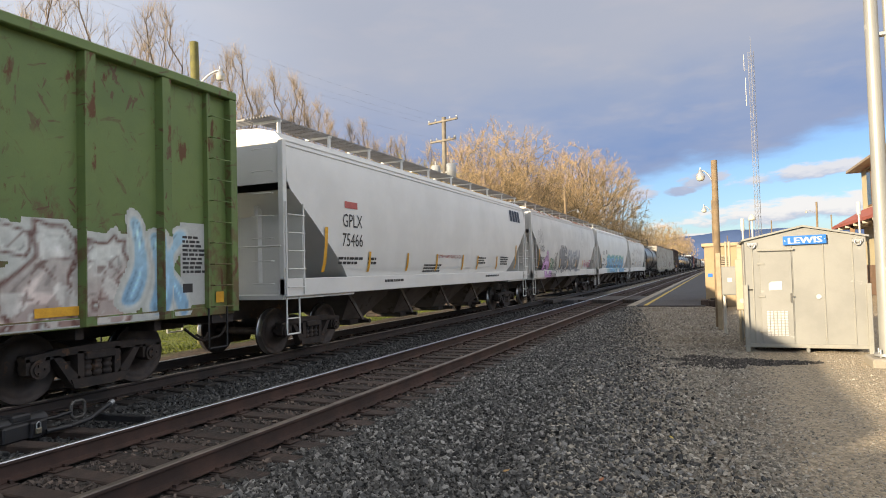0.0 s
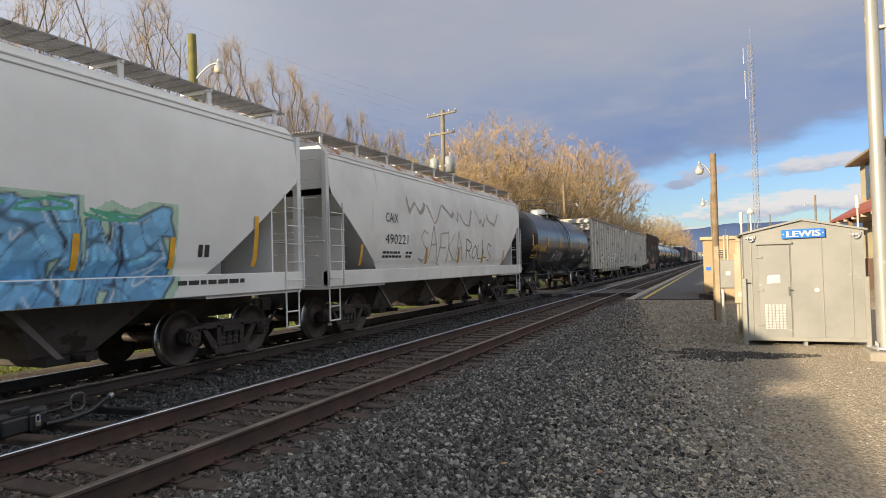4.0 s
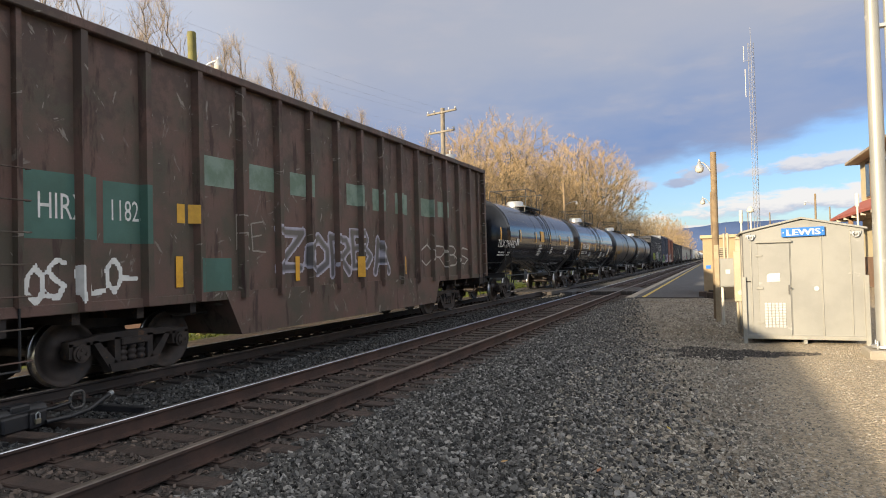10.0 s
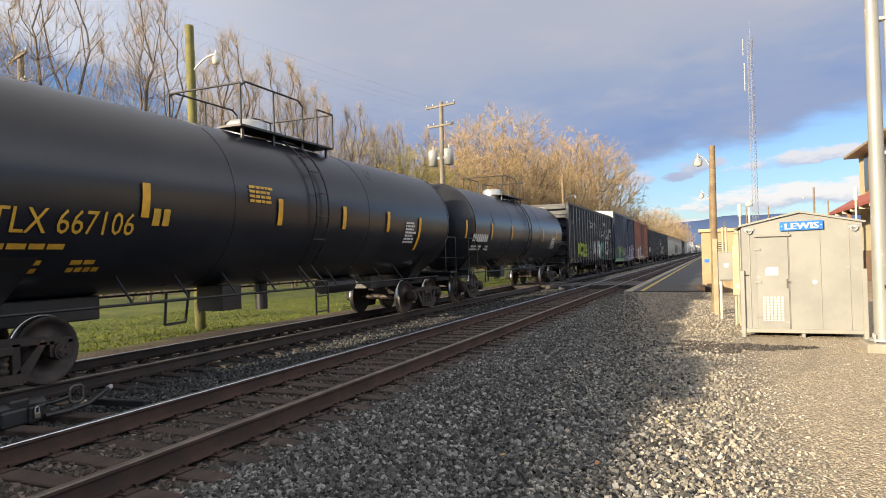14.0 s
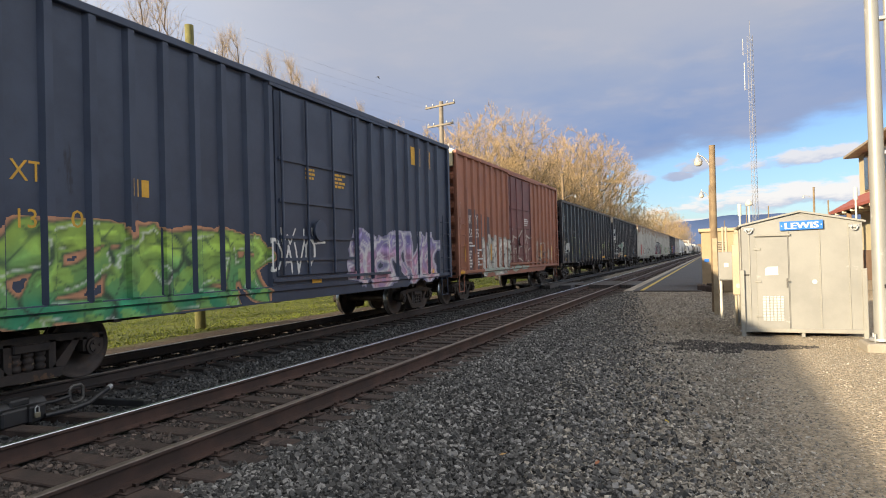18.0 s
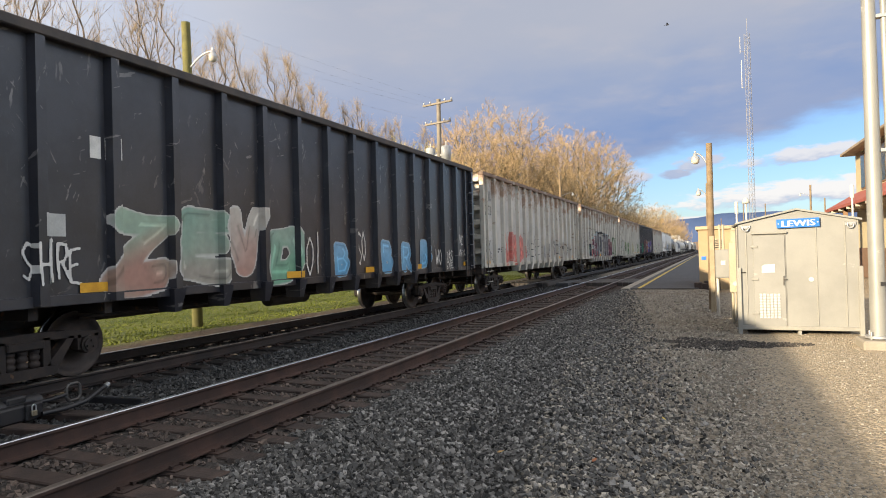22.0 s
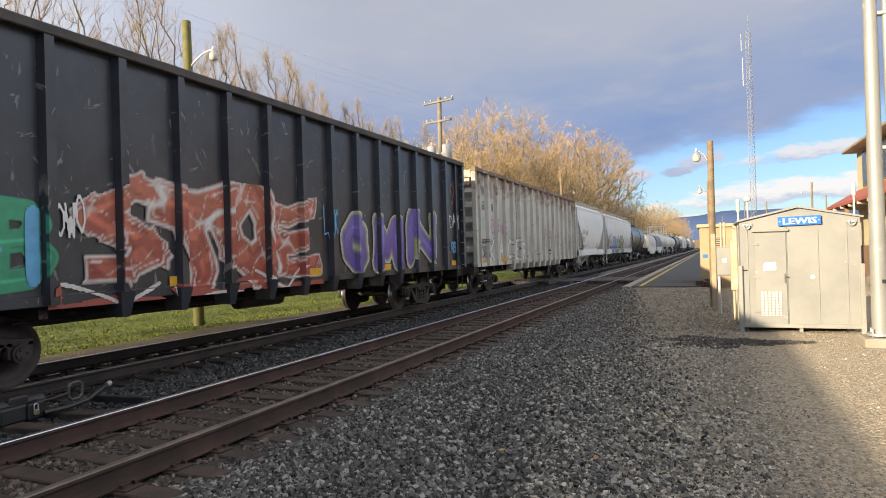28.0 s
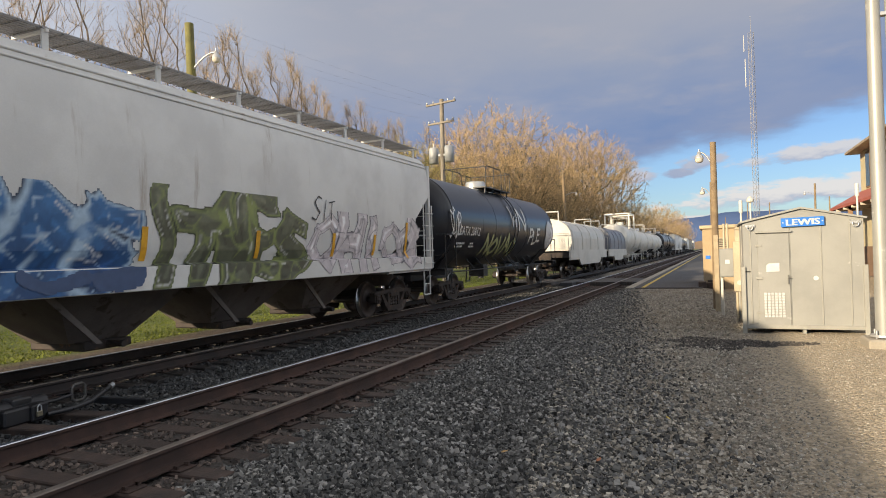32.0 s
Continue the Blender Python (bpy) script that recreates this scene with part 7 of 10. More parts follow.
car, half, sx, pos = gondola("gondola_car", "black ribbed gondola car with red-green and pale blue graffiti", 284.85, 302.92, P_BLACK, P_CHORD_B, 4.55, ribs=15, rib_w=0.13)
spray(car, sx, [block("Z", -5.63, -4.28, 1.12, 2.40, 0.19, (0.34, 0.19, 0.15), (0.26, 0.36, 0.28), (0.50, 0.50, 0.48), 0.025, WHITE, 0, 0.12), block("E", -4.38, -3.03, 1.12, 2.40, 0.19, (0.30, 0.28, 0.24), (0.20, 0.32, 0.26), (0.50, 0.50, 0.48), 0.025, WHITE, 0, 0.12), block("V", -3.28, -2.13, 1.12, 2.45, 0.19, (0.38, 0.22, 0.18), (0.42, 0.40, 0.36), (0.50, 0.50, 0.48), 0.025, WHITE, 0, 0.12), block("D", -2.13, -0.88, 1.12, 2.20, 0.19, (0.14, 0.32, 0.22), (0.24, 0.34, 0.28), (0.50, 0.50, 0.48), 0.025, WHITE, 0, 0.12), 
                block("B", 0.17, 0.92, 1.15, 2.00, 0.13, SKY, (0.16, 0.34, 0.52), (0.36, 0.42, 0.46), 0.015), block("B", 2.37, 3.12, 1.15, 2.02, 0.13, SKY, (0.16, 0.34, 0.52), (0.36, 0.42, 0.46), 0.015), block("R", 3.51, 4.22, 1.12, 2.00, 0.13, SKY, (0.16, 0.34, 0.52), (0.36, 0.42, 0.46), 0.015), block("B", 4.72, 5.37, 1.14, 1.98, 0.13, SKY, (0.16, 0.34, 0.52), (0.36, 0.42, 0.46), 0.015),
                tag("SHIRE", -6.69, 1.35, 0.78, 0.50, WHITE, 0.02, 0.04), tag("HR", -7.49, 1.50, 0.50, 0.50, WHITE, 0.02, 0.04), tag("OI", -0.88, 1.25, 0.60, 0.85, WHITE, 0.02, 0.04), tag("SO", 1.22, 1.45, 0.40, 0.70, WHITE, 0.02, 0.04), tag("JVC", 7.67, 1.90, 0.55, 0.30, WHITE, 0.02, 0.04), tag("WVIO", 7.72, 1.50, 0.70, 0.22, WHITE, 0.02, 0.04), tag("CRAS", 6.51, 1.35, 0.75, 0.35, WHITE, 0.02, 0.04), tag("SIE", 6.62, 1.15, 0.60, 0.20, WHITE, 0.02, 0.04), tag("WO", 5.81, 1.30, 0.50, 0.50, WHITE, 0.02, 0.04),
                tag("SABO", -8.3, 1.4, 0.8, 2.2, (0.4, 0.42, 0.4), 0.018, 0.08)])
lettering(car, lambda m: (bars(m, -8.0, 3.2, 0.7, 0.34, 2, sx, 1, 3), bars(m, -5.75, 3.0, 0.3, 0.3, 1, sx, 1, 5)))
patch(car, sx, -6.46, -6.12, 1.93, 2.22, P_PANEL_W)
reflectors(car, sx, (-5.95, -1.5, 1.6, 4.4, 8.2), 0.42, 0.13, 1.19)

# three pale gondolas
car, half, sx, pos = gondola("gondola_car", "dirty white ribbed gondola with rust stains and red block letters", 304.0, 322.17, P_WHITE2, P_CHORD_W, 4.58, ribs=15, rib_w=0.2, sheet=P_SHEET)
scars(car, half, pos, 4.58, 33)
DATUM[0] = -0.34
patch(car, sx, -8.33, -7.5, 2.95, 4.0, P_PANEL_W)
lettering(car, lambda m: (letters(m, "LEWX", -8.28, 3.55, 0.40, sx, 0, 0.76, 0.008), letters(m, "2003", -8.26, 3.02, 0.38, sx, 0, 0.70, 0.008), data_rows(m, -7.0, 1.7, sx, 0, 0.5, 8)))
spray(car, sx, [("URS", -5.9, 1.32, 2.6, 0.85, 0.20, (0.46, 0.11, 0.09), (0.42, 0.13, 0.11), (0.5, 0.25, 0.2), 0.02, WHITE, 0, 0.03), tag("BEK", -8.3, 1.6, 0.6, 0.5, INK, 0.03), tag("WAR", -8.3, 1.3, 0.8, 0.3, (0.2, 0.2, 0.22), 0.02),
                tag("NEB", -3.0, 1.4, 2.8, 0.7, INK, 0.02, 0.06), ("E", 0.3, 1.4, 0.6, 0.5, 0.07, GREY, GREY, (0.1, 0.1, 0.1), 0.03, WHITE, 0, 0.05), tag("BOA", 1.3, 1.4, 0.6, 0.6, (0.13, 0.13, 0.14), 0.035), tag("SXS", 2.3, 1.35, 0.5, 0.9, (0.1, 0.1, 0.1), 0.02),
                tag("OX", 3.1, 1.4, 0.6, 0.6, (0.13, 0.13, 0.13), 0.02), tag("ARK", 4.4, 1.7, 0.5, 0.4, INK, 0.02), tag("ETZ", 5.4, 1.45, 0.5, 0.5, (0.1, 0.1, 0.1), 0.018), tag("NO", 6.5, 1.6, 0.6, 0.35, INK, 0.02)])
reflectors(car, sx, (-8.25, 1.4, 3.9, 7.6), 0.45, 0.14, 1.19)

car, half, sx, pos = gondola("gondola_car", "rust-scarred white gondola with grey block letters and scrawled words", 323.2, 341.2, P_WHITE2, P_CHORD_W, 4.57, ribs=15, rib_w=0.2, sheet=P_SHEET)
scars(car, half, pos, 4.57, 34)
DATUM[0] = 0.0
lettering(car, lambda m: (letters(m, "FWTX", -8.26, 3.55, 0.36, sx, 0, 0.56), letters(m, "620", -8.14, 3.02, 0.34, sx, 0, 0.42), letters(m, "133", -7.24, 3.0, 0.34, sx, 0, 0.42)))
patch(car, sx, -6.3, -5.5, 3.28, 3.72, P_PANEL_W)
patch(car, sx, -8.28, -7.68, 2.94, 3.42, P_PANEL_W)
patch(car, sx, -7.3, -6.75, 2.92, 3.40, P_PANEL_W)
patch(car, sx, -6.3, -5.5, 1.24, 2.06, P_BRAND)
patch(car, sx, -6.3, -5.6, 1.42, 1.98, surf("green_box_paint", (0.03, 0.30, 0.15), (0.025, 0.25, 0.13), 2.0, 0.5, 0, 0.05), "bright green painted box", out=0.006)
spray(car, sx, [*[("-", y, 2.18 + dz, 0.72, 0.2, 0.42, (0.34, 0.42, 0.44), (0.36, 0.45, 0.47), INK, 0, WHITE, 0, 0.06) for y, dz in ((-5.0, -0.2), (-4.1, 0.1), (-3.0, 0.25), (-1.9, 0.22), (-0.8, 0.2), (0.3, 0.2), (1.4, 0.2), (2.5, 0.0))],
                *[("-", y, z, 0.85, 0.2, 0.44, c, d, INK, 0, WHITE, 0, 0.05) for y, zz, c, d in ((-5.1, 1.85, MAR, MAR2), (-4.15, 2.12, MAR, MAR2), (-3.05, 2.28, SMK, SMK2), (-1.95, 2.26, SMK, SMK2), (-0.85, 2.24, SMK, SMK2), (0.25, 2.24, SMK, SMK2), (1.35, 2.24, SMK, SMK2), (2.4, 2.0, MAR, MAR2), (3.2, 1.8, MAR, MAR2)) for z in (1.45, zz)],
                block("B", -2.85, -2.05, 1.30, 2.75, 0.13, (0.10, 0.105, 0.12), (0.13, 0.135, 0.15), (0.50, 0.50, 0.50), 0.05), block("D", -1.70, -0.90, 1.30, 2.70, 0.13, (0.10, 0.105, 0.12), (0.13, 0.135, 0.15), (0.50, 0.50, 0.50), 0.05), block("B", -0.60, 0.15, 1.30, 2.70, 0.13, (0.10, 0.105, 0.12), (0.13, 0.135, 0.15), (0.50, 0.50, 0.50), 0.05), block("B", 0.50, 1.25, 1.30, 2.70, 0.13, (0.10, 0.105, 0.12), (0.13, 0.135, 0.15), (0.50, 0.50, 0.50), 0.05), block("Y", 1.65, 2.45, 1.30, 2.70, 0.13, (0.10, 0.105, 0.12), (0.13, 0.135, 0.15), (0.50, 0.50, 0.50), 0.05),
                block("I", -5.42, -5.10, 1.17, 1.62, 0.13, (0.42, 0.07, 0.09), (0.42, 0.08, 0.10), INK, 0), block("I", -4.31, -3.99, 1.17, 1.62, 0.13, (0.42, 0.07, 0.09), (0.42, 0.08, 0.10), INK, 0), block("I", -3.19, -2.87, 1.17, 1.62, 0.13, (0.42, 0.07, 0.09), (0.42, 0.08, 0.10), INK, 0), block("I", -2.07, -1.75, 1.17, 1.62, 0.13, (0.42, 0.07, 0.09), (0.42, 0.08, 0.10), INK, 0), block("I", -0.96, -0.64, 1.17, 1.62, 0.13, (0.42, 0.07, 0.09), (0.42, 0.08, 0.10), INK, 0), block("I", 0.15, 0.47, 1.17, 1.62, 0.13, (0.42, 0.07, 0.09), (0.42, 0.08, 0.10), INK, 0), block("I", 1.27, 1.59, 1.17, 1.62, 0.13, (0.42, 0.07, 0.09), (0.42, 0.08, 0.10), INK, 0), block("I", 2.38, 2.70, 1.17, 1.62, 0.13, (0.42, 0.07, 0.09), (0.42, 0.08, 0.10), INK, 0), block("I", 3.50, 3.82, 1.17, 1.62, 0.13, (0.42, 0.07, 0.09), (0.42, 0.08, 0.10), INK, 0),
                ("BB", 5.3, 1.45, 1.8, 0.9, 0.12, (0.13, 0.18, 0.11), (0.18, 0.24, 0.15), (0.45, 0.46, 0.42), 0.05, (0.10, 0.16, 0.08), 0.12, 0.03),
                tag("MERRY", -5.15, 2.05, 0.6, 0.2, WHITE, 0.02), tag("XMAS", -5.15, 1.7, 0.6, 0.2, WHITE, 0.02), tag("EVERYONE", -5.15, 1.4, 0.62, 0.2, WHITE, 0.016),
                tag("WISH", -4.0, 2.3, 0.55, 0.24, WHITE, 0.022), tag("YOU", -3.9, 1.98, 0.4, 0.22, WHITE, 0.022), tag("WERE", -4.0, 1.65, 0.55, 0.24, WHITE, 0.022), tag("HERE", -4.0, 1.32, 0.5, 0.22, WHITE, 0.022),
                tag("HE", -6.05, 3.0, 0.3, 0.2, INK, 0.02), tag("KNOWS", -6.3, 2.72, 0.65, 0.2, INK, 0.018), tag("WHEN", -6.2, 2.48, 0.55, 0.18, INK, 0.018), tag("YOUR", -6.1, 2.28, 0.5, 0.16, INK, 0.018),
                tag("HE", -5.05, 2.95, 0.35, 0.24, INK, 0.022), tag("KNOWS", -5.15, 2.6, 0.62, 0.22, INK, 0.018), tag("IF", -4.0, 2.9, 0.2, 0.22, INK, 0.018), tag("YOU", -3.7, 2.9, 0.4, 0.22, INK, 0.018), tag("BEEN", -2.8, 2.8, 0.35, 0.22, INK, 0.016), tag("BAD", -2.4, 2.8, 0.3, 0.22, INK, 0.016),
                tag("OR", -1.6, 2.75, 0.25, 0.22, INK, 0.016), tag("GOOD", -1.25, 2.75, 0.45, 0.22, INK, 0.016), tag("SO", -0.3, 2.7, 0.25, 0.22, INK, 0.016), tag("BE", 0.05, 2.7, 0.25, 0.22, INK, 0.016), tag("GOOD", 1.0, 2.7, 0.55, 0.22, INK, 0.016), tag("AS", 2.2, 2.7, 0.3, 0.22, INK, 0.016), tag("OQB", -6.2, 1.56, 0.5, 0.26, (0.03, 0.10, 0.06), 0.03), tag("HE", -8.1, 2.6, 0.3, 0.2, INK, 0.022), tag("SEES", -8.2, 2.32, 0.5, 0.2, INK, 0.02), tag("WHEN", -8.2, 2.04, 0.5, 0.2, INK, 0.02), tag("YOUR", -8.2, 1.76, 0.5, 0.18, INK, 0.02), tag("MERRY", -7.2, 2.2, 0.5, 0.14, INK, 0.014), tag("EVERYONE", -7.2, 1.92, 0.55, 0.13, INK, 0.012)])
reflectors(car, sx, (-6.3, -3.9, -1.5, 2.3), 0.42, 0.13, 1.19)

car, half, sx, pos = gondola("gondola_car", "weathered white gondola with green sprayed letters low on the side", 342.2, 359.8, P_WHITE2, P_CHORD_W, 4.57, ribs=15, rib_w=0.2, sheet=P_SHEET)
scars(car, half, pos, 4.57, 35)
DATUM[0] = -0.75
spray(car, sx, [("DUSK", -8.0, 1.5, 3.0, 1.2, 0.05, (0.36, 0.36, 0.33), (0.42, 0.42, 0.38), (0.15, 0.15, 0.15), 0.025, WHITE, 0, 0.06), ("BREAK", -4.4, 1.4, 4.8, 0.75, 0.15, (0.08, 0.17, 0.08), (0.17, 0.25, 0.12), (0.06, 0.09, 0.06), 0.02, WHITE, 0, 0.08),
                ("BO", 1.2, 1.4, 1.6, 0.8, 0.16, (0.30, 0.27, 0.08), (0.34, 0.31, 0.12), INK, 0.02, WHITE, 0, 0.06), ("A", 5.2, 1.45, 1.0, 0.8, 0.10, WHITE, WHITE, INK, 0.05, WHITE, 0, 0.04), ("O", 6.7, 1.35, 1.3, 1.0, 0.28, (0.16, 0.24, 0.12), (0.3, 0.36, 0.26), INK, 0.03, WHITE, 0, 0.04),
                tag("ME", 6.95, 1.95, 0.35, 0.16, INK, 0.02), tag("MISS", 6.85, 1.7, 0.5, 0.16, INK, 0.02), tag("YOU", 6.9, 1.45, 0.4, 0.16, INK, 0.02), tag("DB", 8.2, 1.9, 0.4, 0.3, (0.1, 0.1, 0.1), 0.02)])
lettering(car, lambda m: (bars(m, -8.2, 3.5, 0.7, 0.34, 2, sx, 0, 3),))
reflectors(car, sx, (-8.1, -4.0, 1.6, 4.5, 7.5), 0.42, 0.13, 1.19)

# black gondola with red and purple pieces
car, half, sx, pos = gondola("gondola_car", "black ribbed gondola car with red, purple, green and blue graffiti", 360.8, 378.87, P_BLACK, P_CHORD_B, 4.57, ribs=15, rib_w=0.13)
lettering(car, lambda m: (letters(m, "CDEX", -8.38, 3.34, 0.34, sx, 1, 0.72), letters(m, "16244", -8.36, 2.80, 0.32, sx, 1, 0.76), bars(m, -6.5, 3.1, 0.25, 0.25, 1, sx, 1, 5)))
spray(car, sx, [("D", -8.35, 1.45, 0.8, 0.7, 0.30, SKY, (0.12, 0.32, 0.52), SKY, 0, WHITE, 0, 0.01), tag("WISH", -8.3, 2.12, 0.6, 0.15, INK, 0.016), tag("YOU", -8.2, 1.88, 0.5, 0.15, INK, 0.016), tag("WERE", -8.3, 1.64, 0.6, 0.15, INK, 0.016), tag("HERE", -8.3, 1.42, 0.6, 0.15, INK, 0.016),
                ("B", -7.15, 1.4, 0.75, 0.95, 0.14, GRN, (0.04, 0.26, 0.14), INK, 0.01, WHITE, 0, 0.02), ("B", -6.1, 1.4, 0.65, 0.95, 0.14, GRN, (0.04, 0.26, 0.14), INK, 0.01, WHITE, 0, 0.02), tag("I-I", -7.45, 1.4, 2.2, 0.7, SKY, 0.06, 0.01),
                ("STOE", -4.89, 1.30, 5.25, 1.22, 0.24, (0.24, 0.045, 0.03), (0.33, 0.10, 0.06), (0.52, 0.50, 0.48), 0.045, (0.06, 0.02, 0.02), 0.03, 0.06), tag("LVL", -5.54, 0.98, 6.2, 0.25, (0.26, 0.06, 0.045), 0.09, 0.06), tag("VLV", -5.34, 0.95, 5.6, 0.35, (0.5, 0.48, 0.46), 0.03, 0.08),
                block("O", 1.31, 2.81, 1.15, 2.60, 0.24, (0.11, 0.07, 0.27), (0.17, 0.13, 0.36), (0.33, 0.35, 0.10), 0.05, (0.48, 0.48, 0.46), 0.03, 0.08), block("M", 2.66, 4.66, 1.15, 2.80, 0.24, (0.11, 0.07, 0.27), (0.17, 0.13, 0.36), (0.33, 0.35, 0.10), 0.05, (0.48, 0.48, 0.46), 0.03, 0.08), block("N", 4.56, 7.06, 1.15, 2.75, 0.24, (0.11, 0.07, 0.27), (0.17, 0.13, 0.36), (0.33, 0.35, 0.10), 0.05, (0.48, 0.48, 0.46), 0.03, 0.08),
                block("I", -5.74, -5.49, 1.2, 2.3, 0.09, SKY, (0.12, 0.34, 0.56), SKY, 0), tag("LJO", 0.75, 2.0, 0.4, 0.6, SKY, 0.02), tag("OWO", -5.34, 1.95, 0.45, 0.45, WHITE, 0.016), tag("SU", 8.0, 3.2, 0.6, 0.6, (0.30, 0.10, 0.07), 0.025), tag("DAM", 7.9, 2.4, 0.8, 0.4, WHITE, 0.02), tag("RB", 8.0, 1.6, 0.4, 0.3, SKY, 0.03), tag("DB", -8.85, 1.6, 0.3, 0.5, WHITE, 0.02)])
reflectors(car, sx, (-8.15, -3.5, 0.2, 3.4, 8.0), 0.42, 0.15, 1.18)

# pale gondola with outlined letters
car, half, sx, pos = gondola("gondola_car", "dirty white gondola with white outlined letters and rusty ends", 380.0, 397.95, P_WHITE2, P_CHORD_W, 4.57, ribs=15, rib_w=0.2, sheet=P_SHEET)
scars(car, half, pos, 4.57, 36)
lettering(car, lambda m: (letters(m, "LEWX", -8.36, 3.62, 0.38, sx, 0, 0.68, 0.008), letters(m, "2160", -8.37, 3.10, 0.37, sx, 0, 0.66, 0.008), bars(m, -6.9, 3.1, 0.2, 0.3, 1, sx, 0, 4)))
patch(car, sx, -8.32, -7.67, 2.38, 2.8, surf("pale_aqua_patch", (0.33, 0.42, 0.38), None, 3, 0.6))
spray(car, sx, [block("K", -7.25, -6.58, 1.12, 2.10, 0.075, WHITE, WHITE, INK, 0.035), block("A", -6.12, -5.43, 1.12, 2.10, 0.075, WHITE, WHITE, INK, 0.035), block("C", -4.98, -4.33, 1.12, 2.10, 0.075, WHITE, WHITE, INK, 0.035), block("E", -3.83, -3.23, 1.12, 2.10, 0.075, WHITE, WHITE, INK, 0.035), block("R", -2.78, -2.12, 1.15, 2.12, 0.075, WHITE, WHITE, INK, 0.035),
                tag("BE", -7.0, 2.3, 0.9, 0.5, (0.36, 0.15, 0.32), 0.025), tag("NE", -5.9, 2.2, 0.7, 0.5, (0.36, 0.15, 0.32), 0.02), tag("I", -3.68, 1.95, 0.2, 2.2, INK, 0.03, 0.05),
                tag("KACER", -8.2, 1.9, 0.65, 0.14, INK, 0.018), tag("REN", -8.15, 1.65, 0.5, 0.14, INK, 0.016), tag("LADS", -8.15, 1.38, 0.6, 0.16, INK, 0.016), tag("SOB", -2.0, 1.5, 1.2, 0.7, (0.2, 0.2, 0.2), 0.016),
                tag("IHXS", 1.02, 2.25, 0.72, 0.42, PLUM, 0.035, 0.05), tag("VOI", 1.1, 1.3, 0.62, 1.0, (0.10, 0.10, 0.11), 0.016, 0.06), tag("UEJ", 2.22, 2.1, 0.5, 0.4, PLUM, 0.026, 0.06), tag("SE", 2.3, 1.72, 0.5, 0.3, PLUM, 0.024, 0.08), tag("I", 2.86, 1.8, 0.05, 0.9, PLUM, 0.02, 0.05),
                tag("O", 3.62, 2.52, 0.14, 0.2, PLUM, 0.026), tag("JWB", 3.36, 2.05, 0.5, 0.35, PLUM, 0.028, 0.07), tag("RS", 3.5, 1.75, 0.5, 0.32, PLUM, 0.022, 0.08), tag("BE", 4.5, 1.85, 0.42, 0.65, PLUM, 0.035, 0.06), tag("MX", 5.62, 1.85, 0.6, 0.55, (0.24, 0.14, 0.28), 0.022, 0.08),
                tag("KB", 6.78, 2.05, 0.42, 0.5, PLUM, 0.03, 0.08), tag("VR", 6.85, 1.6, 0.5, 0.4, PLUM, 0.024, 0.08), tag("AO", 7.85, 1.9, 0.45, 0.75, (0.36, 0.18, 0.28), 0.026, 0.06), tag("S", 1.93, 1.4, 0.14, 0.26, INK, 0.016), tag("8", 0.25, 1.3, 0.32, 1.0, INK, 0.03, 0.05)])
patch(car, sx, 4.5, 4.85, 1.44, 1.70, P_BRAND)
number_board(car, half, 4.57, "LEWX 2160")
reflectors(car, sx, (-8.2, -5.8, -3.4, 1.0, 4.2, 7.7), 0.42, 0.15, 1.18)

# two covered hoppers
car, half, sx = hopper("covered_hopper", "short clean white two-bay covered hopper car", 398.6, 408.9, P_HOP, P_HOP, top=4.55, bays=2, inset=1.55)
lettering(car, lambda m: (letters(m, "CRDX", -3.6, 2.56, 0.30, sx, 0, 0.78), letters(m, "23382", -3.68, 2.07, 0.28, sx, 0, 0.84), data_rows(m, -3.7, 1.78, sx, 0, 0.8, 6), bars(m, -2.3, 2.5, 0.25, 0.28, 1, sx, 0, 2), bars(m, 1.8, 1.9, 0.6, 0.05, 4, sx, 0, 12)))
reflectors(car, sx, (-3.9, 3.7), 0.12, 0.95, 1.68)
reflectors(car, sx, (-1.55, 0.6, 2.4), 0.10, 0.48, 1.68)

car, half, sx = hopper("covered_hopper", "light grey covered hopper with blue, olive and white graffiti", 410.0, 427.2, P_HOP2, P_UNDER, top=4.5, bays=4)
lettering(car, lambda m: (letters(m, "ACFX", -6.36, 2.52, 0.30, sx, 0, 0.72), letters(m, "97387", -6.4, 2.05, 0.28, sx, 0, 0.80), data_rows(m, -6.4, 1.75, sx, 0, 0.9, 6)))
spray(car, sx, [("JNOS", -5.5, 1.25, 3.7, 1.05, 0.20, (0.015, 0.05, 0.14), (0.03, 0.11, 0.26), (0.33, 0.44, 0.55), 0.05, (0.02, 0.03, 0.06), 0.02, 0.10), ("ITVES", -1.6, 1.28, 3.9, 1.15, 0.19, (0.06, 0.065, 0.045), (0.10, 0.105, 0.07), (0.20, 0.24, 0.08), 0.035, INK, 0.02, 0.10),
                ("OHICO", 2.7, 1.45, 4.9, 0.9, 0.16, (0.48, 0.44, 0.46), (0.46, 0.42, 0.43), (0.07, 0.07, 0.09), 0.02, WHITE, 0, 0.06), tag("MUL", -6.9, 2.35, 0.6, 0.3, (0.03, 0.06, 0.20), 0.025), tag("JOSEH", -6.8, 1.85, 0.8, 0.4, (0.03, 0.06, 0.20), 0.022),
                tag("WOES", -6.0, 1.75, 0.9, 0.6, (0.40, 0.12, 0.18), 0.025, 0.1), tag("VIVO", -5.4, 1.3, 3.9, 0.15, (0.04, 0.07, 0.15), 0.08, 0.1), tag("SIT", 2.6, 2.4, 0.9, 0.4, INK, 0.015, 0.08)])
reflectors(car, sx, (-7.0, 6.9), 0.12, 0.95, 1.5)
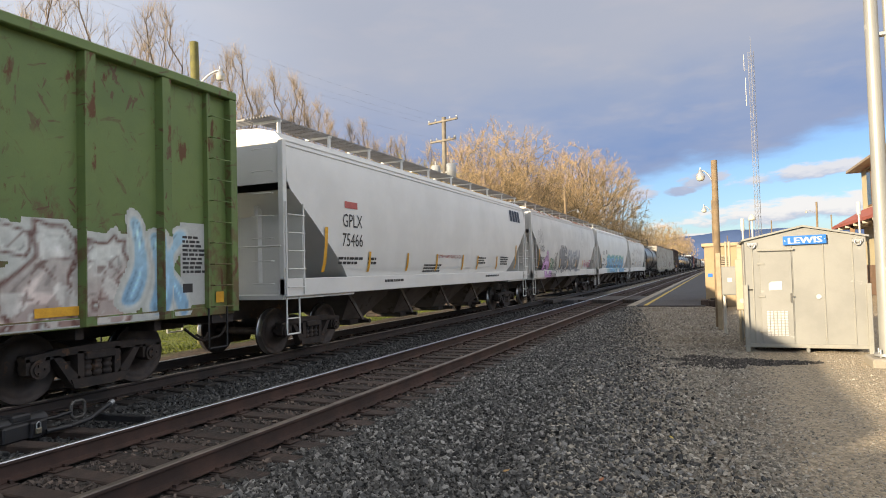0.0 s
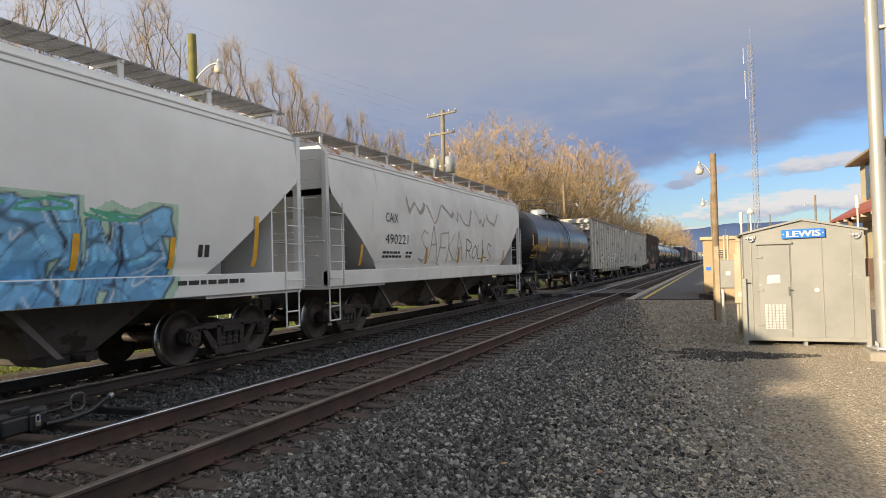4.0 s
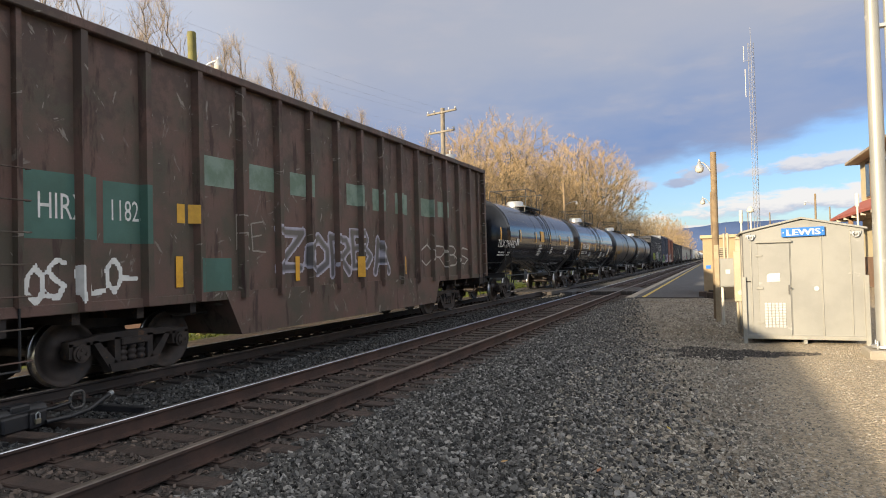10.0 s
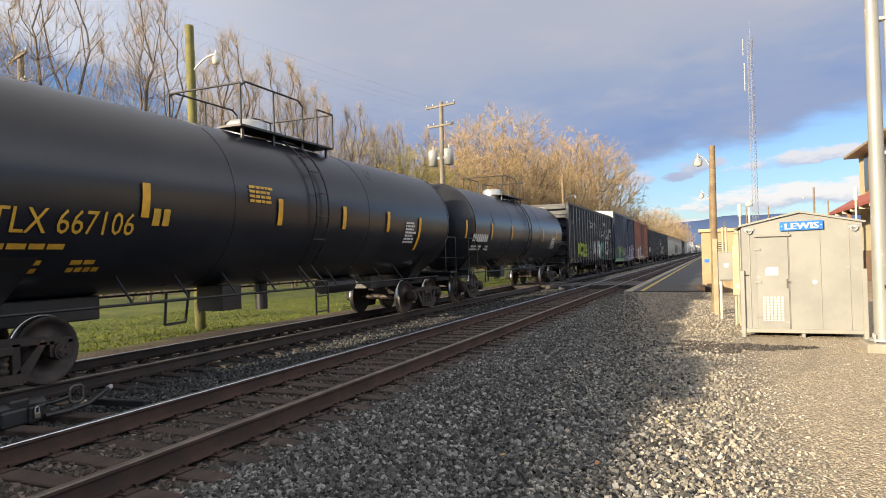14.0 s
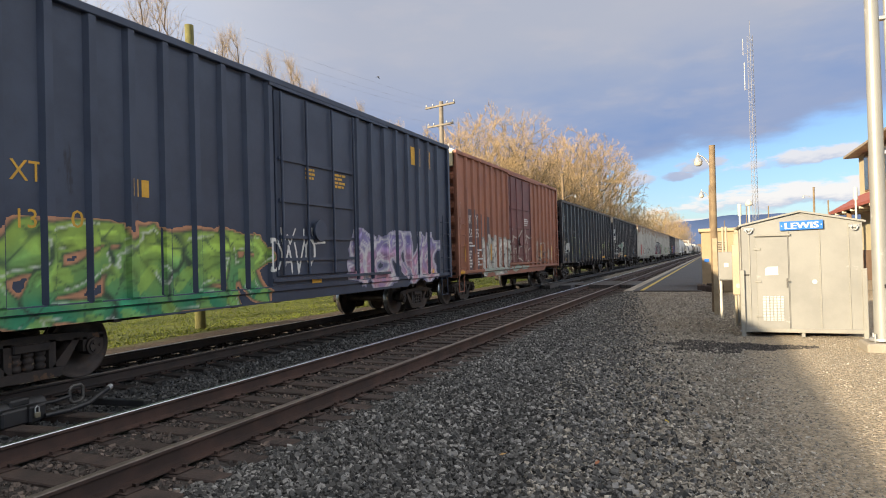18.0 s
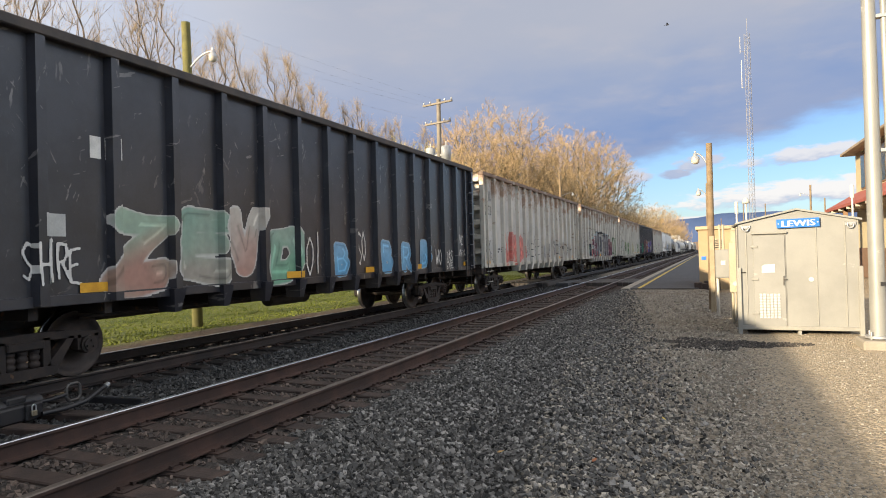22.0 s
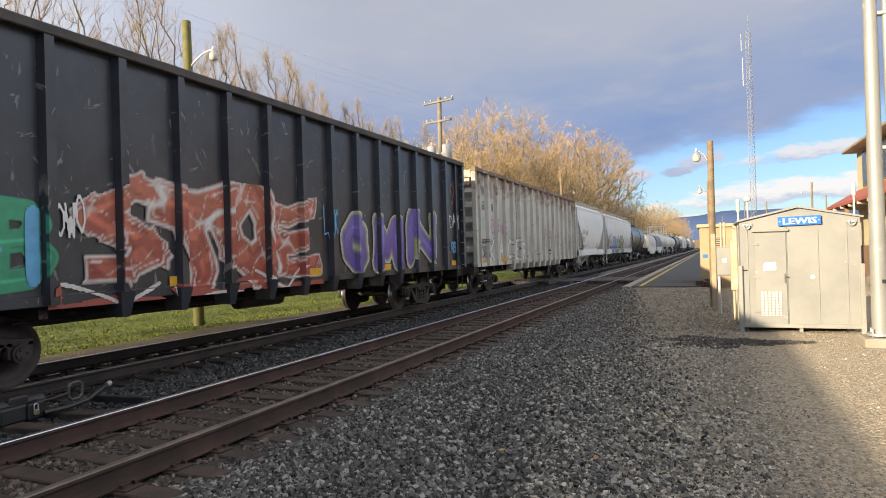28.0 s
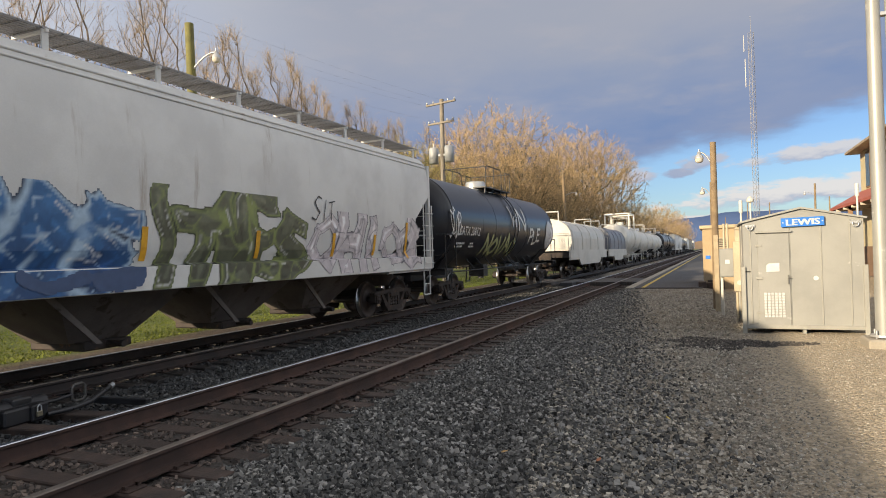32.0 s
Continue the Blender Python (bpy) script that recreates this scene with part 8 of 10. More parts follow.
reflectors(car, sx, (-4.7, -1.6, 0.9, 3.4, 5.2), 0.11, 0.5, 1.6)

# the far part of the train
FAR_CARS.append(True)
car, half, sx = tank("tank_car", "black tank car with white and olive scrawls on its side", 428.3, 443.2, P_TANK2)
lettering(car, lambda m: (letters(m, "GATX 20012", -6.2, 2.2, 0.30, sx, 1, 2.0, 0.014), data_rows(m, -6.2, 1.9, sx, 1, 1.0, 3)))
spray(car, sx, [tag("SCOB", -7.0, 2.1, 1.0, 0.9, WHITE, 0.03, 0.06), ("NOVAO", -3.4, 1.5, 4.0, 0.7, 0.08, (0.28, 0.30, 0.14), (0.34, 0.36, 0.18), INK, 0.02, WHITE, 0, 0.05), tag("WN", -0.5, 2.6, 2.2, 0.8, WHITE, 0.07), tag("PLE", 2.4, 2.0, 1.8, 0.6, WHITE, 0.06), ("O", 5.5, 2.1, 1.2, 0.8, 0.3, (0.5, 0.5, 0.5), (0.5, 0.5, 0.5), GREY, 0.03, WHITE, 0, 0.05)])
coil_car("coil_car", "pale grey covered coil car with lifting frames on its hood", 447.0, 460.4, P_COIL, P_COIL)
coil_car("coil_car", "pale framed coil car with a dark blue-grey hood", 461.8, 472.6, P_COIL, P_COIL2)
tank("tank_car", "cream tank car with a square steel cage on top", 473.8, 486.4, P_TANKW, R=1.45, zc=2.65, frame_paint=P_TANKW, cage=True, rail_paint=P_TANKW)
tank("tank_car", "short white tank car with rust-stained sides", 487.6, 503.5, P_TANKW, R=1.35, zc=2.5, rail_paint=P_TANKW)
tank("tank_car", "short white tank car with rust-stained sides", 504.6, 520.5, P_TANKW, R=1.35, zc=2.5, rail_paint=P_TANKW)
for a, kind in ((521.8, 0), (538.6, 0), (555.4, 1), (572.2, 1), (589.0, 0), (605.8, 0), (622.6, 1), (639.4, 2), (656.2, 2), (673.0, 0), (689.8, 1)):
    if kind == 0:
        tank("tank_car", "dull black tank car in the long freight train", a, a + 15.6, P_TANK2)
    elif kind == 1:
        hopper("covered_hopper", "white covered hopper car in the long freight train", a, a + 15.6, P_HOP, P_UNDER, top=4.5)
    else:
        gondola("gondola_car", "tan-grey ribbed gondola car in the long freight train", a, a + 15.6, P_WHITE2, P_CHORD_W, 4.4, ribs=13)


# ---- trackside shed and its neighbours ----
M_SHED = surf("shed_grey_metal", (0.262, 0.262, 0.246), (0.222, 0.223, 0.212), 1.1, 0.42, 0.15, 0.02, 40, (0.345, 0.342, 0.325), 0.63, (1, 1, 1.6), 0.03, grain=0.08)
M_SHED_TRIM = surf("shed_trim_metal", (0.27, 0.267, 0.24), (0.235, 0.233, 0.215), 2.5, 0.5, 0.15, 0.04, 40)
M_CREAM = surf("cream_metal_box", (0.36, 0.31, 0.22), (0.31, 0.265, 0.19), 2.0, 0.55, 0, 0.05, 40)
M_WHITE_PLASTIC = surf("white_plastic", (0.50, 0.48, 0.43), None, 3.0, 0.45, 0, 0.03)
M_SIGN_BLUE = surf("sign_blue", (0.012, 0.14, 0.50), (0.011, 0.125, 0.46), 3.0, 0.5, 0, 0.02)
M_SIGN_WHITE = surf("sign_white", (0.52, 0.52, 0.52), None, 3.0, 0.5, 0, 0.02)
M_CONC = surf("concrete", (0.30, 0.27, 0.22), (0.24, 0.215, 0.175), 2.5, 0.85, 0, 0.3, 50, (0.17, 0.15, 0.12), 0.62)
M_OLDWOOD = surf("weathered_pole_wood", (0.20, 0.145, 0.085), (0.14, 0.10, 0.06), 3.0, 0.85, 0, 0.5, 30, (0.09, 0.065, 0.045), 0.6, (6, 6, 0.4))
M_MOSSWOOD = surf("mossy_pole_wood", (0.145, 0.135, 0.040), (0.10, 0.095, 0.032), 3.0, 0.85, 0, 0.5, 30, (0.07, 0.06, 0.035), 0.6, (6, 6, 0.4))
M_LAMPGLASS = surf("lamp_glass", (0.55, 0.52, 0.45), None, 5, 0.2, 0, 0.0)


def make_shed():
    s = thing("equipment_shed", "grey metal trackside equipment shed with a blue name sign", "shed", m=pose(0, 0, 0))
    x0, x1, y0, y1, z0, ze, zp = 0.53, 2.55, 13.85, 16.3, 0.12, 2.16, 2.375
    xm = (x0 + x1) / 2
    m = Mesh()
    for a, b in ((x0, x0 + 0.04), (x1 - 0.04, x1)):
        m.box(a, b, y0 + 0.04, y1 - 0.04, z0, ze)
    part("side_wall", m, M_SHED, s)
    part("rear_wall", Mesh().prism([(x0, z0), (x1, z0), (x1, ze), (xm, zp), (x0, ze)], "y", y1 - 0.04, y1), M_SHED, s)
    part("front_wall", Mesh().prism([(x0, z0), (x1, z0), (x1, ze), (xm, zp), (x0, ze)], "y", y0, y0 + 0.04), M_SHED, s)
    for a, b, k in ((x0 - 0.05, xm, 1), (xm, x1 + 0.05, -1)):
        m = Mesh()
        za, zb = (ze - 0.01, zp + 0.01) if k == 1 else (zp + 0.01, ze - 0.01)
        m.prism([(a, za), (b, zb), (b, zb + 0.035), (a, za + 0.035)], "y", y0 - 0.06, y1 + 0.06)
        part("roof_panel", m, M_SHED, s)
    for xs in (1.335, 1.86, 2.33, 0.66):
        part("seam_strip", Mesh().cbox(xs - 0.012, xs + 0.012, y0 - 0.012, y0 + 0.01, z0 + 0.05, ze - 0.02, 0.004), M_SHED_TRIM, s)
    part("base_rail", Mesh().cbox(x0, x1, y0 - 0.03, y0 + 0.02, z0 - 0.03, z0 + 0.05, 0.008), M_SHED_TRIM, s)
    for xs in (x0 - 0.05, x1 - 0.03):
        m = Mesh().cbox(xs, xs + 0.08, y0 - 0.05, y0 + 0.03, -0.03, 1.30, 0.008)
        part("corner_post", m, M_SHED_TRIM, s)
        part("corner_post", Mesh().cbox(xs, xs + 0.08, y1 - 0.03, y1 + 0.05, -0.03, 1.30, 0.008), M_SHED_TRIM, s)
    for xs in (1.55,):
        part("skid_foot", Mesh().cbox(xs - 0.03, xs + 0.03, y0, y1, -0.03, z0 - 0.02, 0.005), M_SHED_TRIM, s)
    for xs in (x0 + 0.13, x1 - 0.13):
        m = Mesh()
        pts = [(xs + 0.05 * math.sin(a), y0 - 0.04, 2.06 - 0.05 * math.cos(a)) for a in [i * math.pi / 8 - math.pi * 0.75 for i in range(13)]]
        m.tube(pts, 0.014, 6)
        m.cbox(xs - 0.09, xs + 0.09, y0 - 0.03, y0, 2.06, 2.12, 0.005)
        part("lifting_eye", m, M_GALV, s)
    d = part("door", Mesh().cbox(0.78, 1.33, y0 - 0.03, y0 + 0.005, 0.16, 1.93, 0.008), M_SHED, s, "flush metal door with a louvred vent")
    part("drip_cap", Mesh().cbox(0.74, 1.37, y0 - 0.06, y0 + 0.0, 1.945, 1.985, 0.006), M_SHED_TRIM, d)
    for z in (0.38, 1.05, 1.68):
        part("hinge", Mesh().cbox(0.74, 0.86, y0 - 0.045, y0 - 0.02, z, z + 0.045, 0.006), M_SHED_TRIM, d)
    for c in range(6):
        m = Mesh()
        xx = 0.895 + c * 0.062
        for r in range(16):
            m.box(xx - 0.022, xx + 0.022, y0 - 0.046, y0 - 0.026, 0.32 + r * 0.030, 0.339 + r * 0.030)
        part("vent_louvre", m, M_SIGN_WHITE, d)
    part("notice", Mesh().prism([(0.925, 1.19), (1.15, 1.20), (1.15, 1.36), (0.97, 1.355), (0.925, 1.32)], "y", y0 - 0.038, y0 - 0.032), M_SIGN_WHITE, d, "white paper notice")
    m = Mesh().cbox(1.285, 1.31, y0 - 0.05, y0 - 0.03, 0.95, 1.13, 0.006)
    m.cyl((1.298, y0 - 0.03, 1.08), (1.298, y0 - 0.07, 1.08), 0.016, 8)
    m.cbox(1.29, 1.345, y0 - 0.065, y0 - 0.052, 1.06, 1.085, 0.004)
    part("door_handle", m, surf("handle_steel", (0.16, 0.155, 0.145), None, 5, 0.5, 0.4), d)
    part("round_plate", Mesh().cyl((1.76, y0, 1.06), (1.76, y0 - 0.02, 1.06), 0.042, 20), M_SIGN_WHITE, s)
    part("tag_plate", Mesh().box(0.56, 0.66, y0 - 0.01, y0, 1.19, 1.215), M_STEEL_DARK, s)
    return s


make_shed()


def make_sign():
    s = thing("name_sign", "blue rectangular sign with white bold lettering on the shed", "sign", m=pose(1.56, 13.795, 2.135, 0, -1.0, 0))
    part("board", Mesh().cbox(-0.36, 0.36, -0.008, 0.012, -0.085, 0.085, 0.004), M_SIGN_BLUE, s)
    vs, fs = TEXT_MESH["LEWIS"]
    wide = max(v[0] for v in vs)
    m = Mesh()
    for dx in (-0.009, -0.0045, 0.0, 0.0045, 0.009):
        m.add([(-0.285 + v[0] / wide * 0.57 + dx, -0.0125 - dx * 0.1, -0.058 + v[1] * 0.117) for v in vs], fs)
    part("lettering", m, M_SIGN_WHITE, s, "white bold capital letters")
    for x in (-0.33, 0.33):
        part("bolt", Mesh().cyl((x, -0.008, 0), (x, -0.018, 0), 0.012, 8), M_SIGN_WHITE, s)


make_sign()


def antenna(x, y, z0, z1, label, cap):
    a = thing("antenna", label, "antenna", m=pose(x, y, 0))
    part("mast", Mesh().cyl((0, 0, z0), (0, 0, z1), 0.018, 8), M_WHITE_PLASTIC, a)
    if cap == "dome":
        part("dome", Mesh().turn([(z1 - 0.06, 0.03), (z1 - 0.05, 0.075), (z1 + 0.0, 0.07), (z1 + 0.06, 0.03), (z1 + 0.07, 0.001)], "z", 16), M_WHITE_PLASTIC, a)
    else:
        part("radome", Mesh().cyl((0, 0, z1 - 0.25), (0, 0, z1), 0.036, 10), M_WHITE_PLASTIC, a)
    part("bracket", Mesh().box(-0.06, 0.06, -0.02, 0.02, z0, z0 + 0.04), M_GALV, a)


antenna(0.54, 14.6, 0.0, 2.65, "white stick antenna on a mast beside the shed", "rod")
antenna(0.72, 14.6, 2.15, 2.66, "white mushroom antenna on the shed's edge", "dome")
antenna(2.60, 14.6, 0.0, 2.86, "white rod antenna standing at the shed's corner", "rod")


def make_cabinets():
    c = thing("meter_cabinet", "grey electrical cabinet on a white post", "cabinet", m=pose(0.30, 17.4, 0))
    part("body", Mesh().cbox(-0.18, 0.18, -0.1, 0.12, 0.95, 1.66, 0.012), M_SHED, c)
    part("door", Mesh().cbox(-0.165, 0.165, -0.115, -0.1, 0.975, 1.635, 0.006), M_SHED, c)
    part("label_plate", Mesh().box(-0.05, 0.05, -0.12, -0.114, 1.28, 1.38), M_SIGN_WHITE, c)
    part("conduit", Mesh().cyl((-0.13, 0, -0.05), (-0.13, 0, 0.95), 0.035, 10), M_WHITE_PLASTIC, c)
    for x in (-0.06, 0.02):
        part("conduit", Mesh().cyl((x, 0.02, 1.66), (x, 0.02, 2.28), 0.028, 10), M_CREAM, c)
    c = thing("power_cabinet", "cream power box on three conduits", "cabinet", m=pose(0.545, 15.7, 0))
    part("body", Mesh().cbox(-0.15, 0.14, -0.1, 0.12, 0.70, 1.82, 0.012), M_CREAM, c)
    for x in (-0.09, 0.0, 0.08):
        part("conduit", Mesh().cyl((x, 0, -0.05), (x, 0, 0.72), 0.028, 10), M_CREAM, c)
    m = Mesh().cbox(-0.11, 0.11, -0.08, 0.10, 1.80, 2.08, 0.02)
    m.prism([(-0.11, 2.08), (0.11, 2.08), (0.06, 2.18), (-0.06, 2.18)], "y", -0.08, 0.10)
    part("cap_box", m, M_CREAM, c)
    part("meter", Mesh().cyl((-0.04, -0.1, 0.90), (-0.04, -0.16, 0.90), 0.05, 14), M_WHITE_PLASTIC, c)
    p = thing("timber_post", "pale square timber post on the gravel", "post", m=pose(0.06, 18.5, 0))
    part("post", Mesh().cbox(-0.06, 0.06, -0.06, 0.06, -0.1, 2.02, 0.01), surf("pale_timber", (0.33, 0.27, 0.18), (0.27, 0.215, 0.14), 3, 0.8, 0, 0.3, 40, (0.2, 0.15, 0.1), 0.6, (6, 6, 0.5)), p)


make_cabinets()


def make_hut():
    s = thing("tan_hut", "tan brick hut with a flat roof beside the platform", "hut", m=pose(0, 0, 0))
    x0, x1, y0, y1 = -0.42, 2.2, 28.5, 31.5
    mt = surf("tan_hut_wall", (0.33, 0.245, 0.145), (0.29, 0.215, 0.125), 2.0, 0.8, 0, 0.2, 40)
    part("wall", Mesh().cbox(x0, x1, y0, y1, 0.0, 2.46, 0.01), mt, s)
    part("roof", Mesh().cbox(x0 - 0.1, x1 + 0.1, y0 - 0.1, y1 + 0.1, 2.46, 2.60, 0.02), surf("tan_hut_roof", (0.38, 0.30, 0.19), None, 2, 0.7), s)
    v = part("vent", Mesh().cbox(0.14, 0.52, y0 - 0.03, y0, 1.66, 2.08, 0.006), M_CREAM, s)
    for i in range(5):
        part("slat", Mesh().box(0.17, 0.49, y0 - 0.045, y0 - 0.03, 1.70 + i * 0.075, 1.735 + i * 0.075), M_STEEL_DARK, v)
    part("blue_plate", Mesh().box(-0.32, -0.14, y0 - 0.02, y0, 1.22, 1.36), M_SIGN_BLUE, s)
    for i, (a, b, c) in enumerate(((-0.45, 0.35, 0.30), (-0.3, 0.3, 0.25), (0.05, 0.35, 0.22))):
        t = thing("timber_block", "dark stacked timber block beside the hut", "timber", m=pose(a, 27.3 + i * 0.35, 0, 0, 0, i * 11))
        part("block", Mesh().cbox(-0.14, 0.14, -0.5, 0.5, -0.02, b, 0.015), M_TIE, t)


make_hut()


def lamp_pole(name, label, x, y, h, wood, arm, lamp_z, lean=0.0, r=0.12, lower=None):
    """A wooden pole with a bracket arm and a street lamp at its end."""
    p = thing(name, label, "street lamp", m=pose(x, y, 0, 0, lean, 0))
    part("pole", Mesh().cyl((0, 0, -0.2), (0, 0, h), r, 12, r2=r * 0.82), wood, p)
    n = 6
    pts = [(arm[0] * i / n, arm[1] * i / n, lamp_z - 0.30 + 0.42 * math.sin(i / n * 1.75)) for i in range(n + 1)]
    part("arm", Mesh().tube(pts, 0.022, 7), M_GALV, p)
    e = pts[-1]
    head = part("lamp_head", Mesh().turn([(0.20, 0.001), (0.19, 0.045), (0.12, 0.055), (0.07, 0.105), (0.0, 0.12)], "z", 18, centre=(e[0], e[1], e[2] - 0.16)), M_GALV, p, "grey metal lamp housing")
    part("lens", Mesh().turn([(0.0, 0.115), (-0.08, 0.105), (-0.12, 0.055), (-0.125, 0.001)], "z", 18, centre=(e[0], e[1], e[2] - 0.16)), M_LAMPGLASS, head, "clear ribbed lamp glass")
    part("photocell", Mesh().cyl((e[0], e[1], e[2] + 0.03), (e[0], e[1], e[2] + 0.09), 0.025, 10), M_GALV, head)
    return p


lamp_pole("street_lamp", "mossy wooden pole with a street lamp beside the grass", -12.85, 13.4, 8.25, M_MOSSWOOD, (0.85, 0.05), 7.22, -1.2, 0.14)
lamp_pole("street_lamp", "weathered wooden pole with a lamp beside the platform", 0.035, 19.15, 4.6, M_OLDWOOD, (-0.36, 0.0), 4.22, 0.4, 0.10)
lamp_pole("street_lamp", "weathered wooden pole with a lamp on the platform's edge", -0.03, 32.5, 4.75, M_OLDWOOD, (-0.40, 0.0), 4.35, 0.3, 0.10)
lamp_pole("street_lamp", "wooden pole with a street lamp across the tracks", -13.0, 61.0, 9.2, M_OLDWOOD, (0.9, 1.4), 7.3, -0.6, 0.15)
lamp_pole("street_lamp", "distant wooden pole with a lamp arm beyond the shed", 10.3, 80.0, 8.3, M_OLDWOOD, (-1.0, 0.0), 7.3, 0.5, 0.12)


def make_signal_mast():
    p = thing("steel_pole", "tall grey steel pole with conduit on a concrete footing", "pole", m=pose(2.52, 12.4, 0))
    m = Mesh()
    m.cyl((0, 0, 0.20), (0, 0, 9.5), 0.125, 8, r2=0.085)
    part("shaft", m, M_SHED, p)
    part("flange", Mesh().cyl((0, 0, 0.16), (0, 0, 0.20), 0.2, 16), M_GALV, p)
    for i in range(4):
        a = i * math.pi / 2 + 0.7
        part("anchor_bolt", Mesh().cyl((0.165 * math.cos(a), 0.165 * math.sin(a), 0.14), (0.165 * math.cos(a), 0.165 * math.sin(a), 0.27), 0.018, 6), M_GALV, p)
    part("conduit", Mesh().cyl((0.24, 0.03, 0.14), (0.20, 0.03, 9.5), 0.05, 10), M_SHED, p)
    for z in (1.0, 3.2, 5.4, 7.6):
        part("clamp", Mesh().cbox(0.05, 0.27, -0.03, 0.09, z, z + 0.06, 0.006), M_GALV, p)
    part("tag_plate", Mesh().box(0.02, 0.10, -0.135, -0.125, 1.02, 1.08), M_BLACK, p)
    part("footing", Mesh().cbox(-0.28, 0.6, -0.35, 0.35, -0.25, 0.14, 0.03), M_CONC, p)


make_signal_mast()


def make_station():
    s = thing("station_building", "cream station building with a hipped roof and red canopy", "building", m=pose(0, 0, 0))
    wall = surf("cream_stucco", (0.47, 0.40, 0.25), (0.42, 0.36, 0.225), 1.5, 0.8, 0, 0.2, 40)
    roof = surf("brown_roof_tiles", (0.13, 0.105, 0.085), (0.10, 0.08, 0.065), 3, 0.8, 0, 0.4, 20)
    red = surf("red_canopy_roof", (0.30, 0.085, 0.06), (0.25, 0.07, 0.05), 2, 0.7, 0, 0.2, 20)
    x0, x1, y0, y1 = 7.25, 17.0, 24.0, 39.6
    part("wall", Mesh().cbox(x0, x1, y0, y1, 0.0, 6.6, 0.03), wall, s)
    m = Mesh()
    a, b = 0.6, 6.5
    m.add([(x0 - a, y0 - a, b), (x1 + a, y0 - a, b), (x1 + a, y1 + a, b), (x0 - a, y1 + a, b), (12.1, y0 + 5, 9.8), (12.1, y1 - 5, 9.8)],
          [(0, 1, 4), (1, 2, 5, 4), (2, 3, 5), (3, 0, 4, 5), (0, 3, 2, 1)])
    part("roof", m, roof, s)
    part("eave_board", Mesh().cbox(x0 - a, x1 + a, y0 - a, y1 + a, 6.42, 6.56, 0.02), surf("eave_paint", (0.30, 0.24, 0.17), None, 2, 0.7), s)
    glass = surf("dark_window_glass", (0.03, 0.035, 0.04), None, 2, 0.12, 0, 0.0)
    frame_m = surf("brown_window_frame", (0.22, 0.13, 0.07), None, 3, 0.7)
    for k, (xa, xb) in enumerate(((7.42, 7.62), (8.6, 9.4), (10.6, 11.4), (13.0, 13.8))):
        w = part("window", Mesh().cbox(xa - 0.06, xb + 0.06, y0 - 0.04, y0 + 0.02, 4.45, 6.35, 0.01), frame_m, s)
        part("pane", Mesh().box(xa, xb, y0 - 0.05, y0 - 0.042, 4.52, 6.28), glass, w)
    for k in range(3):
        ya = y1 - 2.4 - k * 4
        w = part("window", Mesh().cbox(x0 - 0.04, x0 + 0.02, ya, ya + 1.0, 4.45, 6.3, 0.01), frame_m, s)
        part("pane", Mesh().box(x0 - 0.05, x0 - 0.042, ya + 0.07, ya + 0.93, 4.52, 6.22), glass, w)
    # canopy round the ground floor
    m = Mesh()
    m.add([(6.0, 41.0, 3.62), (17, 41.0, 3.62), (17, 39.6, 4.4), (7.25, 39.6, 4.4), (7.25, 24, 4.4), (6.0, 24, 3.62),
           (6.0, 41.0, 3.48), (17, 41.0, 3.48), (17, 39.6, 4.2), (7.25, 39.6, 4.2), (7.25, 24, 4.2), (6.0, 24, 3.48)],
          [(0, 1, 2, 3), (0, 3, 4, 5), (6, 9, 8, 7), (6, 11, 10, 9), (0, 1, 7, 6), (0, 6, 11, 5)])
    part("canopy", m, red, s, "low red canopy roof")
    for i in range(8):
        part("rafter_end", Mesh().cbox(6.0, 7.2, 25 + i * 2.0, 25.12 + i * 2.0, 3.36, 3.48, 0.01), surf("white_rafter", (0.45, 0.40, 0.32), None, 3, 0.7), s)
    for i in range(3):
        part("canopy_post", Mesh().cbox(6.2, 6.4, 25.0 + i * 6, 25.2 + i * 6, 0, 3.5, 0.015), frame_m, s)
    part("plinth", Mesh().cbox(x0 - 0.05, x1 + 0.05, y0 - 0.05, y1 + 0.05, 0.0, 1.5, 0.02), surf("brown_plinth", (0.20, 0.12, 0.075), (0.16, 0.10, 0.06), 3, 0.8, 0, 0.3), s)


make_station()


def make_platform():
    s = tagged(new("platform"), "low asphalt platform with a yellow safety line", "platform", kind="structure")
    asph = surf("platform_asphalt", (0.060, 0.060, 0.066), (0.048, 0.048, 0.053), 1.2, 0.85, 0, 0.5, 120, (0.085, 0.08, 0.078), 0.62)
    part("asphalt", Mesh().cbox(-3.02, -0.42, 26.6, 140, -0.1, 0.17, 0.02), asph, s)
    y = 26.5
    while y < 60:
        part("kerb_stone", Mesh().cbox(-3.34, -3.03, y, y + 1.78, -0.1, 0.175, 0.02), M_CONC, s)
        y += 1.8
    part("kerb_stone", Mesh().cbox(-3.34, -3.03, y, 140, -0.1, 0.175, 0.02), M_CONC, s)
    part("safety_line", Mesh().box(-2.72, -2.58, 26.62, 140, 0.168, 0.174), surf("yellow_line_paint", (0.55, 0.40, 0.05), (0.42, 0.31, 0.06), 4, 0.7, 0, 0.2, 60, (0.10, 0.09, 0.07), 0.66), s)
    part("front_edge", Mesh().cbox(-3.02, -0.42, 26.48, 26.6, -0.1, 0.16, 0.02), surf("dark_timber_edge", (0.045, 0.038, 0.033), None, 4, 0.9, 0, 0.4), s)


make_platform()


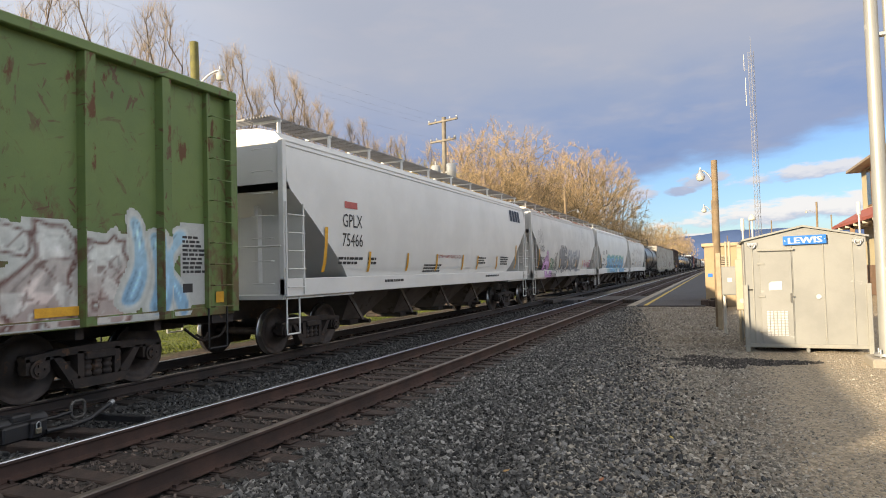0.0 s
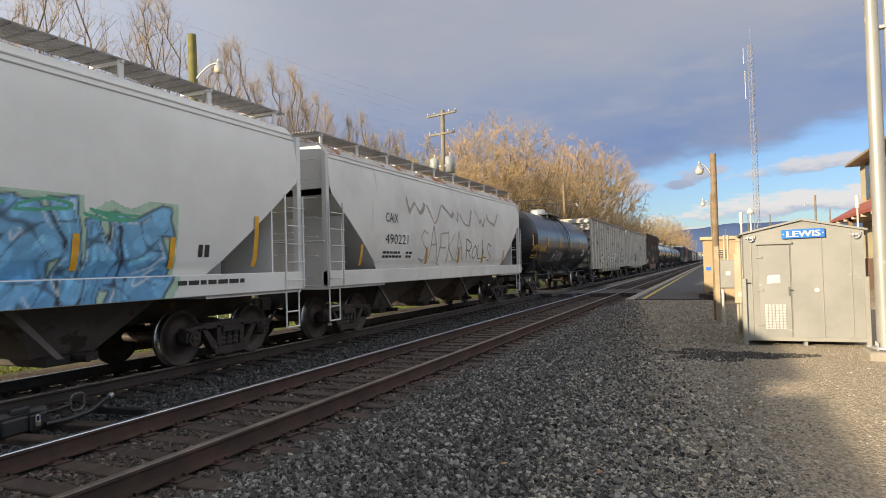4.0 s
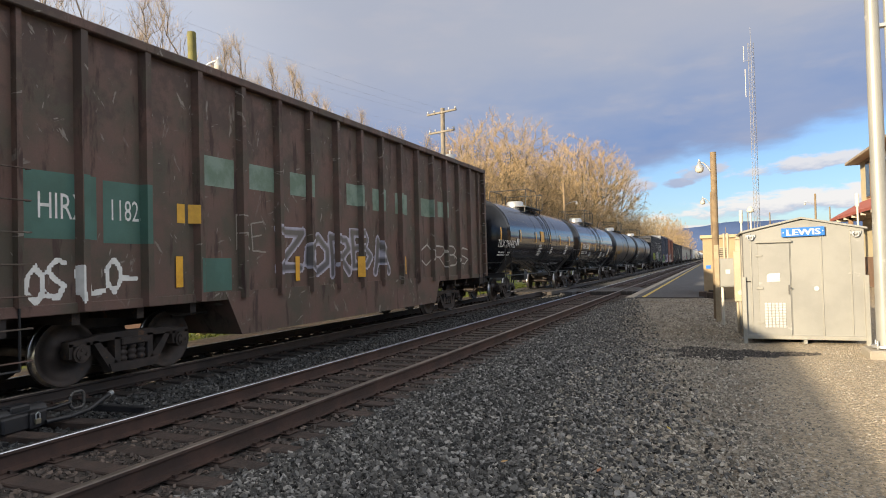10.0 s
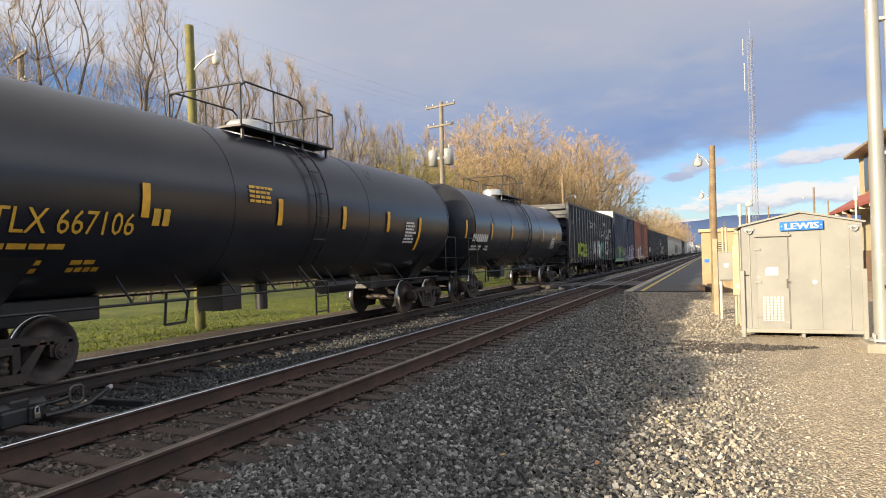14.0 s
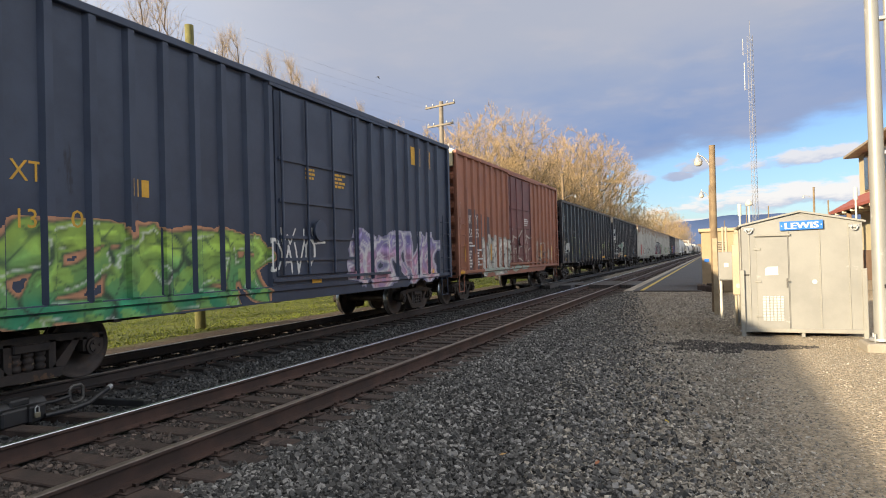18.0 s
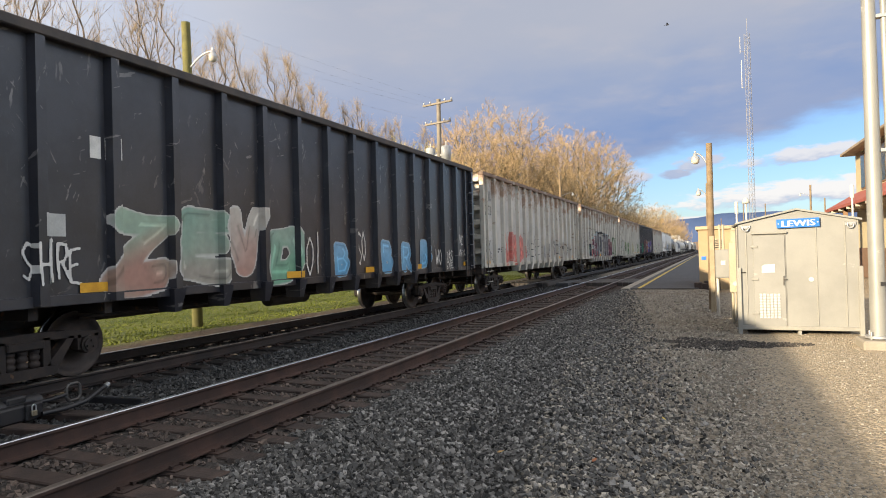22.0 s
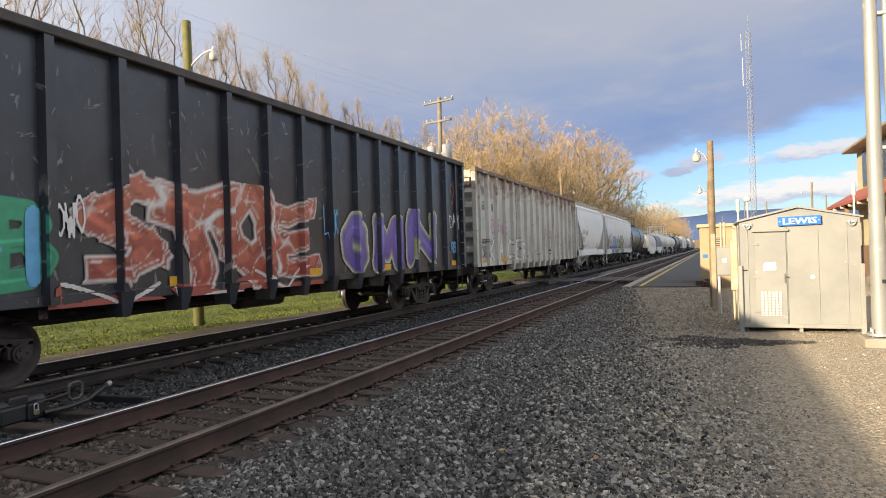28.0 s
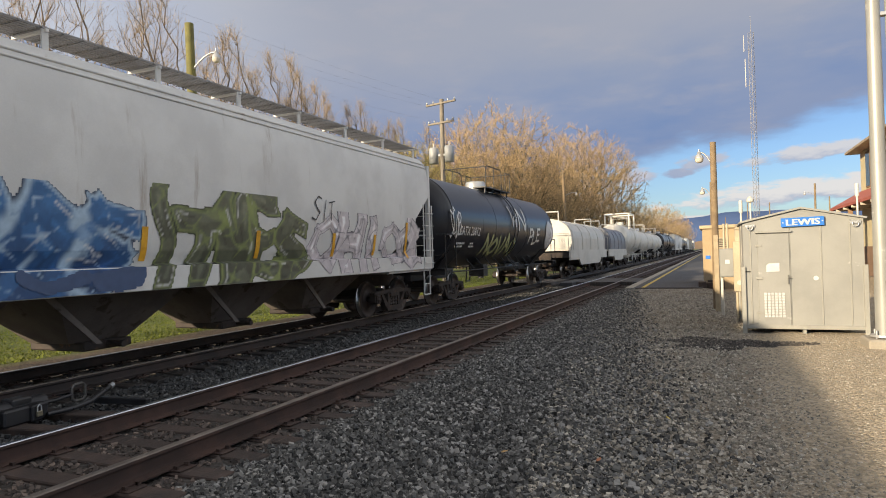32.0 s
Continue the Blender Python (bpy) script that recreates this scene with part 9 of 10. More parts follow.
def make_crossing():
    s = tagged(new("crossing"), "dark timber foot crossing laid between the rails", "crossing", kind="structure")
    tim = surf("crossing_timber", (0.055, 0.048, 0.044), (0.038, 0.033, 0.031), 3, 0.9, 0, 0.6, 30, (0.09, 0.08, 0.07), 0.62, (6, 0.6, 2), rand=0.4)
    for xc in (XN, XC):
        for k in range(5):
            xa = xc - 0.66 + k * 0.265
            part("plank", Mesh().cbox(xa, xa + 0.255, 32.4, 36.6, -0.05, 0.13, 0.012), tim, s)
        for sgn in (-1, 1):
            for k in range(2):
                xa = xc + sgn * (0.84 + k * 0.27)
                part("plank", Mesh().cbox(min(xa, xa + sgn * 0.255), max(xa, xa + sgn * 0.255), 32.4, 36.6, -0.05, 0.13, 0.012), tim, s)
    part("apron", Mesh().cbox(-7.35, -6.72, 32.6, 36.4, -0.1, 0.11, 0.02), surf("crossing_asphalt", (0.055, 0.055, 0.06), None, 2, 0.9, 0, 0.4, 90), s)
    part("apron", Mesh().cbox(-3.75, -3.36, 32.6, 36.4, -0.1, 0.11, 0.02), surf("crossing_asphalt", (0.055, 0.055, 0.06)), s)


make_crossing()


def make_switch_stand():
    s = thing("switch_stand", "black hand-thrown switch machine with a padlock between the tracks", "switch stand", m=pose(-7.24, 4.95, 0.0, 0, 0, 7))
    for y in (-0.35, 0.28):
        part("tie", Mesh().cbox(-0.75, 0.95, y - 0.11, y + 0.11, -0.2, -0.02, 0.012), M_TIE, s)
    m = Mesh().cbox(-0.32, 0.12, -0.5, 0.05, -0.02, 0.16, 0.02)
    m.cyl((-0.1, -0.62, 0.12), (-0.1, 0.16, 0.12), 0.10, 14)
    m.cbox(-0.2, 0.0, -0.3, -0.05, 0.16, 0.24, 0.02)
    part("gearbox", m, M_BLACK, s)
    part("lever", Mesh().tube([(0.02, -0.1, 0.14), (0.05, 0.2, 0.13), (0.06, 0.42, 0.15)], 0.022, 8), M_BLACK, s)
    pts = [(0.06, 0.42, 0.10), (0.06, 0.42, 0.22), (0.06, 0.46, 0.26), (0.06, 0.58, 0.26), (0.06, 0.62, 0.22), (0.06, 0.62, 0.10), (0.06, 0.58, 0.06), (0.06, 0.46, 0.06), (0.06, 0.42, 0.10)]
    part("handle_loop", Mesh().tube(pts, 0.02, 8), surf("worn_handle_steel", (0.09, 0.085, 0.08), None, 4, 0.5, 0.4, 0.2), s)
    part("foot_latch", Mesh().cbox(0.06, 0.16, -0.2, -0.06, -0.02, 0.16, 0.015), M_BLACK, s)
    lock = part("padlock", Mesh().cbox(0.16, 0.19, -0.16, -0.09, 0.03, 0.09, 0.006), surf("padlock_brass", (0.30, 0.27, 0.2), None, 4, 0.4, 0.8), s)
    part("shackle", Mesh().tube([(0.175, -0.15, 0.09), (0.175, -0.15, 0.14), (0.175, -0.125, 0.16), (0.175, -0.10, 0.14), (0.175, -0.10, 0.09)], 0.007, 6), M_GALV, lock)
    part("hose", Mesh().tube([(0.15, 0.0, 0.02), (0.24, 0.25, 0.03), (0.27, 0.5, 0.06), (0.24, 0.75, 0.14), (0.22, 0.85, 0.16)], 0.03, 8), M_BLACK, s)
    part("hose_end", Mesh().cyl((0.22, 0.85, 0.16), (0.20, 0.92, 0.175), 0.034, 10), M_GALV, s)
    part("throw_rod", Mesh().cyl((-0.3, -0.1, 0.0), (-1.2, -0.1, 0.0), 0.02, 8), M_BLACK, s)
    part("throw_rod", Mesh().cbox(0.1, 0.9, 0.70, 0.78, -0.02, 0.06, 0.01), M_BLACK, s)


make_switch_stand()


def make_utility_pole(x, y, h, label, trans=True):
    p = thing("utility_pole", label, "utility pole", m=pose(x, y, 0, 0, 0.8, -18))
    part("pole", Mesh().cyl((0, 0, -0.3), (0, 0, h), 0.16, 12, r2=0.12), surf("grey_pole_wood", (0.21, 0.185, 0.15), (0.16, 0.14, 0.115), 3, 0.85, 0, 0.4, 30, (0.1, 0.085, 0.07), 0.6, (6, 6, 0.4)), p)
    for z, w in ((h - 0.25, 1.08), (h - 1.35, 0.95)):
        c = part("crossarm", Mesh().cbox(-w, w, -0.16, -0.05, z - 0.05, z + 0.05, 0.01), surf("grey_pole_wood", (0.21, 0.185, 0.15)), p)
        for t in (-0.95, -0.5, 0.5, 0.95):
            part("insulator", Mesh().turn([(z + 0.06, 0.02), (z + 0.10, 0.05), (z + 0.16, 0.05), (z + 0.2, 0.02)], "z", 10, centre=(t * w, -0.1, 0)), M_GALV, c)
    if trans:
        for sgn in (-1, 1):
            t = part("transformer", Mesh().turn([(h - 3.6, 0.001), (h - 3.6, 0.26), (h - 2.75, 0.27), (h - 2.7, 0.20), (h - 2.66, 0.001)], "z", 18, centre=(sgn * 0.58, -0.1, 0)), surf("transformer_grey", (0.33, 0.345, 0.36), None, 3, 0.5, 0.1), p)
            part("bushing", Mesh().cyl((sgn * 0.58, -0.1, h - 2.66), (sgn * 0.58, -0.1, h - 2.45), 0.035, 8), M_WHITE_PLASTIC, t)
            part("bracket", Mesh().box(min(0, sgn * 0.4), max(0, sgn * 0.4), -0.06, 0.0, h - 3.2, h - 3.1), M_GALV, t)
    return p


make_utility_pole(-14.0, 33.2, 10.5, "weathered utility pole with two crossarms and grey transformers")
make_utility_pole(-26.0, 17.4, 10.6, "utility pole with a crossarm among the bare trees", False)


def make_wires():
    w = thing("overhead_wires", "thin overhead wires strung along the tree line", "wires", kind="stuff")
    m = Mesh()
    for dx, z in ((-1.1, 10.3), (-0.4, 10.3), (0.5, 10.3), (0.6, 9.0)):
        prev = None
        for i in range(13):
            y = 33.2 + (i - 12) * 5.0
            u = (i % 12) / 12
            zz = z - 1.2 * (1 - (2 * u - 1) ** 2) if 0 < i < 12 else z
            p = (-14.0 + dx - (33.2 - y) * 0.06, y, zz)
            if prev:
                m.cyl(prev, p, 0.0022, 4)
            prev = p
    part("cables", m, surf("grey_cable", (0.20, 0.20, 0.21), None, 3, 0.6), w)


make_wires()


def make_radio_mast():
    p = thing("radio_mast", "tall thin lattice radio mast far behind the shed", "radio mast", m=pose(8.05, 140, 0))
    legs = [(0.58 * math.cos(a), 0.58 * math.sin(a)) for a in (0.5, 2.6, 4.7)]
    st = surf("mast_steel", (0.23, 0.23, 0.24), (0.19, 0.19, 0.20), 2, 0.6, 0.2)
    for a, b in legs:
        part("leg", Mesh().cyl((a, b, 0), (a, b, 44), 0.045, 6), st, p)
    m = Mesh()
    for k in range(44):
        for i in range(3):
            a, b = legs[i], legs[(i + 1) % 3]
            m.cyl((*a, k), (*b, k + 1), 0.022, 4)
            m.cyl((*a, k), (*b, k), 0.018, 4)
    ob = part("lattice", m, st, p)
    ob["kind"] = "stuff"
    part("whip_antenna", Mesh().cyl((0, 0, 44), (0, 0, 47), 0.04, 6), st, p)
    part("side_antenna", Mesh().cyl((-1.15, 0, 33.2), (-1.15, 0, 38.8), 0.07, 8), M_WHITE_PLASTIC, p)
    part("side_antenna", Mesh().cyl((-1.3, 0, 40.2), (-1.3, 0, 43.5), 0.05, 8), M_WHITE_PLASTIC, p)
    m = Mesh().cyl((0, 0, 33.5), (-1.15, 0, 33.3), 0.03, 5)
    m.cyl((0, 0, 40.5), (-1.3, 0, 40.5), 0.03, 5)
    part("standoff", m, st, p)


make_radio_mast()


def make_far_poles():
    for x, y, h in ((11.7, 80, 6.8), (7.0, 95, 7.4), (2.5, 150, 8.0), (-0.2, 60, 3.2), (5.5, 120, 9.0)):
        p = thing("distant_pole", "thin distant pole beyond the platform", "pole", m=pose(x, y, 0))
        part("pole", Mesh().cyl((0, 0, 0), (0, 0, h), 0.07, 8), M_OLDWOOD, p)
    b = thing("freight_building", "pale low building far along the tracks", "building", m=pose(-4.2, 330, 0))
    part("wall", Mesh().cbox(0, 9, 0, 14, 0, 6.5, 0.05), surf("pale_far_wall", (0.34, 0.29, 0.21), None, 0.5, 0.8), b)
    part("roof", Mesh().prism([(-0.4, 6.5), (9.4, 6.5), (4.5, 8.4)], "y", -0.4, 14.4), surf("far_roof", (0.22, 0.19, 0.16), None, 0.5, 0.8), b)


make_far_poles()


# ---- bare trees ----
def fast_mesh(name, V, F, mats):
    """A mesh straight from arrays of corners and triangles."""
    me = bpy.data.meshes.new(name)
    V, F = np.asarray(V, np.float32), np.asarray(F, np.int32)
    me.vertices.add(len(V))
    me.vertices.foreach_set("co", V.ravel())
    me.loops.add(F.size)
    me.loops.foreach_set("vertex_index", F.ravel())
    me.polygons.add(len(F))
    me.polygons.foreach_set("loop_start", np.arange(len(F), dtype=np.int32) * F.shape[1])
    me.update(calc_edges=True)
    me.polygons.foreach_set("use_smooth", np.zeros(len(F), dtype=bool))
    for m in mats if isinstance(mats, (list, tuple)) else [mats]:
        me.materials.append(m)
    return me


def bark(name, c1, c2):
    return surf(name, c1, c2, 1.5, 0.9, 0, 0.4, 25)


def twig_mat(name, c1, c2):
    m = bpy.data.materials.new(name)
    m.use_nodes = True
    nt = m.node_tree
    b = nt.nodes["Principled BSDF"]
    g = node(nt, "ShaderNodeNewGeometry")
    col = mix_col(nt, g.outputs["Random Per Island"], c1, c2)
    link(nt, col, b.inputs["Base Color"])
    b.inputs["Roughness"].default_value = 0.9
    b.inputs["Specular IOR Level"].default_value = 0.2
    return m


def grow_tree(seed, h, kind):
    """Branches reach out to points strewn through the crown's space, each from the nearest limb by a short way from the root;
    limbs thicken with what they carry. kind: tall (slender) or dome (broad, low-headed)."""
    rs = np.random.RandomState(seed)
    n = {"tall": 230, "dome": 900, "bush": 160}[kind]
    if kind == "tall":
        u = rs.uniform(0, 1, n) ** 0.85
        a = rs.uniform(0, 2 * math.pi, n)
        wide = 0.20 * h * np.sin(np.clip(0.25 + u * 0.78, 0, 1) * math.pi) ** 0.7 + 0.012 * h
        r = wide * np.sqrt(rs.uniform(0, 1, n))
        T = np.stack([r * np.cos(a), r * np.sin(a), h * (0.16 + 0.82 * u)], 1)
        bole = [(0.010 * h * math.sin(k * 0.9 + seed), 0.010 * h * math.cos(k * 0.7 + seed), 0.055 * h * k - 0.4) for k in range(14 if seed % 3 else 5)]
        bf, up = 0.75, 0.8
    else:
        d = rs.normal(size=(n, 3))
        d /= np.linalg.norm(d, axis=1, keepdims=True)
        lump = 0.6 * np.array([noise.noise(Vector(v) * 1.7 + Vector((seed * 3.1, 0, 0))) for v in d.tolist()])
        r = rs.uniform(0.02, 1, n) ** 0.42 * (1 + 0.26 * lump)
        T = d * r[:, None] * np.array([0.42, 0.42, 0.41]) * h + np.array([0, 0, 0.50 * h])
        T = T[T[:, 2] > 0.12 * h]
        bole = [(0.006 * h * math.sin(k), 0.006 * h * math.cos(k + seed), 0.045 * h * k - 0.4) for k in range(4)]
        bf, up = 0.5, 0.3
    P = np.concatenate([np.array(bole), T])
    m, total = len(bole), len(P)
    par = np.full(total, -1)
    par[1:m] = np.arange(m - 1)
    path = np.zeros(total)
    path[:m] = np.arange(m) * 0.03 * h
    done = np.zeros(total, bool)
    done[:m] = True
    cost, src = np.full(total, 1e9), np.zeros(total, int)

    def offer(j):
        gap = P - P[j]
        c = np.linalg.norm(gap, axis=1) + bf * path[j] + up * np.maximum(0, 0.2 - gap[:, 2])
        better = c < cost
        cost[better], src[better] = c[better], j
    for j in range(m):
        offer(j)
    order = []
    for _ in range(total - m):
        j = int(np.argmin(np.where(done, 1e12, cost)))
        par[j], done[j] = src[j], True
        path[j] = path[par[j]] + np.linalg.norm(P[j] - P[par[j]])
        order.append(j)
        offer(j)
    load = np.ones(total)
    for j in order[::-1]:
        load[par[j]] += load[j]
    for j in range(m - 1, 0, -1):
        load[j - 1] += load[j]
    R = (0.0060 if kind == "tall" else 0.0095) * h / 16 * load ** 0.57
    limbs = Mesh()
    for j in range(1, total):
        i = par[j]
        limbs.cyl(P[i], P[j], min(R[i], R[j] * 1.35), 6 if R[j] > 0.06 else 4, r2=R[j], caps=False)
    # sprays of twigs along the outer limbs
    per = 4 if kind == "tall" else 8
    kid = np.repeat(np.array(order)[load[order] < (25 if kind == "tall" else 40)], per)
    A, B = P[par[kid]], P[kid]
    k = len(kid)
    start = A + (B - A) * rs.uniform(0.2, 1.0, (k, 1))
    way = B - A
    way /= np.linalg.norm(way, axis=1, keepdims=True) + 1e-9
    out = B - np.array([0, 0, 0.45 * h])
    out /= np.linalg.norm(out, axis=1, keepdims=True) + 1e-9
    D = way * 0.5 + out * 0.45 + np.array([0, 0, 0.38 if kind == "tall" else 0.10]) + rs.normal(0, 0.36 if kind == "tall" else 0.5, (k, 3))
    D /= np.linalg.norm(D, axis=1, keepdims=True)
    ln = rs.uniform(0.35, 1.15, (k, 1)) * h / 16 * (1.25 if kind == "tall" else 0.75)
    side = D + rs.normal(0, 0.55, (k, 3))
    side /= np.linalg.norm(side, axis=1, keepdims=True)
    s0 = start + D * ln * rs.uniform(0.25, 0.7, (k, 1))
    S0, S1 = np.concatenate([start, s0]), np.concatenate([start + D * ln, s0 + side * ln * 0.55])
    W = np.concatenate([np.full((k, 1), 1.0), np.full((k, 1), 0.75)]) * (0.0080 if kind == "tall" else 0.0130) * h / 16
    D = S1 - S0
    S = np.cross(D, rs.normal(size=D.shape))
    S /= np.linalg.norm(S, axis=1, keepdims=True) + 1e-9
    Q = np.cross(D, S)
    Q /= np.linalg.norm(Q, axis=1, keepdims=True) + 1e-9
    V = np.stack([S0 + S * W, S0 - S * W * 0.5 + Q * W * 0.87, S0 - S * W * 0.5 - Q * W * 0.87, S1], 1).reshape(-1, 3)
    i = np.arange(len(S0))[:, None] * 4
    F = np.concatenate([i + [0, 1, 3], i + [1, 2, 3], i + [2, 0, 3]], 0)
    return limbs, V, F


def build_tree(seed, h, kind, bark_m, twig_m, label):
    limbs, V, F = grow_tree(seed, h, kind)
    t = thing("tree", label, "tree", group="bare trees along the tracks")
    part("trunk", limbs, bark_m, t)
    part("crown", fast_mesh("crown", V, F, twig_m), None, t)
    return t


B_GREY = bark("grey_brown_bark", (0.12, 0.092, 0.066), (0.060, 0.047, 0.036))
B_TAN = bark("tan_bark", (0.135, 0.108, 0.056), (0.060, 0.048, 0.030))
T_GREY = twig_mat("grey_tan_twigs", (0.15, 0.115, 0.080), (0.42, 0.33, 0.23))
T_GOLD = twig_mat("golden_twigs", (0.15, 0.105, 0.055), (0.58, 0.42, 0.24))
T_YELLOW = twig_mat("yellow_green_twigs", (0.28, 0.23, 0.08), (0.66, 0.55, 0.21))
TALL = [build_tree(11 + i, 16, "tall", B_GREY, T_GREY, "tall bare tree with thin grey-tan branches") for i in range(6)]
GOLD = [build_tree(31 + i, 16, "dome", B_TAN, T_GOLD, "broad bare tree with golden-brown twigs") for i in range(4)]
BUSH = [build_tree(51 + i, 5, "bush", B_TAN, T_GOLD, "low bare brown bush at the foot of the trees") for i in range(3)]
YELL = [build_tree(41 + i, 14, "dome", B_TAN, T_YELLOW, "broad tree with yellow-green spring twigs") for i in range(2)]
USED = set()


def plant(kind, x, y, h, turn):
    lib, base = {"tall": (TALL, 16), "gold": (GOLD, 16), "yell": (YELL, 14), "bush": (BUSH, 5)}[kind]
    t = lib[int(turn * 7) % len(lib)]
    m = pose(x, y, ground_z(x, y) - 0.05, 0, 0, turn) @ Matrix.Scale(h / base, 4)
    if t.name in USED:
        copy_thing(t, m)
    else:
        USED.add(t.name)
        t.matrix_basis = m


rnd = random.Random(5)
for x, y, h in ((-24, 13.2, 15.5), (-25, 17.6, 15), (-23, 21, 14.2), (-26, 24.6, 16), (-23.5, 27.2, 14.2), (-27, 30.5, 15.5), (-24, 33, 14.3), (-26, 36.5, 15), (-23, 38, 13.6), (-28, 41.5, 15.5),
                (-24.5, 42.5, 14), (-30, 20, 15), (-31, 28, 16), (-30, 46, 16), (-25, 48, 13.5), (-22, 30, 11), (-33, 36, 17), (-21.5, 35, 10), (-23, 9, 13),
                (-28, 15, 14), (-27, 22, 13), (-25, 15, 12.5), (-26, 19.3, 15.8), (-24.2, 29.5, 14.0), (-25.5, 39.5, 14.3), (-24.5, 35, 14.0), (-26, 33.5, 15), (-25, 45.5, 14), (-24, 25.5, 13.5), (-22.5, 24, 10), (-29, 34, 14), (-22, 40, 11), (-27, 45, 13), (-23, 45, 12), (-29, 51, 14), (-26, 52, 14), (-25, 56, 14.2), (-28, 58, 14.5), (-24, 53.5, 11),
                # unseen trees, added out of view to dapple and cut the low sun
                (-26, 5, 12), (-24, 0, 11.5), (-26, -4, 11.5), (-24, -8, 11), (-26, -12, 11), (-24, -15, 10.5), (-28, -6, 11.5)):
    plant("tall", x, y, h, rnd.uniform(0, 360))
for x, y, h in ((-24, 44.5, 13.0), (-23, 48.5, 13.6), (-25, 53.5, 12.5)):
    plant("yell", x, y, h, rnd.uniform(0, 360))
# two broad domes of golden trees, then a lower run into the distance
for x, y, h in ((-25, 63.5, 14), (-25, 71, 17.4), (-24, 79, 19.8), (-25, 88, 21.8), (-25, 97, 20.5), (-28, 76, 18), (-29, 90, 21), (-26, 66, 13.5), (-27, 83, 20.3), (-22, 67, 9), (-21, 75, 10), (-20.5, 84, 10), (-20, 93, 11),
                (-24, 106, 16), (-25, 117, 20), (-25.5, 129, 23.5), (-26, 142, 24.5), (-25, 153, 23), (-29, 120, 18), (-30, 140, 22), (-17.5, 108, 10), (-17, 122, 11), (-17, 138, 11), (-17, 155, 12),
                (-21, 172, 15), (-20, 190, 15.5), (-19, 215, 16), (-18.5, 245, 16.5), (-18, 285, 17), (-18, 330, 18), (-18, 385, 17), (-18, 450, 17)):
    plant("gold", x, y, h * rnd.uniform(0.95, 1.03), rnd.uniform(0, 360))
# low brush under the trees
for i in range(26):
    y = 15 + i * 4.4 + rnd.uniform(-1.5, 1.5)
    plant(rnd.choice(("bush", "bush", "bush", "tall")), -21.5 - rnd.uniform(0, 8), y, rnd.uniform(3.5, 6.0), rnd.uniform(0, 360))


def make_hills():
    s = tagged(new("distant_hills"), "wooded ridge on the horizon, coloured in haze blue", "hills", kind="structure")
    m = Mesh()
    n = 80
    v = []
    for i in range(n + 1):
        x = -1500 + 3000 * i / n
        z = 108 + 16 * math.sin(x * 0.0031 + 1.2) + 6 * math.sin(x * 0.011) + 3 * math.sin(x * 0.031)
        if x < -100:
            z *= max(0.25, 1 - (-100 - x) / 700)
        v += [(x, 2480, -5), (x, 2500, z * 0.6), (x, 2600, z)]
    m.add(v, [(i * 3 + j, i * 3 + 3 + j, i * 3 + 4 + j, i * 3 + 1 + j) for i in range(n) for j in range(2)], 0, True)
    # distance haze is put into the ridge's blue base colour
    part("ridge", m, surf("ridge_haze_blue", (0.055, 0.085, 0.175), (0.045, 0.072, 0.15), 0.01, 0.95, 0, 0, spec=0.0), s)
    m = Mesh()
    v = []
    for i in range(n + 1):
        x = -400 + 1000 * i / n
        z = 9 + 3 * math.sin(x * 0.05) + 2 * math.sin(x * 0.17 + 2) + 1.5 * math.sin(x * 0.41)
        v += [(x, 700, -2), (x, 705, z)]
    m.add(v, [(i * 2, i * 2 + 2, i * 2 + 3, i * 2 + 1) for i in range(n)], 0, True)
    part("far_woods", m, surf("far_brown_woods", (0.15, 0.105, 0.075), (0.10, 0.08, 0.065), 0.06, 0.95, 0, 0, spec=0.0), s)


make_hills()
for x, y, h in ((6.5, 120, 6.5), (9.5, 128, 7.5), (12, 110, 6), (8, 150, 7)):
    plant("gold", x, y, h, rnd.uniform(0, 360))


# ---- loose stones, grass, leaves ----
def stone_mat(name, lo, hi, tint):
    m = bpy.data.materials.new(name)
    m.use_nodes = True
    nt = m.node_tree
    b = nt.nodes["Principled BSDF"]
    g = node(nt, "ShaderNodeNewGeometry")
    tc = node(nt, "ShaderNodeTexCoord")
    nz = node(nt, "ShaderNodeTexNoise", i_Scale=55.0, i_Detail=4.0)
    link(nt, tc.outputs["Object"], nz.inputs["Vector"])
    col = mix_col(nt, g.outputs["Random Per Island"], lo, hi)
    w = math_node(nt, "FRACT", math_node(nt, "MULTIPLY", g.outputs["Random Per Island"], 37.7))
    col = mix_col(nt, ramp(nt, w, 0.80, 0.86), col, tint)
    k = math_node(nt, "MULTIPLY_ADD", nz.outputs[0], 0.7, 0.65)
    gg = node(nt, "ShaderNodeCombineColor")
    for i in range(3):
        link(nt, k, gg.inputs[i])
    link(nt, mix_col(nt, 1.0, col, gg.outputs[0], "MULTIPLY"), b.inputs["Base Color"])
    b.inputs["Roughness"].default_value = 0.85
    return m


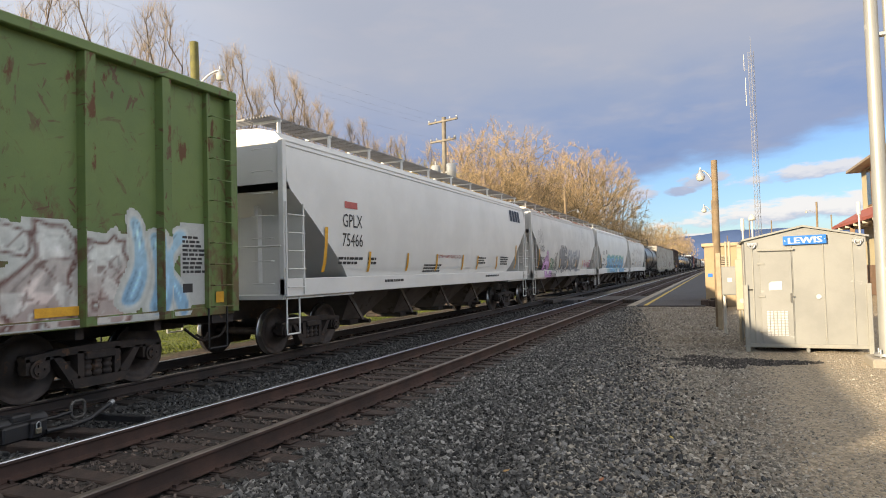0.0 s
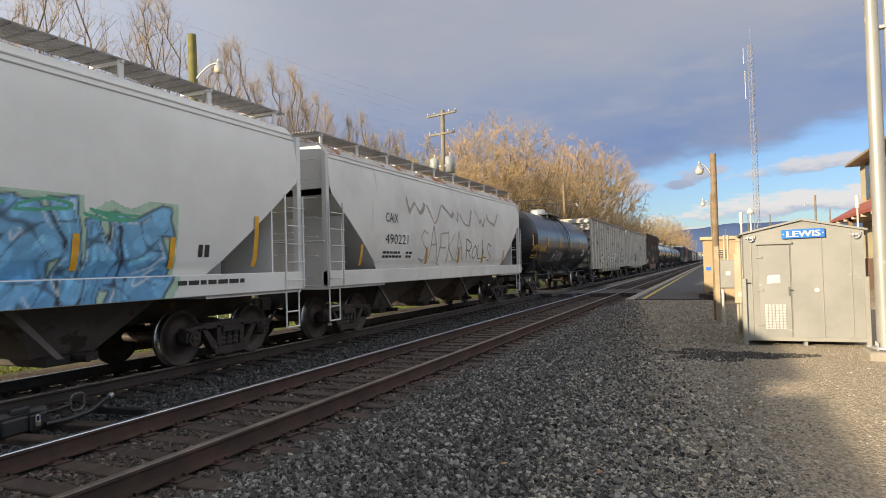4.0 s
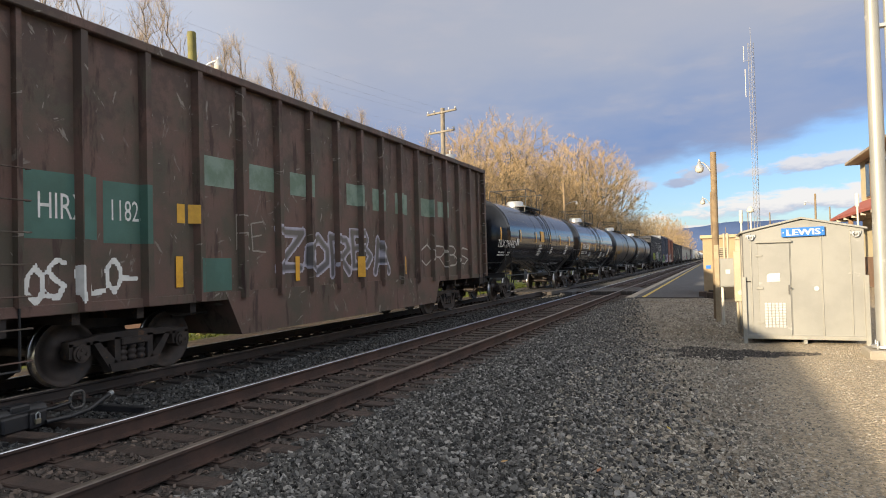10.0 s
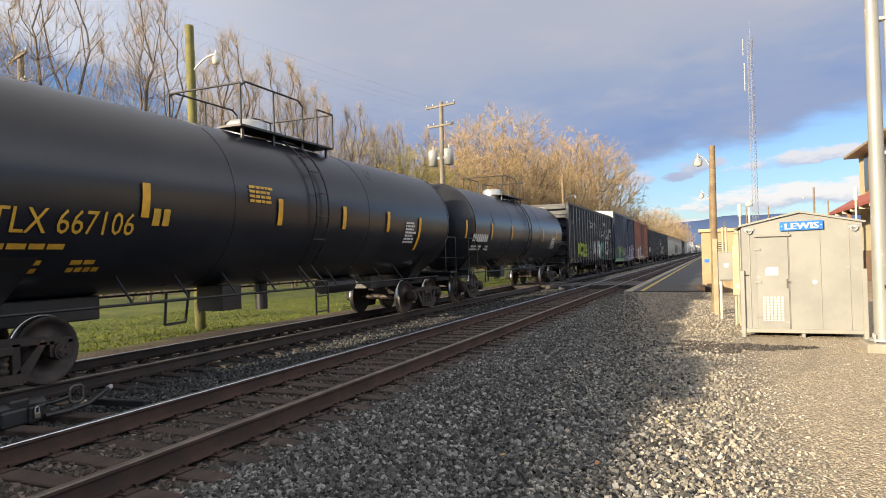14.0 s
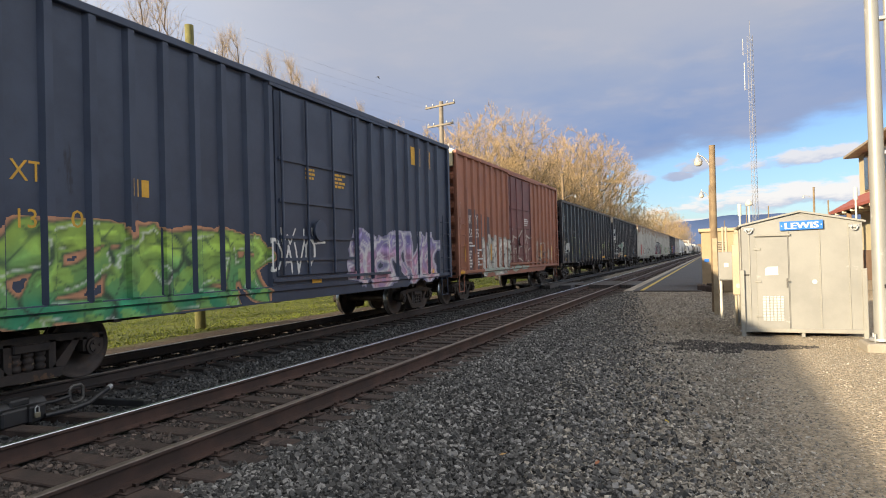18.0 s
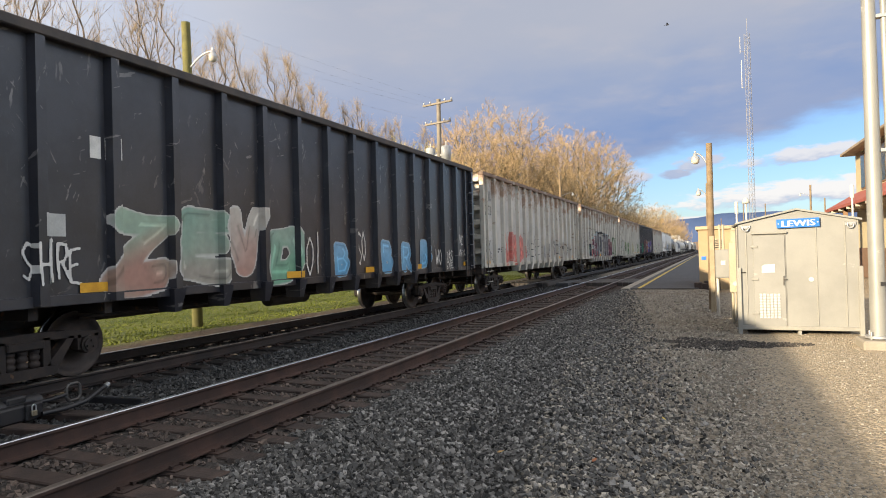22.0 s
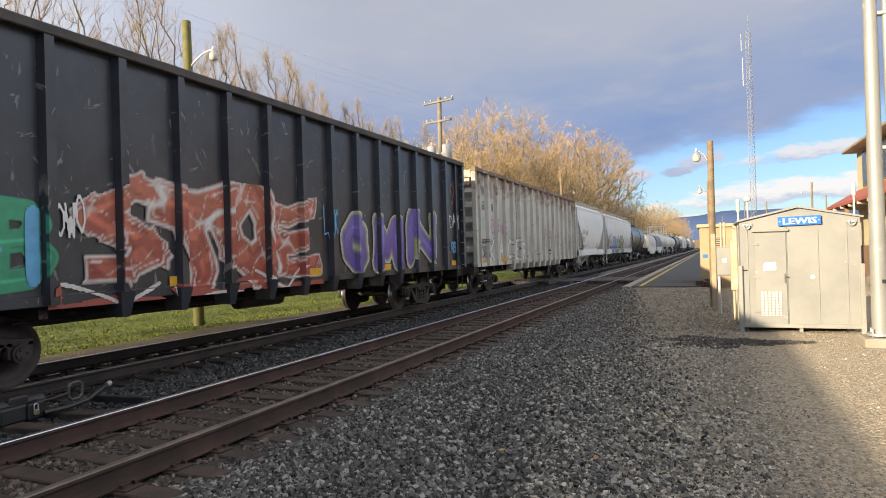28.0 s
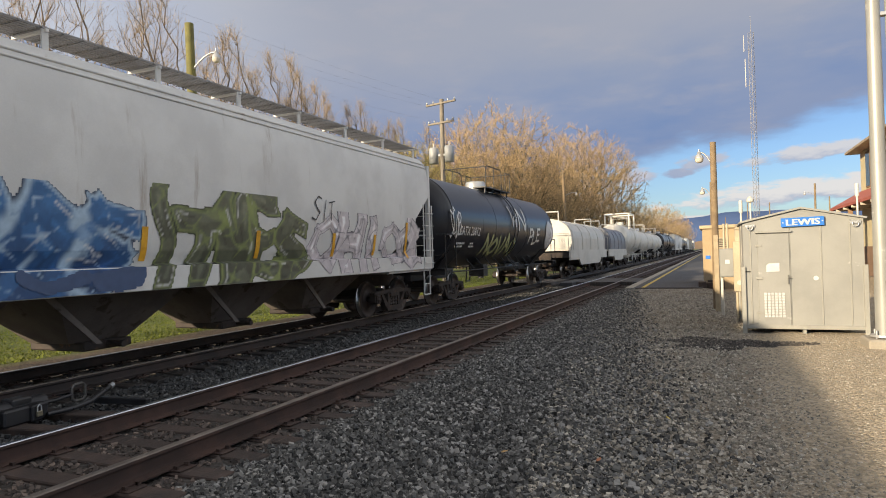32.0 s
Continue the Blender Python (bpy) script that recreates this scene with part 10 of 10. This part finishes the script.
def scatter_stones(name, label, n, place, size, mat, seed, fine=False, sunk=0.0, trodden=False):
    """Broken stones lying on the ground: lumpy convex pieces, each turned and sized by chance."""
    rs = np.random.RandomState(seed)
    if fine:
        base = np.array([(1, 0, 0), (-1, 0, 0), (0, 1, 0), (0, -1, 0), (0, 0, 1), (0, 0, -1)], float)
        tri = np.array([(0, 2, 4), (2, 1, 4), (1, 3, 4), (3, 0, 4), (2, 0, 5), (1, 2, 5), (3, 1, 5), (0, 3, 5)])
    else:
        base = np.array([(x, y, z) for x in (-1, 1) for y in (-1, 1) for z in (-1, 1)], float) * 0.66
        tri = np.array([(0, 1, 3), (0, 3, 2), (4, 6, 7), (4, 7, 5), (0, 4, 5), (0, 5, 1), (2, 3, 7), (2, 7, 6), (0, 2, 6), (0, 6, 4), (1, 5, 7), (1, 7, 3)])
    X, Y = place(rs, n)
    n = len(X)
    k = len(base)
    S = rs.uniform(size[0], size[1], n) * rs.choice([0.7, 1.0, 1.25], n)
    if trodden:
        # trodden finer and flatter away from the track
        worn = np.clip((X - 0.1) / 0.9, 0, 1)
        S = S * (1 - 0.42 * worn)
        sunk = sunk + 0.62 * worn
    sh = base[None] * (1 + rs.uniform(-0.4, 0.4, (n, k, 1))) * rs.uniform(0.6, 1.15, (n, 1, 3))
    q = rs.normal(size=(n, 4))
    q /= np.linalg.norm(q, axis=1, keepdims=True)
    a, b, c, d = q.T
    R = np.stack([np.stack([1 - 2 * (c * c + d * d), 2 * (b * c - a * d), 2 * (b * d + a * c)], 1),
                  np.stack([2 * (b * c + a * d), 1 - 2 * (b * b + d * d), 2 * (c * d - a * b)], 1),
                  np.stack([2 * (b * d - a * c), 2 * (c * d + a * b), 1 - 2 * (b * b + c * c)], 1)], 1)
    P = np.einsum("nij,nkj->nki", R, sh) * S[:, None, None]
    Z = np.array([ground_z(x, y) for x, y in zip(X.tolist(), Y.tolist())])
    P += np.stack([X, Y, Z + S * (rs.uniform(-0.1, 0.55, n) - sunk)], 1)[:, None]
    F = (tri[None] + (np.arange(n) * k)[:, None, None]).reshape(-1, 3)
    ob = new(name, fast_mesh(name, P.reshape(-1, 3), F, mat))
    tagged(ob, label, "stones", kind="stuff")


def edge_x(y):
    return -1.04 - (y - 5.8) * 0.153


def near_more(rs, n, y0, y1, power=1.7):
    y = y0 + (y1 - y0) * rs.uniform(0, 1, n) ** power
    back = rs.uniform(0, 1, n) < 0.12
    return np.where(back, rs.uniform(-5.5, y0 + 0.2, n), y)


def on_tie(y):
    t = np.array(TIE_Y[XN])
    return np.abs(y[:, None] - t[None]).min(1) < 0.135


def place_ballast(rs, n):
    y = near_more(rs, n, 2.6, 27.0, 1.6)
    x = -3.95 + rs.uniform(0, 1, n) * (edge_x(y) + 4.10 + np.minimum(abs(rs.normal(0, 0.62, n)), 1.2))
    keep = (x > -3.72) | ~on_tie(y)
    return x[keep], y[keep]


def place_cribs(rs, n):
    y = near_more(rs, n, 2.2, 34.0, 1.5)
    x = rs.uniform(-6.45, -3.9, n)
    keep = ~on_tie(y) & (abs(x - NEAR_RAIL) > 0.09) & (abs(x - NEAR_RAIL + RAIL_GAP) > 0.09)
    return x[keep], y[keep]


def place_between(rs, n):
    y = near_more(rs, n, 2.2, 34.0, 1.4)
    x = rs.uniform(-7.86, -6.40, n)
    return x, y


def place_bed(rs, n):
    y = near_more(rs, n, 2.2, 30.0, 1.4)
    x = rs.uniform(-10.6, -7.85, n)
    keep = (np.abs(y[:, None] - np.array(TIE_Y[XC])[None]).min(1) > 0.135) & (np.abs(np.abs(x - XC) - RAIL_GAP / 2) > 0.09)
    return x[keep], y[keep]


def place_gravel(rs, n):
    y = near_more(rs, n, 2.8, 26.0, 1.7)
    x = edge_x(y) - 0.5 + rs.uniform(0, 1, n) ** 0.9 * (0.34 * y + 2.4 - edge_x(y))
    return x, y


M_BALLAST = stone_mat("dark_ballast_stone", (0.013, 0.013, 0.0125), (0.128, 0.124, 0.116), (0.24, 0.232, 0.216))
M_CRIB = stone_mat("brown_ballast_stone", (0.024, 0.019, 0.0165), (0.092, 0.071, 0.059), (0.14, 0.106, 0.086))
M_PEBBLE = stone_mat("tan_gravel_stone", (0.112, 0.102, 0.086), (0.325, 0.292, 0.236), (0.42, 0.383, 0.32))
scatter_stones("ballast_stones", "loose dark grey crushed ballast stones beside the track", 84000, place_ballast, (0.0135, 0.0265), M_BALLAST, 3)
scatter_stones("crib_stones", "brownish ballast stones between the sleepers", 22000, place_cribs, (0.016, 0.031), M_CRIB, 4)
# shade between the tracks is put into these stones' colour
scatter_stones("between_stones", "grey ballast stones heaped between the two tracks", 17000, place_between, (0.017, 0.033), stone_mat("shade_dark_ballast_stone", (0.008, 0.0085, 0.009), (0.048, 0.049, 0.049), (0.09, 0.09, 0.087)), 14, False, -0.2)
# stones under the train carry its shade in their colour
scatter_stones("bed_stones", "ballast stones under the train, coloured dark for its shade", 14000, place_bed, (0.016, 0.031), stone_mat("shade_dark_bed_stone", (0.008, 0.008, 0.008), (0.040, 0.037, 0.034), (0.065, 0.06, 0.055)), 15)
scatter_stones("gravel_stones", "fine grey and tan gravel in front of the shed", 78000, place_gravel, (0.0115, 0.0225), M_PEBBLE, 5, False, 0.0, True)


def place_debris(rs, n):
    a, r = rs.uniform(0, 6.283, n), np.sqrt(rs.uniform(0, 1, n))
    wob = 1 + 0.35 * np.sin(3 * a + 1) + 0.2 * np.sin(7 * a)
    return DEBRIS[0] + 0.95 * r * wob * np.cos(a), DEBRIS[1] + 0.62 * r * wob * np.sin(a)


DEBRIS = (0.18, 12.3)
scatter_stones("dark_debris", "patch of dark damp debris on the gravel before the shed", 5600, place_debris, (0.011, 0.022), stone_mat("dark_debris_stone", (0.018, 0.016, 0.015), (0.075, 0.066, 0.058), (0.12, 0.105, 0.09)), 8, True, -0.15)


def make_grass():
    rs = np.random.RandomState(9)
    n = 34000
    y = 4 + 46 * rs.uniform(0, 1, n) ** 1.4
    x = -12.1 - 6.5 * rs.uniform(0, 1, n) ** 1.3
    h = rs.uniform(0.015, 0.05, n)
    a = rs.uniform(0, 6.28, n)
    Z = np.array([ground_z(p, q) for p, q in zip(x.tolist(), y.tolist())])
    dx, dy = np.cos(a) * 0.018, np.sin(a) * 0.018
    lx, ly = rs.normal(0, 0.025, n), rs.normal(0, 0.025, n)
    V = np.stack([np.stack([x - dx, y - dy, Z], 1), np.stack([x + dx, y + dy, Z], 1), np.stack([x + lx, y + ly, Z + h], 1)], 1).reshape(-1, 3)
    F = np.arange(n * 3).reshape(-1, 3)
    tagged(new("grass_blades", fast_mesh("grass_blades", V, F, twig_mat("grass_blade", (0.085, 0.115, 0.014), (0.165, 0.185, 0.032)))), "short green grass blades beyond the tracks", "grass", kind="stuff")


make_grass()


def make_leaf(x, y, col, turn, label):
    m = Mesh()
    pts = [(0, 0, 0.004), (0.022, 0.012, 0.012), (0.05, 0.010, 0.006), (0.065, 0, 0.016), (0.05, -0.014, 0.012), (0.022, -0.014, 0.006)]
    m.add(pts + [(a, b, c + 0.003) for a, b, c in pts], [(0, 1, 2, 3, 4, 5), (11, 10, 9, 8, 7, 6)])
    t = thing("fallen_leaf", label, "leaf", mesh=m, mats=surf("leaf_%d" % int(col[1] * 1000), col, None, 20, 0.7), m=pose(x, y, ground_z(x, y) + 0.035, 8, -6, turn))


make_leaf(-1.69, 5.10, (0.42, 0.26, 0.10), 20, "dry ochre leaf lying on the ballast")
make_leaf(-0.89, 5.02, (0.30, 0.11, 0.045), 70, "dry russet leaf lying on the gravel")
make_leaf(-0.44, 6.57, (0.50, 0.38, 0.05), 130, "yellow fallen leaf lying on the gravel")


# ---- a bird over the tracks ----
def make_bird():
    b = thing("bird", "small dark bird flying over the tracks", "bird", m=pose(0, 0, 0))
    dark = surf("dark_feathers", (0.03, 0.028, 0.026), None, 8, 0.8)
    part("body", Mesh().turn([(-0.16, 0.002), (-0.12, 0.03), (0.0, 0.05), (0.09, 0.04), (0.15, 0.025), (0.19, 0.002)], "x", 10), dark, b)
    part("tail", Mesh().prism([(-0.14, -0.012), (-0.14, 0.012), (-0.26, 0.045), (-0.26, -0.045)], "z", -0.004, 0.004), dark, b)
    w = []
    for s in (-1, 1):
        m = Mesh().prism([(0.07, 0.0), (0.09, s * 0.18), (0.02, s * 0.36), (-0.05, s * 0.20), (-0.06, 0.0)], "z", -0.005, 0.005)
        w.append((part("wing", m, dark, b), s))
    return b, w


BIRD, WINGS = make_bird()


# ---- what moves ----
def motions():
    times = [0.0, 4.0, 8.0, 12.0, 16.0, 20.0, 24.0, 28.0, 32.0]
    for car, y in TRAIN:
        walk(car, [(t, pose(XC, y - SPEED * t, RAIL_TOP)) for t in times])
    # the wheels roll with the train: one turn of each kind of wheelset, shared by all
    step = SPEED / FPS / 0.457
    for s in (-1, 1):
        sets = [w for w, k in WHEELSETS if k == s]
        first = sets[0]
        walk(first, [(i / FPS, pose(0, s * 0.889, 0.457, math.degrees(step * i) % 360)) for i in range(0, 32 * FPS + 1)])
        act, slot = first.animation_data.action, first.animation_data.action_slot
        for w in sets[1:]:
            w.rotation_mode = "QUATERNION"
            ad = w.animation_data_create()
            ad.action, ad.action_slot = act, slot
    # the bird crosses from over the train to the other side, beating its wings
    walk(BIRD, [(t, pose(-17.6 + 7.35 * (t - 20.0), 60.0, 21.3 + 0.35 * math.sin(0.9 * t))) for t in range(0, 33, 2)])
    for wing, s in WINGS:
        walk(wing, [(i * 0.1, pose(0, 0, 0, s * 38 * math.sin(2 * math.pi * 2.7 * i * 0.1))) for i in range(0, 321)])


motions()
